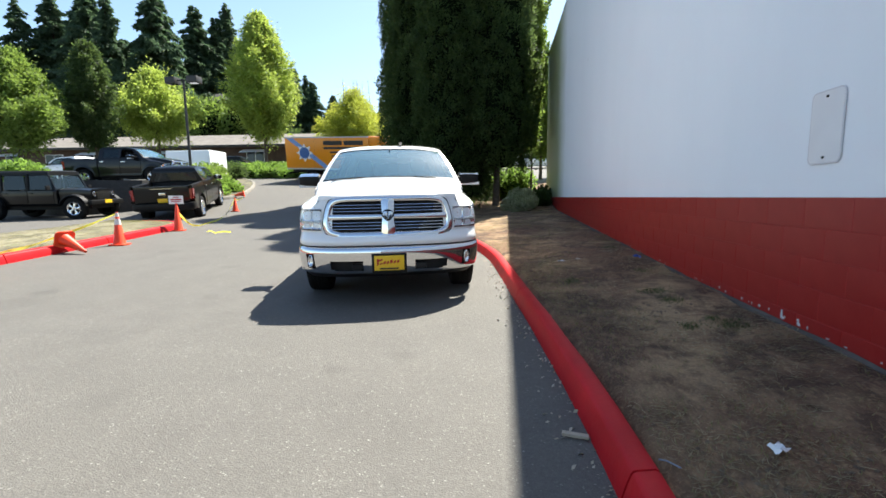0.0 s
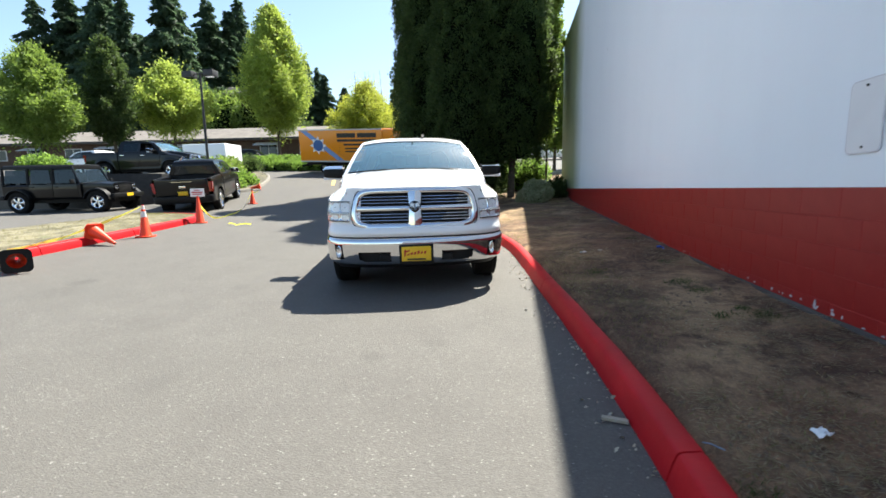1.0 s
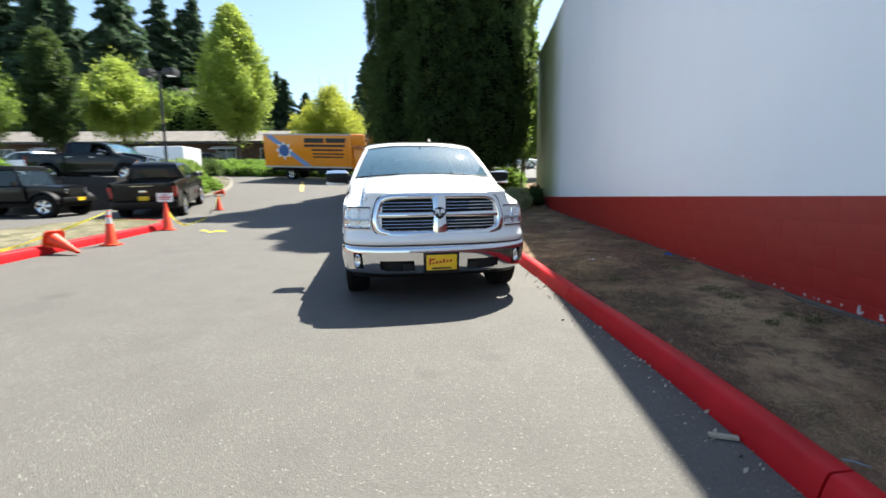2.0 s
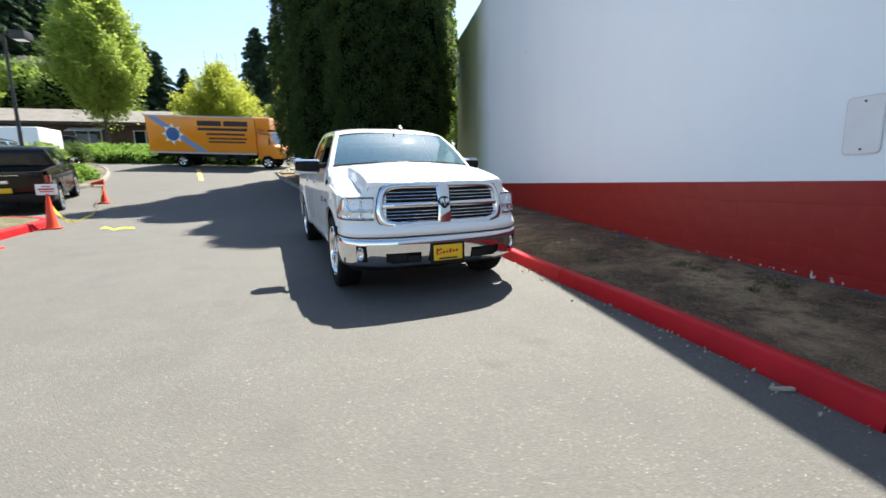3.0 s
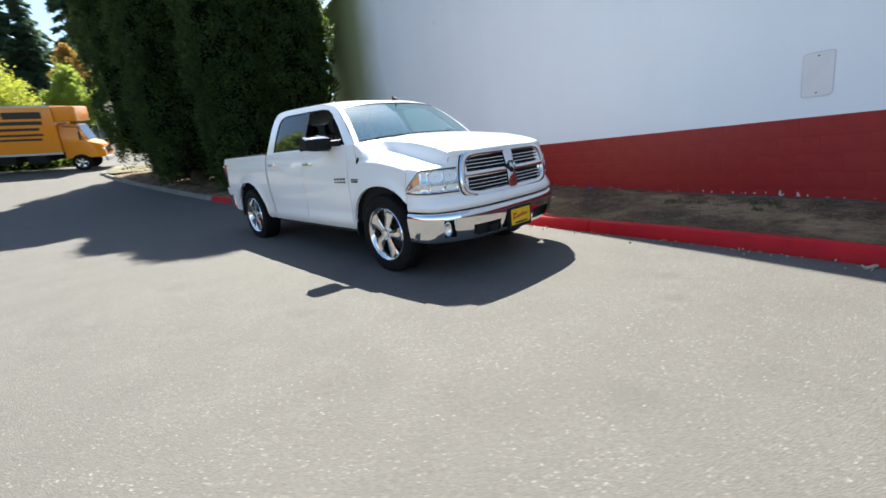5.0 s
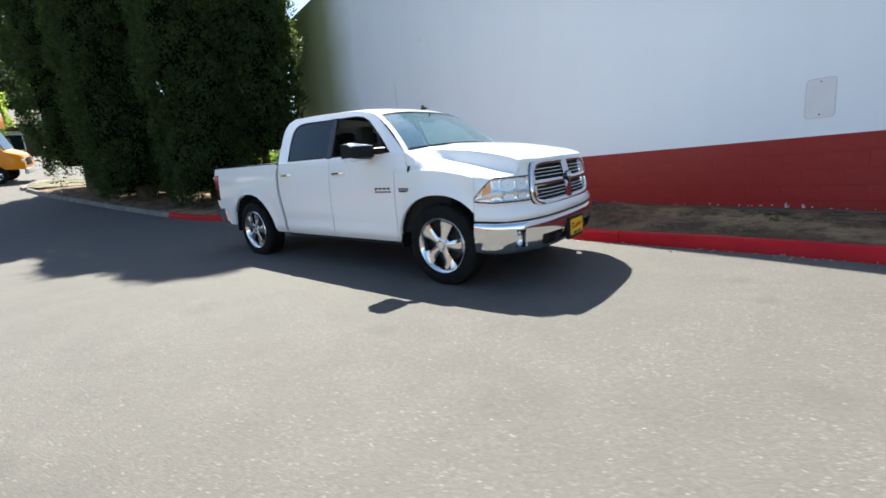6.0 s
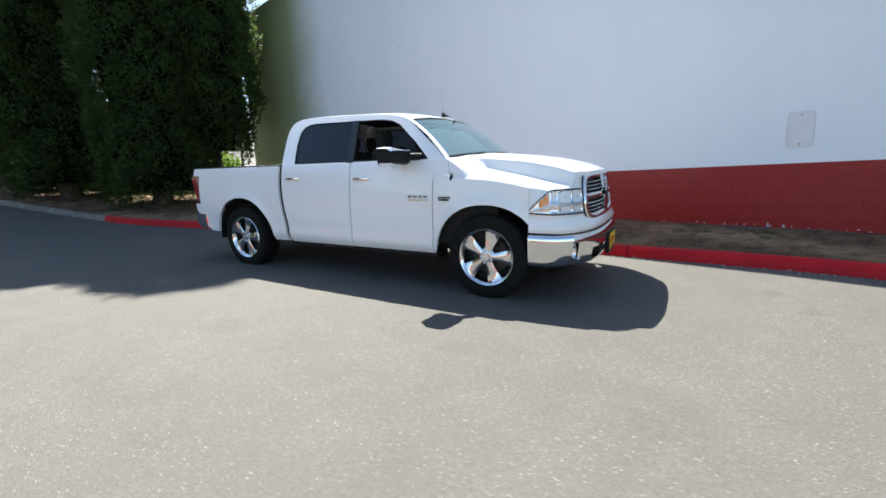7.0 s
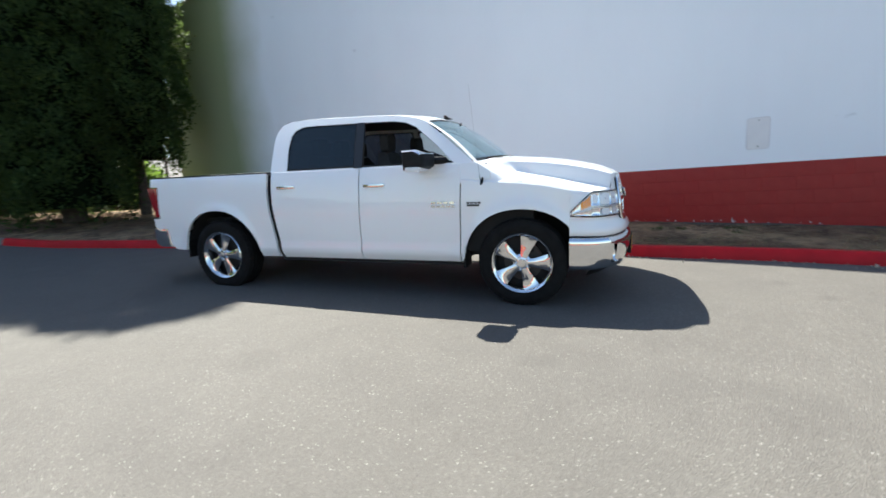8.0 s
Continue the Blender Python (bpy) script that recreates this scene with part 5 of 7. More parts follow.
    bm = bmesh.new()
    ringc = Vector((-0.93, 0.40, 1.22))
    axis = Vector((-0.9, 0, 0.44)).normalized()
    e1, e2 = Vector((0, 1, 0)), axis.cross(Vector((0, 1, 0)))
    tube(bm, [ringc + 0.185 * (math.cos(2 * math.pi * k / 28) * e1 + math.sin(2 * math.pi * k / 28) * e2) for k in range(29)], 0.016, 8)
    tube(bm, [ringc + 0.18 * e1, ringc, ringc - 0.18 * e1], 0.018, 6)
    tube(bm, [ringc, ringc - axis * 0.22], 0.03, 8)
    part("steering_wheel", bm, TRIM, dash)
    for sx, ys in ((-1.42, (0.42, -0.42)), (-2.28, (0.46, 0.0, -0.46))):
        for y in ys:
            bm = bmesh.new()
            box(bm, sx - 0.05, sx + 0.42, y - 0.24, y + 0.24, 0.86, 1.0, 0.04)
            rings = []
            for z, dx, w, th in ((0.95, 0.0, 0.24, 0.10), (1.15, -0.05, 0.25, 0.10), (1.40, -0.11, 0.235, 0.085), (1.50, -0.14, 0.17, 0.06)):
                rings.append([bm.verts.new((sx + dx + u * th, y + v * w, z)) for u, v in ((0.8, -0.8), (1, 0), (0.8, 0.8), (-0.8, 0.9), (-1, 0), (-0.8, -0.9))])
            ring_faces(bm, rings)
            rings = []
            for z, w in ((1.51, 0.08), (1.535, 0.12), (1.62, 0.135), (1.68, 0.12), (1.70, 0.08)):
                rings.append([bm.verts.new((sx - 0.14 + u * 0.055, y + v * w, z)) for u, v in ((0.8, -0.8), (1, 0), (0.8, 0.8), (-0.8, 0.9), (-1, 0), (-0.8, -0.9))])
            ring_faces(bm, rings)
            tube(bm, [(sx - 0.14, y - 0.06, 1.46), (sx - 0.14, y - 0.06, 1.54)], 0.008, 6)
            tube(bm, [(sx - 0.14, y + 0.06, 1.46), (sx - 0.14, y + 0.06, 1.54)], 0.008, 6)
            part("seat", bm, SEAT, t, "dark cloth seat with head rest")
    bm = bmesh.new()
    sheet(bm, [[(x, y, roof_edge(x) - 0.03 + 0.03 * (1 - (y / 0.7) ** 2)) for y in spread(-0.70, 0.70, 7)] for x in spread(-2.5, -0.95, 8)])
    part("headliner", bm, SEAT, t)
    bm = bmesh.new()
    box(bm, -0.86, -0.84, -0.12, 0.12, 1.68, 1.74, 0.008)
    tube(bm, [(-0.85, 0, 1.74), (-0.82, 0, 1.80)], 0.01, 6)
    part("inner_mirror", bm, TRIM, t)
    for s in (1, -1):
        add_wheel(t, 0.0, s * 0.88, WHEEL_Z, 0.412, 0.265, 0.275, s, (rims, TRIM))
        add_wheel(t, AXLE_R, s * 0.88, WHEEL_Z, 0.412, 0.265, 0.275, s, (rims, TRIM))
    return t


def on_ground(x, y, heading, lift=0.0, height=ground_z, base=3.5):
    """A pose on the slope, with local x along the heading (degrees from world x)."""
    d = Vector((math.cos(radians(heading)), math.sin(radians(heading))))
    fx = Vector((2 * base, 0, 0))
    a, b = Vector((x, y)) + d * base / 2, Vector((x, y)) - d * base / 2
    ax = Vector((d.x * base, d.y * base, height(a.x, a.y) - height(b.x, b.y))).normalized()
    lft = Vector((-d.y, d.x))
    c, e = Vector((x, y)) + lft, Vector((x, y)) - lft
    ay = Vector((lft.x * 2, lft.y * 2, height(c.x, c.y) - height(e.x, e.y))).normalized()
    az = ax.cross(ay).normalized()
    ay = az.cross(ax)
    m = Matrix((ax, ay, az)).transposed().to_4x4()
    m.translation = (x, y, height(x, y) + lift)
    return m


TRUCK_X, TRUCK_Y, TRUCK_TURN = -1.244, 5.323, -77.95
pickup("pickup_truck", on_ground(TRUCK_X, TRUCK_Y, TRUCK_TURN, 0.0), "white crew-cab pickup truck with chrome grille parked beside the kerb", WHITE_PAINT)

# -- other vehicles --


def loft_body(bm, stations):
    """Closed rings through stations of (x, [(y, z), ...] for the left half, from the top centre down)."""
    rings = []
    for x, half in stations:
        ring = [(y, z) for y, z in half] + [(-y, z) for y, z in reversed(half)]
        rings.append([bm.verts.new((x, y, z)) for y, z in ring])
    ring_faces(bm, rings)
    return bm


def pane(bm, pts):
    bm.faces.new([bm.verts.new(Vector(p)) for p in pts])


def off_roader(m):
    """A boxy four-door off-road car; the origin is under its front axle, x forward."""
    t = thing("off_road_car", m, "black boxy four-door off-road car parked behind the lawn", "car")
    bm = bmesh.new()
    low = lambda x: 0.52
    loft_body(bm, [(-3.55, [(0, 1.05), (0.74, 1.05), (0.78, 1.0), (0.78, 0.58), (0.7, 0.52), (0, 0.52)]), (-0.62, [(0, 1.07), (0.75, 1.07), (0.79, 1.02), (0.79, 0.58), (0.72, 0.5), (0, 0.5)])])
    part("tub", bm, BLACK_PAINT, t, sharp=30)
    bm = bmesh.new()
    loft_body(bm, [(-0.66, [(0, 1.14), (0.55, 1.12), (0.70, 1.08), (0.72, 0.95), (0.70, 0.62), (0, 0.6)]), (0.1, [(0, 1.13), (0.50, 1.11), (0.62, 1.07), (0.65, 0.93), (0.6, 0.6), (0, 0.58)]),
                   (0.42, [(0, 1.09), (0.45, 1.07), (0.56, 1.03), (0.58, 0.9), (0.55, 0.6), (0, 0.6)])])
    part("hood", bm, BLACK_PAINT, t, sharp=30)
    bm = bmesh.new()
    box(bm, 0.42, 0.46, -0.58, 0.58, 0.62, 1.06, 0.02)
    gr = part("grille", bm, BLACK_PAINT, t)
    for k in range(7):
        bm = bmesh.new()
        box(bm, 0.455, 0.468, -0.27 + 0.09 * k - 0.02, -0.27 + 0.09 * k + 0.02, 0.70, 1.0, 0.006)
        part("slot", bm, UNDER, gr)
    for s in (1, -1):
        bm = bmesh.new()
        lathe(bm, [(0.085, 0.45), (0.085, 0.475), (0.07, 0.48), (0.03, 0.47), (0.0, 0.468)], 18, 'x', (0, s * 0.45, 0.9), caps=False)
        part("head_lamp", bm, REFLECTOR, gr)
        for cx in (0.0, -2.95):
            bm = bmesh.new()
            pts = [(cx + 0.50 * math.cos(a), 0.42 + 0.50 * math.sin(a)) for a in [math.pi * (0.12 + 0.76 * k / 8) for k in range(9)]]
            rings = [[bm.verts.new((px * 1.0, s * y, pz + dz)) for y, dz in ((0.72, 0.0), (0.92, -0.01), (0.93, -0.06), (0.74, -0.05))] for px, pz in pts]
            ring_faces(bm, rings)
            part("fender_flare", bm, TRIM, t)
        for x0, x1 in ((-0.72, -1.62), (-1.66, -2.52)):
            bm = bmesh.new()
            box(bm, x1, x0, *sorted((s * 0.785, s * 0.80)), 0.58, 1.06, 0.008)
            d = part("door", bm, BLACK_PAINT, t)
            bm = bmesh.new()
            box(bm, x1 + 0.04, x1 + 0.18, *sorted((s * 0.80, s * 0.83)), 0.95, 0.985, 0.006)
            part("handle", bm, TRIM, d)
            bm = bmesh.new()
            pane(bm, [(x1 + 0.06, s * 0.762, 1.10), (x0 - 0.05, s * 0.762, 1.10), (x0 - 0.12, s * 0.69, 1.60), (x1 + 0.06, s * 0.69, 1.60)])
            part("side_window", bm, GLASS_DARK, d)
        bm = bmesh.new()
        pane(bm, [(-3.45, s * 0.762, 1.12), (-2.62, s * 0.762, 1.12), (-2.62, s * 0.69, 1.60), (-3.40, s * 0.69, 1.60)])
        part("quarter_window", bm, GLASS_DARK, t)
        bm = bmesh.new()
        box(bm, -0.80, -0.72, *sorted((s * 0.86, s * 1.02)), 1.08, 1.24, 0.02)
        part("mirror", bm, TRIM, t)
    bm = bmesh.new()
    loft_body(bm, [(-3.56, [(0, 1.76), (0.58, 1.75), (0.66, 1.70), (0.685, 1.62), (0, 1.62)]), (-3.5, [(0, 1.80), (0.6, 1.79), (0.67, 1.74), (0.69, 1.62), (0, 1.62)]), (-0.95, [(0, 1.79), (0.6, 1.78), (0.67, 1.73), (0.69, 1.62), (0, 1.62)]), (-0.88, [(0, 1.76), (0.6, 1.75), (0.66, 1.70), (0.68, 1.62), (0, 1.62)])])
    for x, s in [(x, s) for x in (-3.52, -2.58, -1.64) for s in (1, -1)]:
        tube(bm, [(x, s * 0.76, 1.04), (x, s * 0.685, 1.66)], 0.05, 6)
    part("hard_top", bm, TRIM, t, "black hard top")
    bm = bmesh.new()
    pane(bm, [(-0.70, -0.70, 1.12), (-0.70, 0.70, 1.12), (-0.93, 0.64, 1.68), (-0.93, -0.64, 1.68)])
    part("windscreen", bm, GLASS, t)
    for s in (1, -1):
        bm = bmesh.new()
        tube(bm, [(-0.68, s * 0.72, 1.08), (-0.93, s * 0.665, 1.72)], 0.035, 6)
        part("windscreen_post", bm, BLACK_PAINT, t)
    bm = bmesh.new()
    box(bm, -3.5, -0.85, -0.68, 0.68, 0.95, 1.0)
    for x in (-1.55, -2.5):
        for y in (0.36, -0.36):
            box(bm, x - 0.08, x + 0.05, y - 0.22, y + 0.22, 1.0, 1.5, 0.04)
    part("cabin", bm, SEAT, t)
    bm = bmesh.new()
    box(bm, 0.46, 0.62, -0.8, 0.8, 0.52, 0.68, 0.03)
    bp = part("front_bumper", bm, TRIM, t)
    bm = bmesh.new()
    box(bm, 0.62, 0.63, -0.17, 0.17, 0.56, 0.68)
    part("plate", bm, PLATE_YELLOW, bp)
    bm = bmesh.new()
    box(bm, -3.74, -3.56, -0.8, 0.8, 0.5, 0.66, 0.03)
    part("rear_bumper", bm, TRIM, t)
    bm = bmesh.new()
    box(bm, -3.4, 0.4, -0.55, 0.55, 0.36, 0.54)
    part("underbody", bm, UNDER, t)
    for s in (1, -1):
        for x in (0.0, -2.95):
            add_wheel(t, x, s * 0.78, 0.40, 0.40, 0.25, 0.235, s)
    bm = tyre_mesh(0.40, 0.24, 0.2)
    bmesh.ops.rotate(bm, verts=bm.verts, cent=(0, 0, 0), matrix=Matrix.Rotation(radians(90), 3, 'Z'))
    bmesh.ops.translate(bm, verts=bm.verts, vec=(-3.70, 0, 1.0))
    part("spare_tyre", bm, RUBBER, t)
    return t


def low_car(name, m, label, paint, tall=0.0):
    """A rounded four-door car, x forward, the origin under its front axle."""
    t = thing(name, m, label, "car")
    H = 1.42 + tall
    bm = bmesh.new()
    prof = [(-3.62, 0.66, 0.74, 0.55), (-3.5, 0.80, 0.92 + tall * 0.3, 0.3), (-2.9, 0.86, 0.98 + tall * 0.3, 0.22), (-1.4, 0.88, 0.95 + tall * 0.2, 0.2), (-0.2, 0.87, 0.93 + tall * 0.2, 0.22), (0.55, 0.82, 0.80 + tall * 0.2, 0.25), (0.82, 0.66, 0.66, 0.35)]
    loft_body(bm, [(x, [(0, zt + 0.02), (w * 0.7, zt), (w * 0.94, zt - 0.06), (w, zt - 0.2), (w * 0.98, zb + 0.15), (w * 0.9, zb), (0, zb)]) for x, w, zt, zb in prof])
    part("body", bm, paint, t, sharp=45)
    bm = bmesh.new()
    top = [(-3.2, 0.60, 0.95 + tall * 0.3), (-2.6, 0.60, H - 0.04), (-1.9, 0.58, H), (-1.2, 0.57, H - 0.01), (-0.85, 0.58, H - 0.1), (-0.1, 0.66, 0.92 + tall * 0.2)]
    loft_body(bm, [(x, [(0, z + 0.02), (w * 0.8, z), (w, z - 0.05), (w + 0.02, min(z - 0.06, H - 0.14)), (0, min(z - 0.06, H - 0.14))]) for x, w, z in top])
    part("roof", bm, paint, t, sharp=45)
    for s in (1, -1):
        for xs in ([(-2.75, 0.98), (-1.72, 0.98), (-1.72, H - 0.10), (-2.42, H - 0.12)], [(-1.66, 0.98), (-0.42, 0.96), (-0.92, H - 0.12), (-1.66, H - 0.10)]):
            bm = bmesh.new()
            pane(bm, [(x, s * (0.80 - (z - 0.98) * 0.40), z) for x, z in xs])
            part("side_window", bm, GLASS_DARK, t)
        bm = bmesh.new()
        sheet(bm, [[(-2.95, s * 0.76, 0.96), (-2.9, s * 0.62, H - 0.2)], [(-0.3, s * 0.78, 0.94), (-0.8, s * 0.60, H - 0.12)]])
        part("cabin_side", bm, TRIM, t)
        bm = bmesh.new()
        box(bm, 0.55, 0.74, *sorted((s * 0.5, s * 0.78)), 0.62, 0.72, 0.03)
        part("head_lamp", bm, REFLECTOR, t)
        bm = bmesh.new()
        box(bm, -3.63, -3.5, *sorted((s * 0.45, s * 0.76)), 0.72, 0.84, 0.03)
        part("tail_lamp", bm, TAIL_RED, t)
        for x in (0.0, -2.68):
            add_wheel(t, x, s * 0.76, 0.32, 0.32, 0.21, 0.20, s)
    bm = bmesh.new()
    pane(bm, [(-0.14, -0.62, 0.95), (-0.14, 0.62, 0.95), (-0.84, 0.52, H - 0.1), (-0.84, -0.52, H - 0.1)])
    part("windscreen", bm, GLASS_DARK, t)
    bm = bmesh.new()
    pane(bm, [(-3.12, -0.56, 0.99 + tall * 0.3), (-3.12, 0.56, 0.99 + tall * 0.3), (-2.62, 0.5, H - 0.08), (-2.62, -0.5, H - 0.08)])
    part("rear_glass", bm, GLASS_DARK, t)
    return t


def moving_truck(m):
    """A long box truck, x forward, the origin under its front axle."""
    t = thing("moving_truck", m, "long orange-yellow removals truck with a slanting blue stripe", "truck")
    bm = bmesh.new()
    box(bm, -8.6, -0.75, -1.24, 1.24, 1.10, 3.75, 0.03)
    cargo = part("cargo_box", bm, YELLOW_PAINT, t)
    bm = bmesh.new()
    box(bm, -0.75, 0.35, -1.2, 1.2, 2.85, 3.72, 0.12, 3)
    part("attic", bm, YELLOW_PAINT, t)
    for s in (1, -1):
        bm = bmesh.new()
        box(bm, -8.62, -0.74, *sorted((s * 1.23, s * 1.255)), 1.02, 1.14)
        part("lower_rail", bm, GREY_PAINT, cargo)
        bm = bmesh.new()
        box(bm, -8.62, -0.74, *sorted((s * 1.235, s * 1.252)), 3.66, 3.76)
        part("upper_rail", bm, GREY_PAINT, cargo)
        face = lambda u, v, w: (u, s * (1.243 + w), v)
        bm = bmesh.new()
        slab(bm, [(-8.4, 3.64), (-7.8, 3.64), (-4.35, 1.16), (-5.0, 1.16)], 0, 0.004, face)
        part("stripe", bm, material("blue stripe", (0.16, 0.28, 0.55), 0.4), cargo)
        bm = bmesh.new()
        slab(bm, [(-6.75 + (0.62 if k % 2 else 1.0) * 0.8 * math.cos(math.pi * k / 8), 2.42 + (0.62 if k % 2 else 1.0) * 0.78 * math.sin(math.pi * k / 8)) for k in range(16)], 0.005, 0.008, face)
        part("compass_star", bm, WHITE_PLAIN, cargo)
        bm = bmesh.new()
        slab(bm, [(-6.75 + 0.48 * math.cos(math.pi * k / 14), 2.42 + 0.48 * math.sin(math.pi * k / 14)) for k in range(28)], 0.009, 0.012, face)
        part("disc", bm, material("deep blue disc", (0.03, 0.10, 0.30), 0.4), cargo)
        for u0, u1, v0, v1 in ((-4.9, -3.15, 3.05, 3.42), (-3.0, -1.25, 3.05, 3.42), (-4.9, -1.3, 2.72, 2.92), (-4.3, -1.5, 2.40, 2.55), (-4.2, -1.4, 2.10, 2.22), (-4.2, -1.5, 1.85, 1.97)):
            bm = bmesh.new()
            slab(bm, [(u0, v0), (u1, v0), (u1, v1), (u0, v1)], 0.004, 0.008, face)
            part("print_bar", bm, PRINT_BLACK, cargo)
        bm = bmesh.new()
        pane(bm, [(-0.55, s * 1.03, 1.85), (0.35, s * 1.03, 1.80), (0.22, s * 0.98, 2.55), (-0.55, s * 0.98, 2.60)])
        part("side_window", bm, GLASS_DARK, t)
        bm = bmesh.new()
        box(bm, 1.12, 1.22, *sorted((s * 0.55, s * 0.95)), 1.1, 1.3, 0.03)
        part("head_lamp", bm, REFLECTOR, t)
        bm = bmesh.new()
        tube(bm, [(0.2, s * 1.0, 1.9), (0.3, s * 1.35, 2.0)], 0.02, 6)
        box(bm, 0.26, 0.34, *sorted((s * 1.28, s * 1.48)), 1.8, 2.3, 0.02)
        part("mirror", bm, TRIM, t)
        add_wheel(t, 0.0, s * 1.05, 0.48, 0.48, 0.28, 0.29, s)
        add_wheel(t, -6.3, s * 1.02, 0.48, 0.48, 0.42, 0.29, s)
    bm = bmesh.new()
    loft_body(bm, [(-0.72, [(0, 2.75), (0.9, 2.72), (1.02, 2.5), (1.06, 1.6), (1.04, 0.75), (0, 0.7)]), (0.15, [(0, 2.72), (0.88, 2.68), (1.0, 2.48), (1.06, 1.6), (1.04, 0.75), (0, 0.7)]), (0.50, [(0, 1.78), (0.9, 1.75), (1.02, 1.68), (1.06, 1.5), (1.04, 0.75), (0, 0.7)]),
                   (1.05, [(0, 1.62), (0.7, 1.58), (0.88, 1.5), (0.98, 1.3), (0.98, 0.75), (0, 0.7)]), (1.22, [(0, 1.42), (0.6, 1.4), (0.78, 1.32), (0.88, 1.2), (0.9, 0.75), (0, 0.7)])])
    cab = part("cab", bm, YELLOW_PAINT, t, sharp=40)
    bm = bmesh.new()
    pane(bm, [(0.535, -0.86, 1.80), (0.535, 0.86, 1.80), (0.20, 0.84, 2.62), (0.20, -0.84, 2.62)])
    part("windscreen", bm, GLASS_DARK, cab)
    bm = bmesh.new()
    box(bm, 1.20, 1.25, -0.5, 0.5, 0.95, 1.35, 0.03)
    part("grille", bm, TRIM, cab)
    bm = bmesh.new()
    box(bm, 1.15, 1.32, -1.05, 1.05, 0.5, 0.78, 0.05)
    part("front_bumper", bm, GREY_PAINT, t)
    bm = bmesh.new()
    for s in (1, -1):
        box(bm, -8.5, 1.0, s * 0.45 - 0.06, s * 0.45 + 0.06, 0.72, 1.02)
    box(bm, -8.5, -0.8, -1.15, 1.15, 1.0, 1.1)
    for x in (-2.0, -3.4):
        box(bm, x - 0.5, x + 0.4, -1.15, -0.6, 0.55, 1.0, 0.05)
        box(bm, x - 0.5, x + 0.4, 0.6, 1.15, 0.55, 1.0, 0.05)
    box(bm, -8.65, -8.5, -1.1, 1.1, 0.6, 0.75)
    part("chassis", bm, UNDER, t)
    return t


UPZ = lambda x, y: UP + 0.02 * (y - 15)
off_roader(on_ground(-15.2, 14.75, 8.0, 0.0, base=2.9))
pickup("pickup_truck", on_ground(-13.45, 18.3, 113.5, 0.0), "black crew-cab pickup truck parked beside the planted island", BLACK_PAINT, False, BRIGHT, PLATE_YELLOW, False, False)
pickup("pickup_truck", on_ground(-16.7, 20.5, 4.0, 0.0, UPZ), "black pickup truck parked on the raised car park", BLACK_PAINT, True, BRIGHT, PLATE_YELLOW, False)
moving_truck(on_ground(-7.55, 29.9, -8.0, 0.0) @ Matrix.Scale(0.825, 4))
pickup("pickup_truck", on_ground(-31.0, 27.5, 175.0, 0.3, UPZ), "white pickup truck parked far up the car park", WHITE_PAINT, True, BRIGHT, WHITE_PLAIN, False)
low_car("estate_car", on_ground(-24.0, 41.0, 8.0, 0.0), "dark estate car parked before the low building", BLACK_PAINT, 0.25)
low_car("saloon_car", on_ground(-17.5, 42.5, 175.0, 0.0), "silver saloon car parked before the low building", GREY_PAINT)
low_car("saloon_car", on_ground(5.6, 42.0, 5.0, 0.0), "white saloon car parked beyond the trees", WHITE_PAINT)

# white enclosed trailer on the upper car park
trailer = thing("box_trailer", on_ground(-21.2, 28.2, 3.0, 0.0, UPZ), "white enclosed box trailer on the raised car park", "trailer")
bm = bmesh.new()
box(bm, -0.9, 2.2, -1.05, 1.05, 0.5, 2.45, 0.09, 3)
part("body", bm, WHITE_PAINT, trailer)
bm = bmesh.new()
tube(bm, [(2.2, 0.7, 0.45), (3.4, 0, 0.45), (2.2, -0.7, 0.45)], 0.05, 6)
part("drawbar", bm, METAL_DARK, trailer)
for s in (1, -1):
    add_wheel(trailer, -0.3, s * 1.08, 0.34, 0.34, 0.2, 0.2, s)

# -- cones and tape --


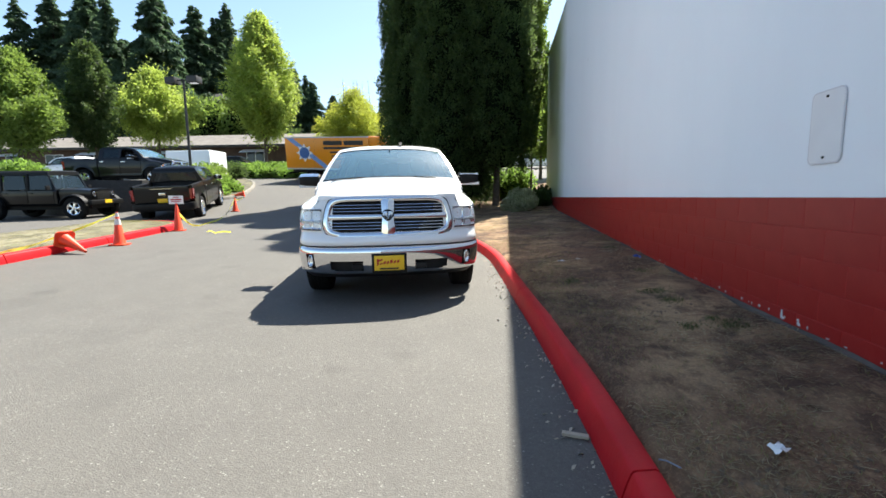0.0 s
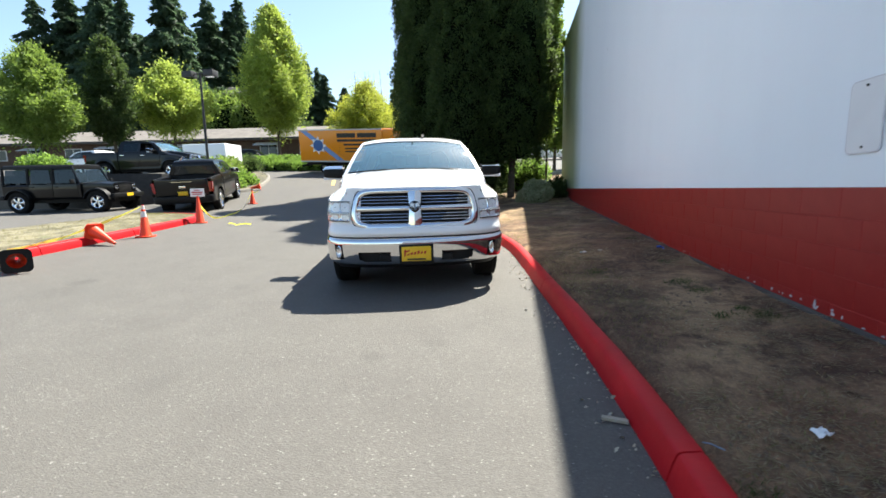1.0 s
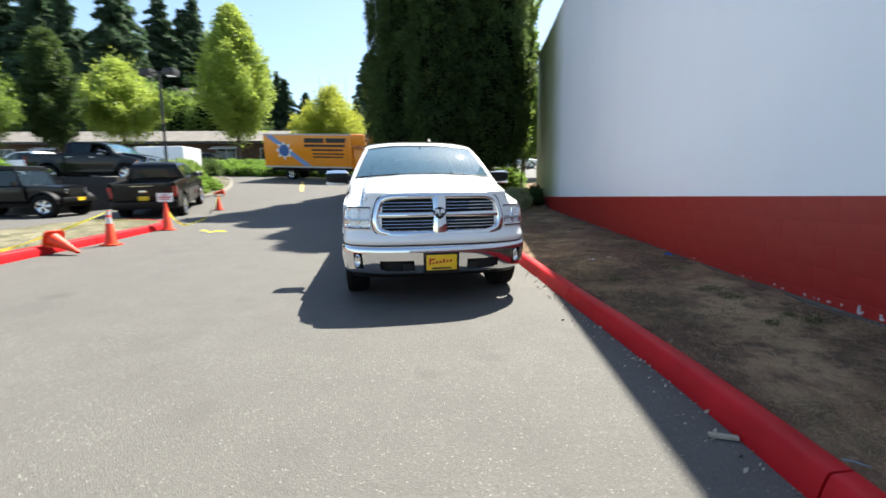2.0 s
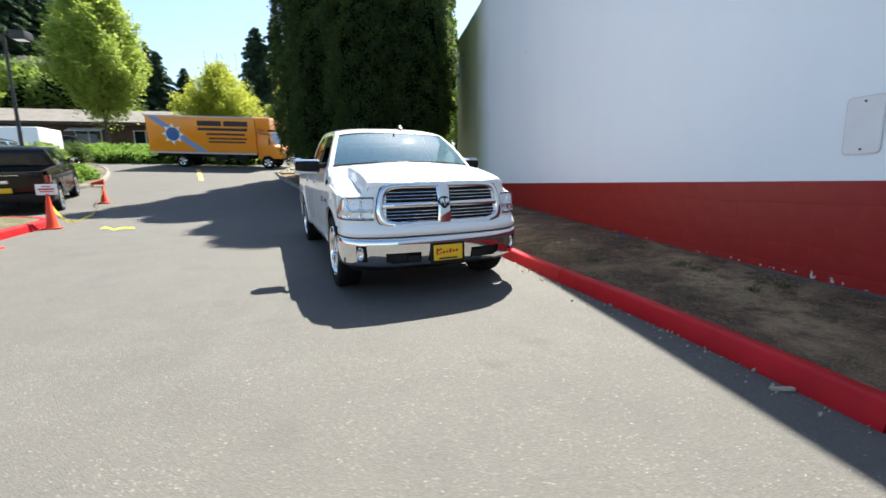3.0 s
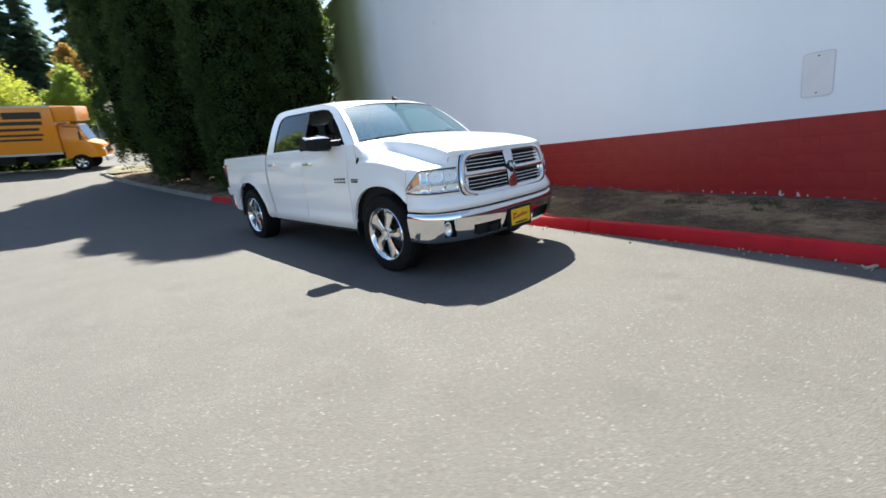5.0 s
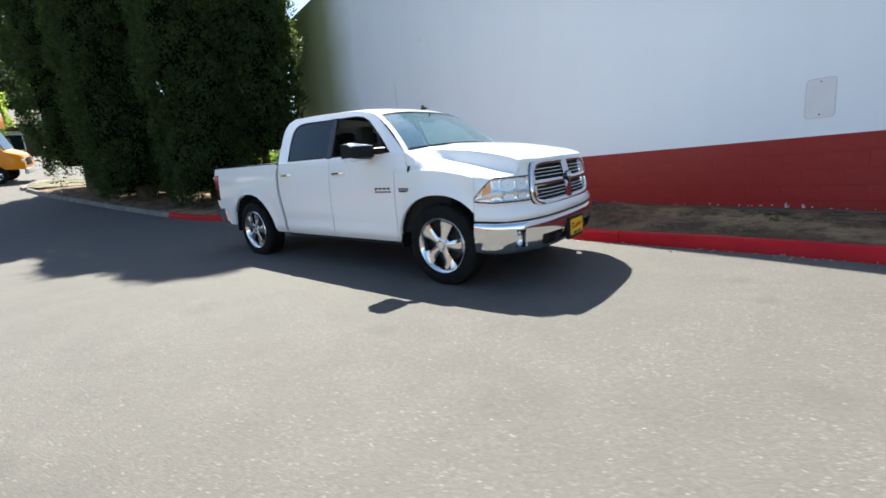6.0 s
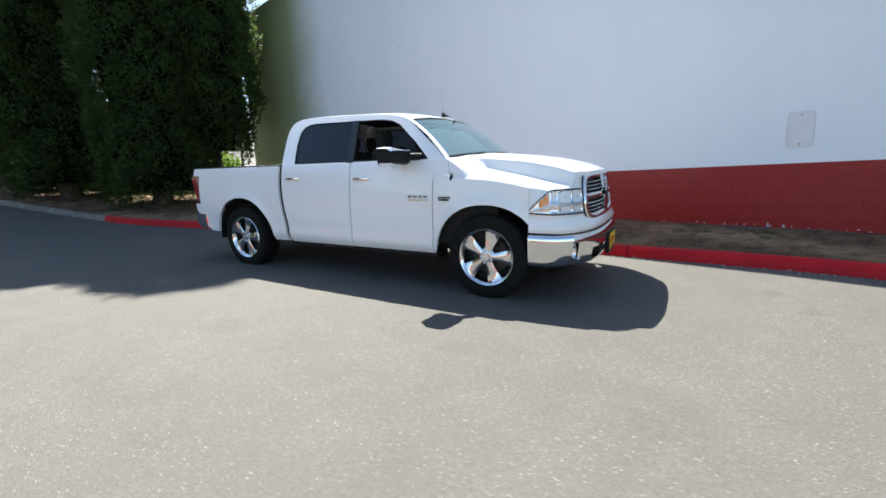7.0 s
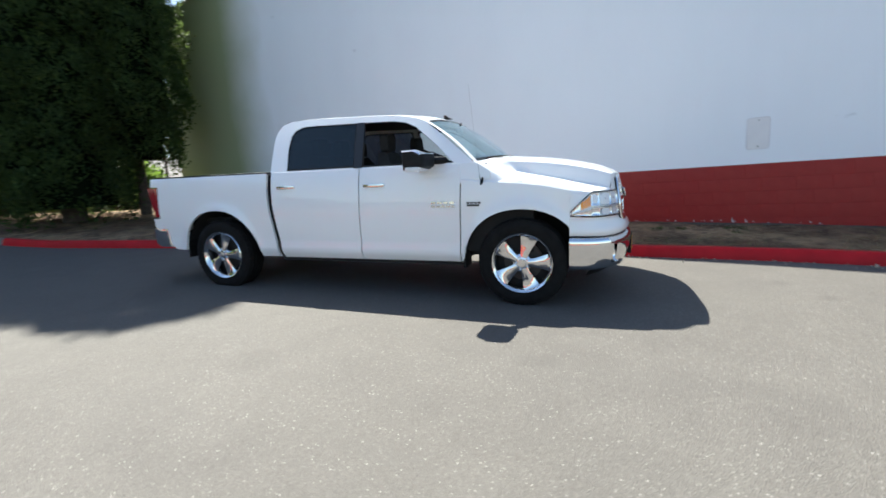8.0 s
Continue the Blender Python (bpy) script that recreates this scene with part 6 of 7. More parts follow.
def cone(m, label, h=0.71, sign_card=False, band=True, black_base=False):
    t = thing("traffic_cone", m, label, "cone", group="cones along the kerb")
    bm = bmesh.new()
    # square foot with the cone's round hollow through it
    rim = []
    for k in range(32):
        a = 2 * math.pi * k / 32
        c, s = math.cos(a), math.sin(a)
        q = min(0.165 / max(abs(c), abs(s)), 0.205)
        rim.append((c * q, s * q, c * 0.102, s * 0.102))
    rings = [[bm.verts.new((x, y, z)) for x, y in pts] for pts, z in (([p[:2] for p in rim], 0.0), ([p[:2] for p in rim], 0.026), ([p[2:] for p in rim], 0.03), ([p[2:] for p in rim], 0.0))]
    rings.append(rings[0])
    ring_faces(bm, rings, True, False)
    part("base", bm, TRIM if black_base else CONE_ORANGE, t)
    bm = bmesh.new()
    r0, r1 = 0.112, 0.026
    lathe(bm, [(r0 + 0.012, 0.026), (r0, 0.045), (r1, h - 0.008), (r1 * 0.8, h), (r1 * 0.7, h - 0.01), (r0 - 0.012, 0.03)], 28, 'z', caps=False)
    body = part("body", bm, CONE_ORANGE, t)
    if band:
        for z0, z1 in ((0.62, 0.80), (0.86, 0.98)) if not sign_card else ():
            bm = bmesh.new()
            rad = lambda z: r0 + (r1 - r0) * (z * h - 0.045) / (h - 0.053) + 0.002
            lathe(bm, [(rad(z0), z0 * h), (rad(z1), z1 * h)], 28, 'z', caps=False)
            part("band", bm, CONE_BAND, body)
    if sign_card:
        bm = bmesh.new()
        box(bm, -0.18, 0.18, -0.008, 0.008, h - 0.02, h + 0.21, 0.004)
        card = part("card", bm, WHITE_PLAIN, t, "white paper card on the cone's tip")
        for v0, v1, w in ((0.15, 0.172, 0.07), (0.085, 0.12, 0.135), (0.04, 0.062, 0.12)):
            bm = bmesh.new()
            box(bm, -w, w, -0.011, -0.009, h + v0, h + v1)
            part("print_bar", bm, PRINT_RED, card)
    return t


def at(x, y, lift=0.0, *turns):
    return pose(x, y, ground_z(x, y) + lift, *turns)


cone(at(-8.62, 10.85, 0.0, 0, 0, 20), "orange traffic cone carrying a white card", 0.76, True, True)
cone(at(-7.95, 8.25, 0.0, 0, 0, 10), "orange traffic cone with pale bands, standing by the kerb")
cone(at(-10.75, 16.9, 0.0, 0, 0, 0), "plain orange traffic cone standing on the drive", 0.58, False, False)
cone(at(-8.15, 7.24, 0.26, 0, 110, -14), "orange traffic cone lying over the kerb", 0.66, False, False)
cone(at(-6.78, 4.82, 0.19, 0, -92, -37), "orange cone tipped over against the kerb, its black base upright", 0.55, False, False, True)
cone(at(-13.0, 21.3, 0.2, 0, -100, 25), "orange traffic cone lying on its side", 0.60, False, False)


def ribbon(name, pts, width, mat, label, category, sag=0.0):
    bm = bmesh.new()
    rows = []
    for (xa, ya, za), (xb, yb, zb) in zip(pts, pts[1:]):
        for k in range(8):
            u = k / 8
            x, y = xa + (xb - xa) * u, ya + (yb - ya) * u
            z = max(za + (zb - za) * u - sag * 4 * u * (1 - u), ground_z(x, y) + 0.006)
            tw = 1.2 + 0.4 * math.sin(u * 5 + xa)
            d = Vector((math.cos(tw), 0, math.sin(tw))) * width / 2
            rows.append([(x - d.x, y, z - d.z + width / 2), (x + d.x, y, z + d.z + width / 2)])
    sheet(bm, rows)
    return tagged(part(name, bm, mat, sharp=60), label, category)


gz = ground_z
ribbon("barrier_tape", [(-7.95, 8.25, gz(-7.95, 8.25) + 0.66), (-8.45, 7.1, gz(-8.45, 7.1) + 0.2), (-8.2, 6.3, gz(-8.2, 6.3) + 0.16), (-8.0, 5.6, gz(-8.0, 5.6) + 0.15), (-7.7, 5.3, gz(-7.7, 5.3) + 0.05), (-7.0, 4.8, gz(-7.0, 4.8) + 0.02)], 0.05, TAPE, "yellow barrier tape strung from a cone along the kerb", "tape", 0.02)
ribbon("barrier_tape", [(-8.62, 10.85, gz(-8.62, 10.85) + 0.55), (-8.7, 11.7, gz(-8.7, 11.7) + 0.03), (-9.4, 13.8, gz(-9.4, 13.8) + 0.02), (-10.75, 16.9, gz(-10.75, 16.9) + 0.5), (-12.9, 21.1, gz(-12.9, 21.1) + 0.1)], 0.055, TAPE, "slack yellow barrier tape between cones", "tape", 0.12)
ribbon("barrier_tape", [(-7.45, 10.4, gz(-7.4, 10.4) + 0.03), (-7.15, 10.3, gz(-7.1, 10.3) + 0.01), (-6.75, 10.45, gz(-6.7, 10.4) + 0.01)], 0.04, TAPE, "loose end of yellow tape lying on the asphalt", "tape", -0.03)

# -- litter on the verge and road --


def scrap(name, x, y, z, size, mat, label, category, seed, turn=0):
    rnd = random.Random(seed)
    bm = bmesh.new()
    n = 5
    rows = []
    c, s = math.cos(radians(turn)), math.sin(radians(turn))
    for i in range(n):
        row = []
        for j in range(n):
            u, v = (i / (n - 1) - 0.5) * size[0] * (1 + rnd.uniform(-0.15, 0.15)), (j / (n - 1) - 0.5) * size[1] * (1 + rnd.uniform(-0.15, 0.15))
            row.append((x + u * c - v * s, y + u * s + v * c, z + size[2] * rnd.uniform(0.1, 1.0)))
        rows.append(row)
    sheet(bm, rows)
    return tagged(part(name, bm, mat, sharp=20), label, category)


STICK = mottled("pale weathered wood", (0.30, 0.26, 0.2), (0.46, 0.42, 0.34), 12, 0.9)
BLUE_LITTER = material("blue plastic", (0.05, 0.12, 0.5), 0.4)
bm = bmesh.new()
box(bm, -0.065, 0.065, -0.014, 0.014, 0.0, 0.018, 0.003)
stick = tagged(part("wood_stick", bm, STICK), "short pale flat stick lying in the gutter", "stick")
stick.matrix_world = pose(0.455, 2.05, gz(0.45, 2.05) + 0.004, 0, 0, -14)
scrap("paper_scrap", 1.20, 1.75, verge_z(1.20, 1.75) + 0.004, (0.065, 0.05, 0.035), WHITE_PLAIN, "crumpled white paper on the soil", "litter", 3, 20)
scrap("plastic_scrap", 2.0, 5.95, verge_z(2.0, 5.95) + 0.004, (0.09, 0.08, 0.06), BLUE_LITTER, "crumpled blue plastic wrapper by the wall", "litter", 4)
scrap("paper_scrap", 1.02, 6.1, verge_z(1.02, 6.1) + 0.004, (0.09, 0.06, 0.03), WHITE_PLAIN, "small white paper scrap on the soil", "litter", 5, 40)
scrap("paper_scrap", 1.25, 6.1, verge_z(1.25, 6.1) + 0.004, (0.10, 0.06, 0.03), STICK, "small pale paper scrap on the soil", "litter", 6, 70)
bm = bmesh.new()
tube(bm, [(0, 0, 0), (0.03, 0.006, 0.004), (0.085, 0.0, 0.002)], 0.003, 6)
straw = tagged(part("straw", bm, material("faded straw plastic", (0.20, 0.26, 0.34), 0.4)), "faded blue plastic drinking straw on the soil", "litter")
straw.matrix_world = pose(0.73, 1.73, verge_z(0.75, 1.71) + 0.006, 0, 0, -40)

# -- lamp post --
lamp_post = thing("lamp_post", pose(-15.4, 20.6, UPZ(-15.4, 20.6) - 0.1), "dark steel car-park lamp post with two box heads", "lamp post")
bm = bmesh.new()
tube(bm, [(0, 0, 0), (0, 0, 5.35)], [0.075, 0.055], 10)
part("pole", bm, METAL_DARK, lamp_post)
bm = bmesh.new()
tube(bm, [(-0.55, 0, 5.32), (0.55, 0, 5.32)], 0.035, 8)
part("arm", bm, METAL_DARK, lamp_post)
for s in (1, -1):
    bm = bmesh.new()
    box(bm, *sorted((s * 0.32, s * 0.86)), -0.24, 0.24, 5.14, 5.46, 0.03)
    head = part("lamp_head", bm, METAL_DARK, lamp_post)
    bm = bmesh.new()
    box(bm, *sorted((s * 0.38, s * 0.80)), -0.17, 0.17, 5.128, 5.142)
    part("diffuser", bm, GLASS_DARK, head)

# -- low building on the rise --
block = thing("low_building", pose(-24, 56, 5.7, 0, 0, 5), "long low brown building with grey shingle roof and pale awnings", "building")
bm = bmesh.new()
box(bm, -50, 34, 0, 10, -1.5, 3.0)
part("wall", bm, FASCIA, block)
bm = bmesh.new()
slab(bm, [(-1.2, 2.75), (-1.2, 2.95), (4.0, 5.0), (9.2, 2.95), (9.2, 2.75)], -51, 35, lambda u, v, w: (w, u, v))
part("roof", bm, ROOF_GREY, block)
bm = bmesh.new()
box(bm, -51, 35, -1.23, -1.2, 2.72, 2.97)
part("gutter", bm, METAL_DARK, block)
for k in range(15):
    x = -47 + 5.6 * k
    bm = bmesh.new()
    box(bm, x - 1.25, x + 1.25, -0.06, 0.0, 0.7, 2.2)
    wd = part("window", bm, WHITE_PLAIN, block, "white-framed window")
    for q in (-0.6, 0.6):
        bm = bmesh.new()
        box(bm, x + q - 0.55, x + q + 0.55, -0.075, -0.055, 0.78, 2.12)
        part("pane", bm, GLASS_DARK, wd)
    if k % 2:
        bm = bmesh.new()
        sheet(bm, [[(x - 1.7, -1.3, 1.95), (x + 1.7, -1.3, 1.95)], [(x - 1.7, -0.02, 2.45), (x + 1.7, -0.02, 2.45)]])
        part("awning", bm, WHITE_PLAIN, block, "pale awning")
bm = bmesh.new()
box(bm, 2.5, 6.0, 3.2, 5.2, 3.6, 5.0, 0.05)
part("roof_unit", bm, FASCIA, block)

# -- house on the wooded rise --
hut = thing("hillside_house", pose(-46, 76, 17.0, 0, 0, 10), "small dark house high among the firs", "house")
bm = bmesh.new()
box(bm, -4, 4, -2, 4, -4, 2.2)
part("wall", bm, FASCIA, hut)
bm = bmesh.new()
slab(bm, [(-3, 2.0), (1, 4.0), (5, 2.0), (5, 1.8), (-3, 1.8)], -4.6, 4.6, lambda u, v, w: (w, u, v))
part("roof", bm, METAL_DARK, hut)

# ---- plants ----


def leaves(rng, pos, aim, size, droop=0.0, wide=0.55, needle=False):
    """Many small folded leaves: positions, rough facing, sizes. Returns verts and quads."""
    n = len(pos)
    aim = aim / np.maximum(1e-6, np.linalg.norm(aim, axis=1, keepdims=True))
    rnd = rng.normal(size=(n, 3))
    u = aim + 0.75 * rnd / np.linalg.norm(rnd, axis=1, keepdims=True)
    u[:, 2] -= droop
    u /= np.linalg.norm(u, axis=1, keepdims=True)
    v = np.cross(u, rng.normal(size=(n, 3)))
    v /= np.maximum(1e-6, np.linalg.norm(v, axis=1, keepdims=True))
    w = np.cross(u, v)
    s = (size * rng.uniform(0.6, 1.35, n))[:, None]
    if needle:
        verts = np.stack([pos - v * s * wide * 0.5, pos + v * s * wide * 0.5, pos + u * s + w * s * 0.1], 1).reshape(-1, 3)
        return verts, np.arange(3 * n).reshape(-1, 3)
    a = pos
    b = pos + u * s * 0.5 + v * s * wide * 0.5 + w * s * 0.12
    c = pos + u * s
    d = pos + u * s * 0.5 - v * s * wide * 0.5 + w * s * 0.12
    verts = np.stack([a, b, c, d], 1).reshape(-1, 3)
    return verts, np.arange(4 * n).reshape(-1, 4)


def lump(rng, n, pts, radii):
    """Points on the skins of many overlapping clumps, with outward directions."""
    pick = rng.integers(0, len(pts), n)
    d = rng.normal(size=(n, 3))
    d /= np.linalg.norm(d, axis=1, keepdims=True)
    r = radii[pick][:, None] * rng.uniform(0.5, 1.18, (n, 1))
    return pts[pick] + d * r, d, pick


def trunk_mesh(h, r, limbs, seed):
    rnd = random.Random(seed)
    bm = bmesh.new()
    pts = [(0.03 * h * 0.2 * math.sin(k * 1.3 + seed), 0.03 * h * 0.2 * math.cos(k * 1.7 + seed), h * k / 6) for k in range(7)]
    pts[0] = (0, 0, -0.3)
    tube(bm, pts, [r * (1.25 if k == 0 else 1 - 0.13 * k) for k in range(7)], 9)
    for end, start in limbs:
        a = Vector((0, 0, start))
        b = Vector(end)
        mid = a.lerp(b, 0.5) + Vector((rnd.uniform(-0.1, 0.1), rnd.uniform(-0.1, 0.1), 0.12 * (b - a).length))
        tube(bm, [a, mid, b], [r * 0.38, r * 0.24, r * 0.08], 6)
    return bm


def broadleaf(name, label, h, wide, clear, n, leaf, mat, seed, oval=0.6, branches=90, twigs=0, stout=1.0):
    """A leafy tree: trunk, rising limbs and feathered sprays of leaves with gaps. Built at the origin."""
    rng = np.random.default_rng(seed)
    t = thing(name, Matrix(), label, "tree")
    ch = h - clear
    k = np.arange(branches)
    f = (k + 0.5) / branches
    ang = k * 2.399963 + rng.uniform(-0.5, 0.5, branches)
    prof = np.sin(np.pi * np.clip(f, 0.02, 0.985) ** oval) ** 0.75
    rad = wide * 0.5 * prof * rng.uniform(0.62, 1.02, branches)
    end = np.stack([rad * np.cos(ang), rad * np.sin(ang), clear + ch * (0.04 + 0.96 * f) + rng.normal(size=branches) * 0.02 * ch], 1)
    z0 = np.maximum(clear * 0.92, end[:, 2] - (0.55 + 1.0 * f) * rad - 0.12 * ch)
    limbs = [((*(end[i] * (0.8, 0.8, 0.98)),), float(z0[i])) for i in range(0, branches, max(1, branches // 16))]
    bm = trunk_mesh(h * 0.82, (0.009 * h + 0.05) * stout, limbs, seed)
    rnd = random.Random(seed)
    for i in range(twigs):
        a = Vector((rnd.gauss(0, 0.10 * wide), rnd.gauss(0, 0.10 * wide), h * 0.86))
        tube(bm, [a, a + Vector((rnd.gauss(0, 0.15), rnd.gauss(0, 0.15), rnd.uniform(0.12, 0.30) * h))], [0.035, 0.012], 5)
    part("trunk", bm, BARK, t, sharp=60)
    pick = rng.integers(0, branches, n)
    s = rng.uniform(0.12, 1.0, n) ** 0.75
    base = np.stack([np.zeros(branches), np.zeros(branches), z0], 1)[pick]
    p = base + (end[pick] - base) * s[:, None]
    p[:, 2] += 0.10 * rad[pick] * np.sin(np.pi * s)
    spread_r = 0.085 * wide * (1.25 - s) * rng.uniform(0.5, 1.2, branches)[pick]
    off = rng.normal(size=(n, 3)) * spread_r[:, None]
    p += off
    aim = (end[pick] - base) / np.maximum(0.1, np.linalg.norm(end[pick] - base, axis=1, keepdims=True)) + 1.2 * off / np.maximum(0.05, spread_r[:, None])
    v, q = leaves(rng, p, aim, leaf, 0.2)
    raw("crown", v, q, mat, t)
    return t


def fir(name, label, h, wide, n, leaf, mat, seed, bare=0.08, ragged=0.35):
    """A tall conifer: whorl over whorl of drooping boughs, ragged at the rim."""
    rng = np.random.default_rng(seed)
    t = thing(name, Matrix(), label, "tree")
    part("trunk", trunk_mesh(h * 0.97, 0.009 * h + 0.06, [], seed), BARK, t, sharp=60)
    boughs = int(h * 9)
    fb = bare + (1 - bare) * ((np.arange(boughs) + rng.uniform(-2.5, 2.5, boughs)).clip(0) / boughs)
    ang = np.arange(boughs) * 2.399963 + rng.uniform(-0.6, 0.6, boughs)
    wob = 0.10 * np.sin(3 * ang + 11 * fb + seed) + 0.08 * np.sin(2 * ang - 23 * fb)
    ln = wide * 0.5 * (1.02 - fb).clip(0.02) ** 0.72 * (0.82 + wob + ragged * rng.uniform(-1.0, 0.75, boughs)) * (0.6 + 0.4 * np.minimum(1, (fb - bare) * 5))
    ln = np.maximum(ln, 0.15)
    w = ln / ln.sum()
    pick = rng.choice(boughs, n, p=w)
    s = rng.uniform(0.03, 1, n) ** 0.7
    a, L = ang[pick], ln[pick]
    side = rng.normal(size=n) * 0.15 * L * np.sin(np.pi * np.clip(0.15 + 0.8 * s, 0, 1))
    x = np.cos(a) * s * L - np.sin(a) * side
    y = np.sin(a) * s * L + np.cos(a) * side
    z = h * fb[pick] + 0.10 * s * L - 0.42 * s * s * L + rng.normal(size=n) * (0.05 + 0.02 * L) - 0.35 * np.abs(side)
    aim = np.stack([np.cos(a), np.sin(a), -0.55 * np.ones(n)], 1)
    v, q = leaves(rng, np.stack([x, y, z], 1), aim, leaf, 0.15, 0.62, True)
    raw("crown", v, q, mat, t)
    return t


def cypress(name, label, h, wide, n, leaf, mat, seed, clear=0.5, girth=0.26, skirt=0.8):
    """A dense columnar evergreen: flame-shaped clumps of fine sprays, overlapping like scales, over a near-black core
    that stands for the shade inside.
    """
    rng = np.random.default_rng(seed)
    t = thing(name, Matrix(), label, "tree")

    def radius(f, a):
        base = np.clip(np.minimum(1.0, skirt + 2.4 * f) * np.minimum(1.0, (1.012 - f) * h / 3.0) ** 0.85, 0.03, 1)
        wob = 0.07 * np.sin(3 * a + 9 * f + seed) + 0.05 * np.sin(5 * a - 17 * f + seed * 2) + 0.05 * np.sin(2 * a + 31 * f) + 0.03 * np.sin(7 * a + 47 * f)
        return wide * 0.5 * base * (0.90 + wob)
    part("trunk", trunk_mesh(h * 0.7, girth, [((0.7 * math.cos(k * 2.4), 0.7 * math.sin(k * 2.4), clear + 0.9 + 0.3 * k), clear + 0.2 + 0.2 * k) for k in range(7)], seed), BARK, t, sharp=60)
    # solid near-black core in place of the shade inside the crown
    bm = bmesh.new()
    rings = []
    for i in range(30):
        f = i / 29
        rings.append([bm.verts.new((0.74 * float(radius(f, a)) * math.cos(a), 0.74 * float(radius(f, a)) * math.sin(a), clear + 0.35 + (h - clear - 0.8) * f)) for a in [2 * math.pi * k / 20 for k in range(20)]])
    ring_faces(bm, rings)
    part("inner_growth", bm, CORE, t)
    nc = int((h - clear) * wide * 11)
    cf = np.clip((np.arange(nc) + 0.5) / nc * 0.985 + rng.normal(size=nc) * 0.006, 0.0, 0.985)
    ca = np.arange(nc) * 2.399963 + rng.normal(size=nc) * 0.12
    cr = radius(cf, ca) * rng.uniform(0.80, 0.97, nc)
    size = rng.uniform(0.24, 0.42, nc) * np.clip(cr / 0.7, 0.35, 1.0)
    centre = np.stack([cr * np.cos(ca), cr * np.sin(ca), clear + 0.2 + (h - clear - 0.4) * cf], 1)
    out = np.stack([np.cos(ca), np.sin(ca), 0.25 * np.ones(nc)], 1)
    pick = rng.integers(0, nc, n)
    d = rng.normal(size=(n, 3)) + 1.1 * out[pick] + np.array([0, 0, 0.35])
    d /= np.linalg.norm(d, axis=1, keepdims=True)
    reach = rng.uniform(0.55, 1.08, (n, 1)) * size[pick][:, None]
    p = centre[pick] + d * reach * np.array([1.0, 1.0, 1.45])
    # a few sprays stand clear of the clumps and break the outline
    loose = rng.random(n) < 0.05
    p[loose] += out[pick][loose] * rng.uniform(0.05, 0.22, (int(loose.sum()), 1))
    # tips of the lowest clumps hang
    low = np.clip((clear + 0.9 - p[:, 2]) / 0.9, 0, 1)
    p[:, 2] -= 0.25 * low * rng.random(n)
    aim = 0.8 * d + np.array([0, 0, 0.55])
    v, q = leaves(rng, p, aim, leaf, 0.0, 0.42)
    raw("crown", v, q, mat, t)
    return t


def shrub(name, label, pts, radii, n, leaf, mat, seed, category="shrub"):
    rng = np.random.default_rng(seed)
    pts, radii = np.asarray(pts, float), np.asarray(radii, float)
    base = pts[:, :2].mean(0)
    z0 = float(pts[:, 2].min() - radii[pts[:, 2].argmin()])
    t = thing(name, Matrix.Translation((base[0], base[1], z0)), label, category)
    loc = pts - np.array([base[0], base[1], z0])
    # near-black balls stand in for the shade among the leaves
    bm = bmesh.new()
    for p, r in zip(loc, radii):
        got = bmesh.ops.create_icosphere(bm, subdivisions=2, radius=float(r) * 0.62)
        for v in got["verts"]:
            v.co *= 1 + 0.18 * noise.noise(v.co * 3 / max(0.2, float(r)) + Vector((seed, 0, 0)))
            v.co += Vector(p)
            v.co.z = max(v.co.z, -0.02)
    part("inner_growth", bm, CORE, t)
    p, d, _ = lump(rng, n, loc, radii)
    keep = p[:, 2] > 0.0
    v, q = leaves(rng, p[keep], d[keep] + np.array([0, 0, 0.35]), leaf, 0.0, 0.6)
    raw("foliage", v, q, mat, t)
    return t


def stand(ob, x, y, z, turn=0, scale=1.0):
    ob.matrix_world = pose(x, y, z, 0, 0, turn) @ Matrix.Scale(scale, 4)
    return ob


gzz = lambda x, y: verge_z(x, y)
# the evergreens on the island
for tx, ty, th, tw, tn, ts, tc, tg, skirt, turn, words in ((0.20, 17.5, 14.2, 3.0, 72000, 1, 1.2, 0.13, 0.7, 20, "dense dark green cypress by the end of the wall"), (-1.4, 17.6, 11.9, 3.1, 72000, 4, 0.0, 0.24, 0.92, 75, "dense dark green cypress crowding its neighbour"),
                                                           (-3.15, 20.4, 12.6, 3.2, 74000, 2, 0.1, 0.26, 0.85, 130, "tall narrow dark cypress on the island"), (-4.42, 24.2, 16.2, 3.25, 100000, 3, 0.6, 0.28, 0.8, 250, "tall dark cypress at the far end of the island")):
    stand(cypress("cypress_tree", words, th, tw, tn, 0.115, CYPRESS, ts, tc, tg, skirt), tx, ty, gzz(tx, ty), turn)
stand(broadleaf("small_tree", "slim leafy tree crowding the cypress beside the wall", 11.0, 1.7, 2.3, 30000, 0.12, LEAF, 20, 1.2, 80, 0, 0.3), 1.75, 19.2, gzz(1.75, 19.2), 0)

# leafy trees up the slope
stand(broadleaf("street_tree", "tall oval tree with bright yellow-green leaves", 17.9, 8.9, 5.2, 60000, 0.25, LIME, 11, 0.62, 120), -25.4, 46.4, 3.6, 0)
stand(broadleaf("street_tree", "spreading tree with yellow-green leaves over the car park", 9.6, 9.2, 4.1, 38000, 0.24, LIME, 12, 0.55, 90), -32.6, 39.3, 4.0, 40)
stand(broadleaf("street_tree", "narrow dark green upright tree", 11.9, 4.7, 3.6, 34000, 0.20, DARK_LEAF, 13, 0.72, 100), -33.3, 33.2, 2.6, 0)
stand(broadleaf("street_tree", "full mid-green leafy tree beside the car park", 9.7, 7.0, 3.4, 42000, 0.21, LEAF, 14, 0.6, 100), -35.0, 28.6, 2.5, 0)
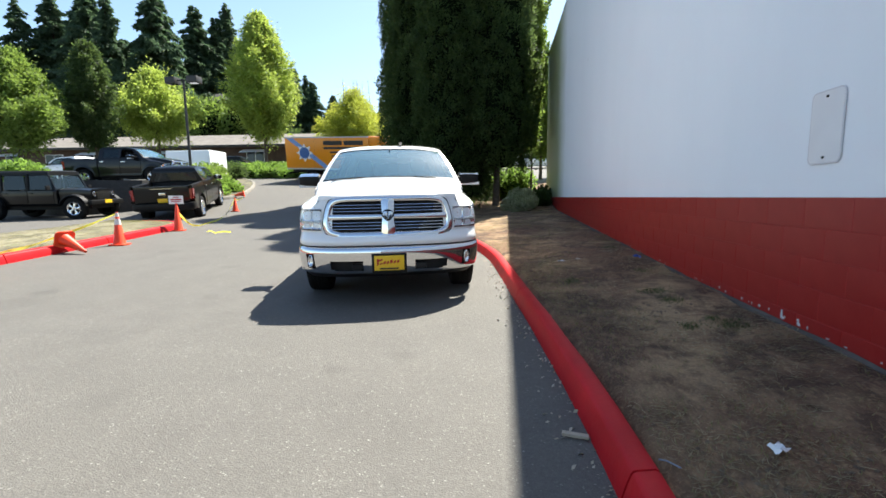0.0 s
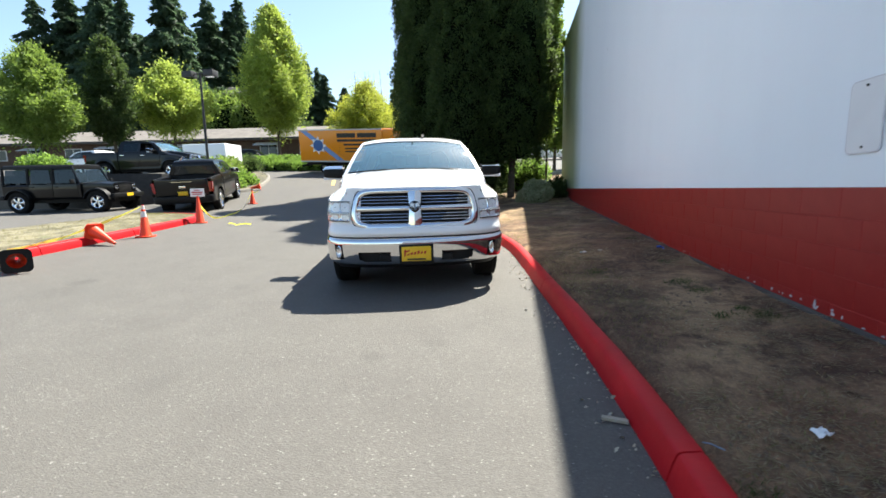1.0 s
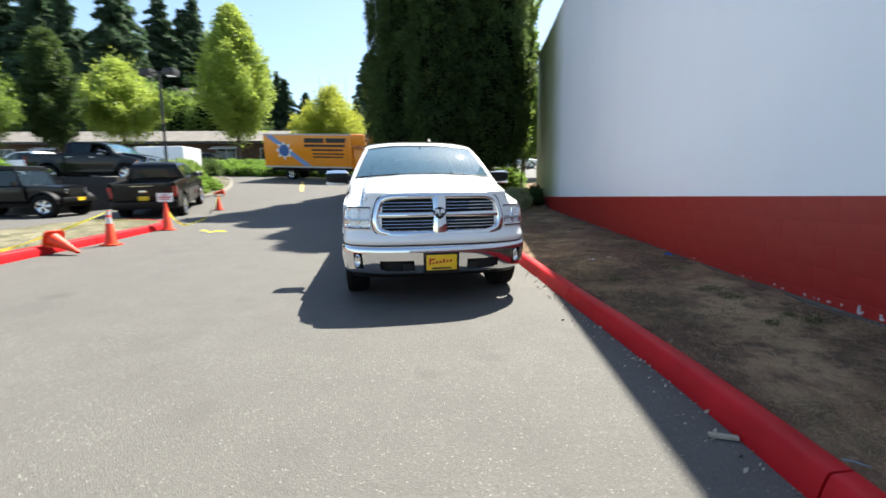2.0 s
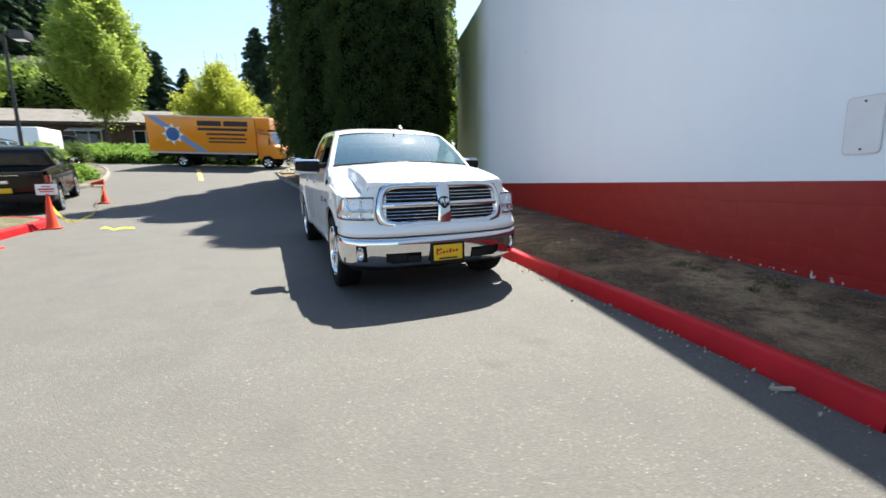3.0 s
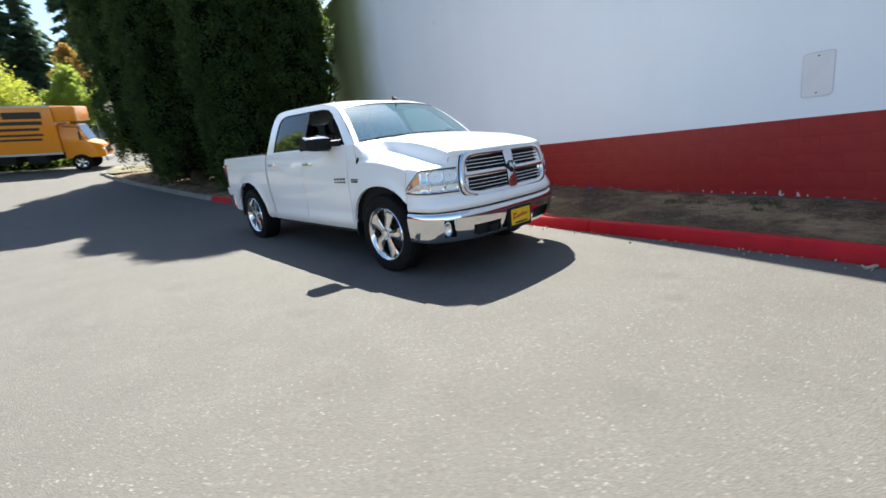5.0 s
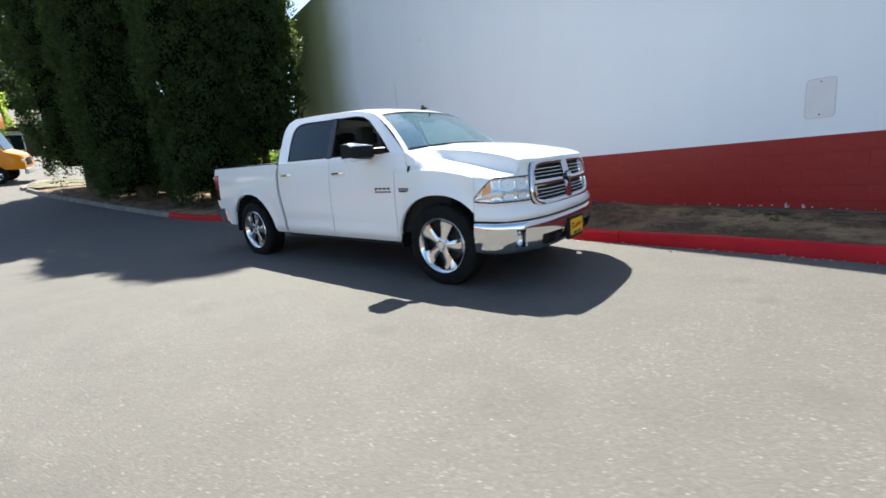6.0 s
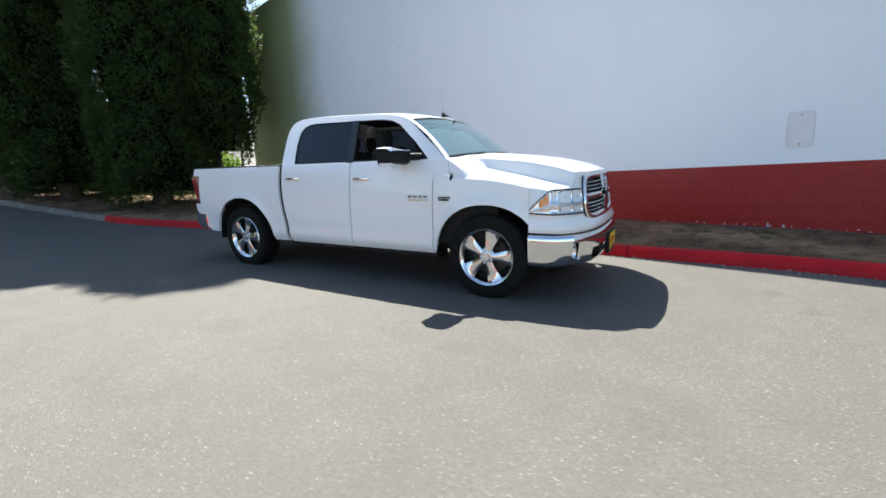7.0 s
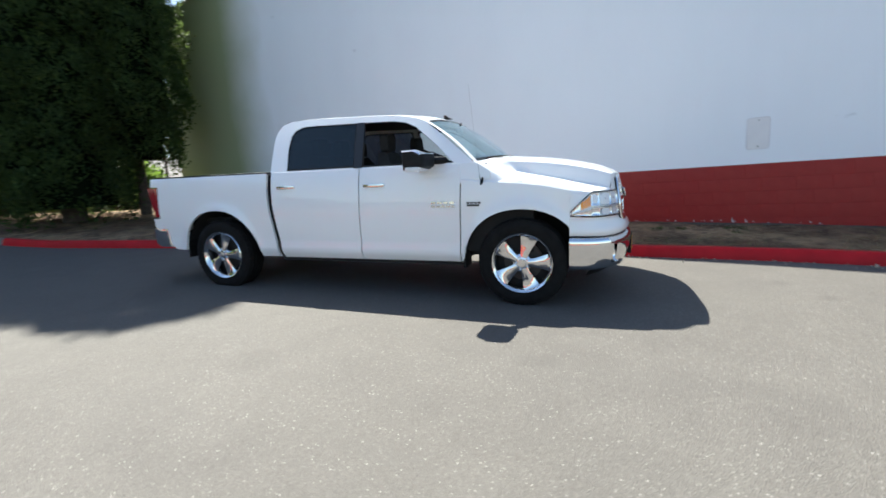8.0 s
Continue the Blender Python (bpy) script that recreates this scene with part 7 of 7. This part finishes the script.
stand(broadleaf("street_tree", "loose yellowing tree with bare upper twigs", 10.0, 10.4, 4.0, 32000, 0.22, GOLD, 15, 0.5, 80, 14), -17.0, 52.5, 4.2, 0)
stand(broadleaf("street_tree", "small yellow-green tree behind the hedge", 8.0, 4.8, 3.2, 18000, 0.22, LIME, 16, 0.6, 60), -10.5, 54.5, 4.6, 70)
stand(broadleaf("street_tree", "tree with a rusty autumn crown", 10.4, 3.4, 6.5, 8000, 0.24, RUST, 17, 0.6, 40), -10.3, 57.0, 4.8, 0)
stand(broadleaf("street_tree", "leafy green tree beyond the end of the wall", 8.2, 3.6, 2.2, 20000, 0.18, LEAF, 18, 0.7, 70), 3.3, 29.5, 1.9, 0)
stand(broadleaf("street_tree", "leafy green tree beyond the end of the wall", 8.0, 3.4, 2.2, 14000, 0.20, LEAF, 19, 0.7, 60), 5.0, 31.5, 2.4, 50)

# firs on the hill
fa = stand(fir("fir_tree", "tall dark fir on the hill", 34, 22.0, 66000, 0.62, CONIFER, 21), -60, 74, 5.0)
fb = stand(fir("fir_tree", "tall dark fir on the hill", 33, 19.5, 56000, 0.60, CONIFER, 22, 0.08, 0.45), -85.1, 78, 8.5)
fc = stand(fir("fir_tree", "thin ragged fir on the hill", 30, 13.0, 30000, 0.56, CONIFER, 23, 0.1, 0.6), -67.7, 72, 7.5)
for base, x, y, z, turn, sc in ((fc, -88, 74, 9, 70, 1.0), (fa, -79.5, 80, 8, 140, 1.02), (fb, -73.4, 74, 6.5, 40, 1.0), (fb, -59.4, 84, 8.5, 200, 0.96), (fb, -57.6, 88, 8, 10, 0.95), (fc, -56.4, 90, 10, 90, 1.1), (fa, -66, 95, 6, 160, 1.0),
                                  (fb, -96, 84, 8, 0, 0.82), (fa, -103, 87, 8, 60, 0.6), (fc, -43.8, 100, 8, 20, 0.75), (fb, -46.5, 108, 8, 250, 0.55), (fa, -40, 112, 8, 20, 0.5), (fb, -34, 118, 8, 10, 0.45),
                                  (fa, -70, 100, 8, 80, 0.9), (fc, -64, 80, 8, 190, 0.85), (fb, -69, 84, 8, 260, 0.9), (fa, -97, 92, 9, 20, 1.0), (fb, -55, 96, 9, 30, 0.9), (fb, -78, 96, 8, 130, 1.0), (fa, -90, 100, 9, 200, 0.95), (fb, -52, 106, 8, 310, 0.6),
                                  (fb, -43, 92, 8, 20, 0.66), (fa, -47.5, 98, 8, 110, 0.62), (fb, -39.5, 94, 8, 200, 0.58), (fa, -36, 97, 8, 290, 0.5), (fb, -32.5, 99, 8, 40, 0.5), (fa, -29, 100, 8, 130, 0.46), (fb, -25.5, 101, 8, 220, 0.5), (fa, -50.5, 90, 8, 45, 0.62), (fa, -37, 170, 9, 300, 1.42), (fc, -31, 170, 11, 120, 1.65), (fb, -12, 98, 7, 250, 0.62), (fc, -12.4, 106, 7, 30, 1.35), (fc, -7.5, 112, 7, 200, 1.2), (fc, -27, 112, 8, 250, 0.55), (fa, -6, 104, 7, 60, 0.55)):
    copy_thing(base, pose(x, y, z, 0, 0, turn) @ Matrix.Scale(sc, 4))

# wooded mass at the foot of the firs
rngw = np.random.default_rng(5)
wp, wr = [], []
for i in range(150):
    x = rngw.uniform(-120, 14)
    y = 70 + 26 * rngw.random()
    r = rngw.uniform(2.2, 4.2)
    rise = 8.0 * float(np.clip((-x - 32) / 20, 0, 1)) + 2.0
    wp.append((x, y, 6.5 + (y - 68) * 0.10 + rngw.uniform(0, rise)))
    wr.append(r)
tagged(shrub("far_woods", "mixed dark green undergrowth on the far hillside", wp, wr, 90000, 0.6, DARK_LEAF, 6, "woods"), kind="stuff")
wp, wr = [], []
for i in range(40):
    x = rngw.uniform(-52, -36)
    wp.append((x, 66 + 4 * rngw.random(), 8 + rngw.uniform(0, 9.5)))
    wr.append(rngw.uniform(1.6, 2.6))
tagged(shrub("hillside_scrub", "lighter green scrub on the hillside below the firs", wp, wr, 26000, 0.45, LEAF, 7, "woods"), kind="stuff")

# hedges
def hedge_run(x0, y0, x1, y1, h, seed, n, mat=HEDGE, label="low clipped green hedge along the upper drive"):
    rng = np.random.default_rng(seed)
    pts, rr = [], []
    steps = int(math.hypot(x1 - x0, y1 - y0) / 0.45)
    for i in range(steps):
        u = i / (steps - 1)
        for k in range(2):
            x, y = x0 + (x1 - x0) * u + rng.normal() * 0.1, y0 + (y1 - y0) * u + (k - 0.5) * 0.9 + rng.normal() * 0.12
            r = 0.48 * rng.uniform(0.8, 1.2)
            pts.append((x, y, ground_z(x, y) + h - r + rng.normal() * 0.07))
            rr.append(r)
    shrub("hedge", label, pts, rr, n, 0.16, mat, seed, "hedge")


hedge_run(-27.0, 36.2, -8.3, 33.0, 1.05, 31, 38000)
hedge_run(-26.0, 34.6, -9.2, 32.0, 0.8, 41, 36000, HEDGE, "low spreading green shrubs before the hedge")
hedge_run(-44.0, 36.5, -31.0, 36.6, 0.7, 32, 14000, LEAF, "green hedge beyond the car park")
# planted island beside the black pickup
shrub("shrub", "loose yellow-green shrub on the planted island", [(-14.5, 21.2, 1.75), (-14.9, 22.2, 2.0), (-14.5, 22.6, 1.85), (-15.2, 21.2, 2.05)], [0.55, 0.6, 0.5, 0.45], 5000, 0.13, HEDGE, 33)
shrub("shrub", "dark green shrub on the planted island", [(-15.6, 20.2, 2.3), (-15.4, 21.4, 2.5), (-16.3, 20.8, 2.6)], [0.65, 0.7, 0.6], 4500, 0.14, LEAF, 34)
shrub("shrub", "rounded green shrubs on the planted island", [(-16.4, 23.2, 2.4), (-17.1, 24.6, 2.5), (-18.0, 26.0, 2.75), (-18.9, 27.6, 2.9)], [0.7, 0.7, 0.75, 0.8], 9000, 0.15, LEAF, 35)
shrub("shrub", "green shrubs before the far hedge", [(-20.5, 30.0, 3.2), (-21.8, 31.0, 3.4), (-20.0, 31.6, 3.3), (-23.2, 31.2, 3.4)], [1.0, 1.0, 0.9, 0.9], 9000, 0.16, DARK_LEAF, 36)
shrub("shrub", "green shrub beside the raised car park", [(-21.6, 17.6, 2.6), (-20.8, 17.4, 2.5), (-22.6, 17.8, 2.6)], [0.6, 0.55, 0.55], 5000, 0.14, HEDGE, 37)
# shrubs between the cypress and the wall
shrub("shrub", "pale sunlit flowering shrub beside the cypress", [(x, y - 0.85, z - 0.03) for x, y, z in ((0.80, 16.62, 1.06), (1.08, 16.72, 1.13), (1.34, 16.77, 1.08), (0.62, 16.82, 0.98), (0.98, 17.02, 1.30), (1.20, 16.52, 0.98), (0.92, 16.32, 0.93), (1.36, 17.07, 1.30), (1.52, 16.92, 1.13))], [0.26, 0.26, 0.25, 0.2, 0.28, 0.2, 0.18, 0.26, 0.2], 12000, 0.075, PALE_LEAF, 38)
shrub("shrub", "dark green bush at the corner of the wall", [(1.95, 17.4, 1.15), (2.12, 17.8, 1.3), (1.75, 17.7, 1.15), (2.05, 17.1, 1.0), (1.7, 17.2, 1.0)], [0.32, 0.34, 0.3, 0.24, 0.22], 5000, 0.12, DARK_LEAF, 39)

# unseen dark bushes, added to stand for shaded ground behind the trees
shrub("shrub", "dark low bushes added for the shade on the ground behind the cypresses", [(x, y, gzz(x, y) + 0.28 + 0.12 * (k % 3)) for k, (x, y) in enumerate(((-3.9, 22.6), (-3.4, 22.3), (-2.9, 22.4), (-2.4, 22.1), (-1.9, 22.2), (-1.4, 21.9), (-0.9, 21.7), (-0.4, 21.5), (-2.1, 20.9), (-1.6, 20.6), (-1.1, 20.4)))], [0.46, 0.42, 0.5, 0.45, 0.5, 0.44, 0.5, 0.45, 0.42, 0.46, 0.42], 11000, 0.11, DARK_LEAF, 43)
shrub("shrub", "sunlit green bushes behind the cypresses", [(0.6, 19.7, 1.7), (1.0, 19.8, 1.95), (1.4, 19.9, 1.9), (0.2, 19.9, 1.7), (-0.2, 20.0, 1.65), (-0.6, 20.2, 1.6)], [0.6, 0.62, 0.58, 0.58, 0.56, 0.55], 9000, 0.11, HEDGE, 42)

# dry grass on verge, island and lawn
def blades(name, spots, label, mat, seed, length):
    rng = np.random.default_rng(seed)
    pos = np.asarray(spots, float)
    v, q = leaves(rng, pos, np.tile([0, 0, 1.0], (len(pos), 1)), length, 0.0, 0.10)
    tagged(raw(name, v, q, mat), label, "grass", kind="stuff")


rngg = np.random.default_rng(9)
spots = []
while len(spots) < 16000:
    y = rngg.uniform(0.8, 17) if rngg.random() < 0.8 else rngg.uniform(17, 25)
    left = kerb_side(y, 0.22).x
    x = rngg.uniform(left, 2.15)
    if noise.noise((x * 0.9, y * 0.7, 5)) + 0.35 * noise.noise((x * 4, y * 4, 2)) > rngg.uniform(-0.25, 0.5):
        spots.append((x, y, verge_z(x, y) - 0.004))
blades("dry_grass", spots, "short dry grass scattered over the verge soil", GRASS, 10, 0.035)
spots = []
for cx, cy, r, n in ((1.64, 4.29, 0.13, 260), (1.67, 3.97, 0.10, 200), (1.78, 3.23, 0.11, 240), (1.72, 3.36, 0.06, 90), (1.51, 3.26, 0.07, 130), (0.98, 5.05, 0.12, 200), (0.80, 1.42, 0.07, 130), (1.85, 5.3, 0.10, 120), (1.9, 7.0, 0.10, 100)):
    for k in range(n):
        x, y = cx + rngg.normal() * r * 0.6, cy + rngg.normal() * r * 0.6
        if x < 2.15:
            spots.append((x, y, verge_z(x, y) - 0.004))
blades("grass_tuft", spots, "small green grass tufts in the verge soil", DARK_LEAF, 11, 0.035)
spots = []
while len(spots) < 16000:
    s = rngg.uniform(2, 9.8)
    p, inward = left_kerb_path(s)
    far = Vector((-11.2 - 0.004 * p.y * p.y, min(p.y, 11.9)))
    q = (p + inward * 0.22).lerp(far, rngg.random())
    spots.append((q.x, q.y, ground_z(q.x, q.y) + 0.13))
blades("lawn_grass", spots, "dry straw-coloured blades over the lawn", GRASS, 12, 0.04)
# twigs and leaf crumbs in the gutter
rngc = np.random.default_rng(14)
crumbs = []
for k in range(420):
    y = rngc.uniform(0.8, 12)
    p = kerb_side(y, -abs(rngc.normal()) * 0.10 - 0.01)
    crumbs.append((p.x, p.y, ground_z(p.x, p.y) + 0.003))
v, q = leaves(rngc, np.asarray(crumbs), np.tile([1.0, 0.3, 0.1], (len(crumbs), 1)), 0.028, 0.0, 0.6)
tagged(raw("gutter_crumbs", v, q, STICK), "leaf crumbs and grit in the gutter", "debris", kind="stuff")
# clods of soil and lying straw on the verge
spots = []
bm_v, bm_f = [], []
rngs = np.random.default_rng(31)
ico = [Vector((0, 0, 1)), Vector((0.9, 0, 0.1)), Vector((0.28, 0.86, 0.0)), Vector((-0.73, 0.53, 0.15)), Vector((-0.73, -0.53, 0.0)), Vector((0.28, -0.86, 0.1))]
while len(bm_v) < 6 * 3600:
    y = 0.9 + 13 * rngs.random() ** 1.6
    left = kerb_side(y, 0.24).x
    x = left + (2.12 - left) * rngs.random()
    if noise.noise((x * 1.1, y * 0.9, 8)) + 0.3 * noise.noise((x * 5, y * 5, 3)) < rngs.uniform(-0.15, 0.5):
        continue
    r = 0.005 + 0.012 * rngs.random() ** 3
    z = verge_z(x, y) - 0.003
    base = len(bm_v)
    turn = rngs.uniform(0, 6.28)
    for v in ico:
        w = Matrix.Rotation(turn, 3, 'Z') @ v * r * rngs.uniform(0.7, 1.3)
        bm_v.append((x + w.x, y + w.y, z + w.z * 0.75))
    bm_f += [(base, base + 1 + k, base + 1 + (k + 1) % 5) for k in range(5)]
tagged(raw("soil_clods", bm_v, bm_f, CLOD), "loose dark clods and grit on the verge soil", "soil", kind="stuff")
spots = []
while len(spots) < 15000:
    y = 0.9 + 15 * rngs.random() ** 1.4
    left = kerb_side(y, 0.22).x
    x = left + (2.14 - left) * rngs.random()
    if noise.noise((x * 1.5, y * 0.8, 12)) + 0.4 * noise.noise((x * 6, y * 4, 2)) > rngs.uniform(-0.1, 0.5):
        spots.append((x, y, verge_z(x, y) + 0.004))
pos = np.asarray(spots)
ang = rngs.normal(size=len(pos)) * 0.9
v, q = leaves(rngs, pos, np.stack([2 * np.cos(ang), 2 * np.sin(ang), 0.05 + 0 * ang], 1), 0.055, 0.0, 0.09)
v[:, 2] = np.maximum(v[:, 2], np.repeat(pos[:, 2], 4) - 0.002) * 0.35 + np.repeat(pos[:, 2], 4) * 0.65
tagged(raw("lying_straw", v, q, STRAW), "pale dry straw lying flat on the soil", "grass", kind="stuff")

# ---- pieces of the wall's red base ----


def block_mesh(name, length, height, mat, bev=0.006):
    bm = bmesh.new()
    d = 0.018
    back = [(0, 0), (length, 0), (length, height), (0, height)]
    front = [(bev, bev), (length - bev, bev), (length - bev, height - bev), (bev, height - bev)]
    b = [bm.verts.new((0.0, u, v)) for u, v in back]
    m_ = [bm.verts.new((-d + 0.003, u, v)) for u, v in back]
    f = [bm.verts.new((-d, u, v)) for u, v in front]
    for i in range(4):
        j = (i + 1) % 4
        bm.faces.new((b[i], b[j], m_[j], m_[i]))
        bm.faces.new((m_[i], m_[j], f[j], f[i]))
    bm.faces.new(f)
    bmesh.ops.recalc_face_normals(bm, faces=bm.faces)
    me = bpy.data.meshes.new(name)
    bm.to_mesh(me)
    bm.free()
    me.materials.append(mat)
    return me


BL, BH, JOINT = 0.405, 0.2, 0.004
whole = block_mesh("block", BL - JOINT, BH - JOINT, WALL_RED, 0.003)
count = 0
extra = []
row_i = 0
z = RED_TOP - 0.004 - BH
while z > -0.6:
    y = A + 0.02 + (BL / 2 if row_i % 2 else 0)
    while y + BL < B - 0.01:
        yw = y + 4.5
        if z + BH > wall_foot(yw) - 0.12:
            if 0.9 < yw < 23 and count < 300:
                ob = new("block", whole)
                ob.parent = red_base
                ob.location = (0.012, y, z)
                count += 1
            else:
                extra.append((y, z))
        y += BL
    z -= BH
    row_i += 1
bm = bmesh.new()
for y, z in extra:
    box(bm, -0.006, 0.012, y, y + BL - JOINT, z, z + BH - JOINT)
tagged(part("block_courses", bm, WALL_RED, red_base), kind="stuff")

# bare strip and flaked paint along the wall's foot
rngf = random.Random(21)
bm = bmesh.new()
rows = []
for y in spread(-14, WALL_END - 0.1, 120):
    zf = wall_foot(y) + 0.012 + 0.015 * noise.noise((y * 2.0, 3, 1))
    x = wall_x(y)
    rows.append([(x - 0.012, y, zf), (x - 0.045, y, zf - 0.01), (x - 0.06, y, zf - 0.16)])
sheet(bm, rows)
tagged(part("footing", bm, CONCRETE), "rough grey concrete footing along the wall", "footing", kind="structure")
for k in range(40):
    y = rngf.choice((rngf.uniform(2.2, 7.5), rngf.gauss(3.3, 0.25), rngf.uniform(2, 14)))
    zf = wall_foot(y) + 0.025 + abs(rngf.gauss(0.0, 0.015))
    w, h = rngf.uniform(0.006, 0.022), rngf.uniform(0.005, 0.018)
    if k == 0:
        y, zf, w, h = 3.29, wall_foot(3.29) + 0.05, 0.014, 0.045
    x = wall_x(y) - 0.0075
    bm = bmesh.new()
    pts = [(y + w * math.cos(a) * rngf.uniform(0.5, 1), zf + h * math.sin(a) * rngf.uniform(0.5, 1)) for a in [2 * math.pi * i / 7 for i in range(7)]]
    slab(bm, pts, 0.0, 0.0022, lambda u, v, w_: (x - w_, u, v))
    fl = part("paint_flake", bm, FLAKE)
    fl.parent = red_base
    fl.matrix_parent_inverse = red_base.matrix_world.inverted()
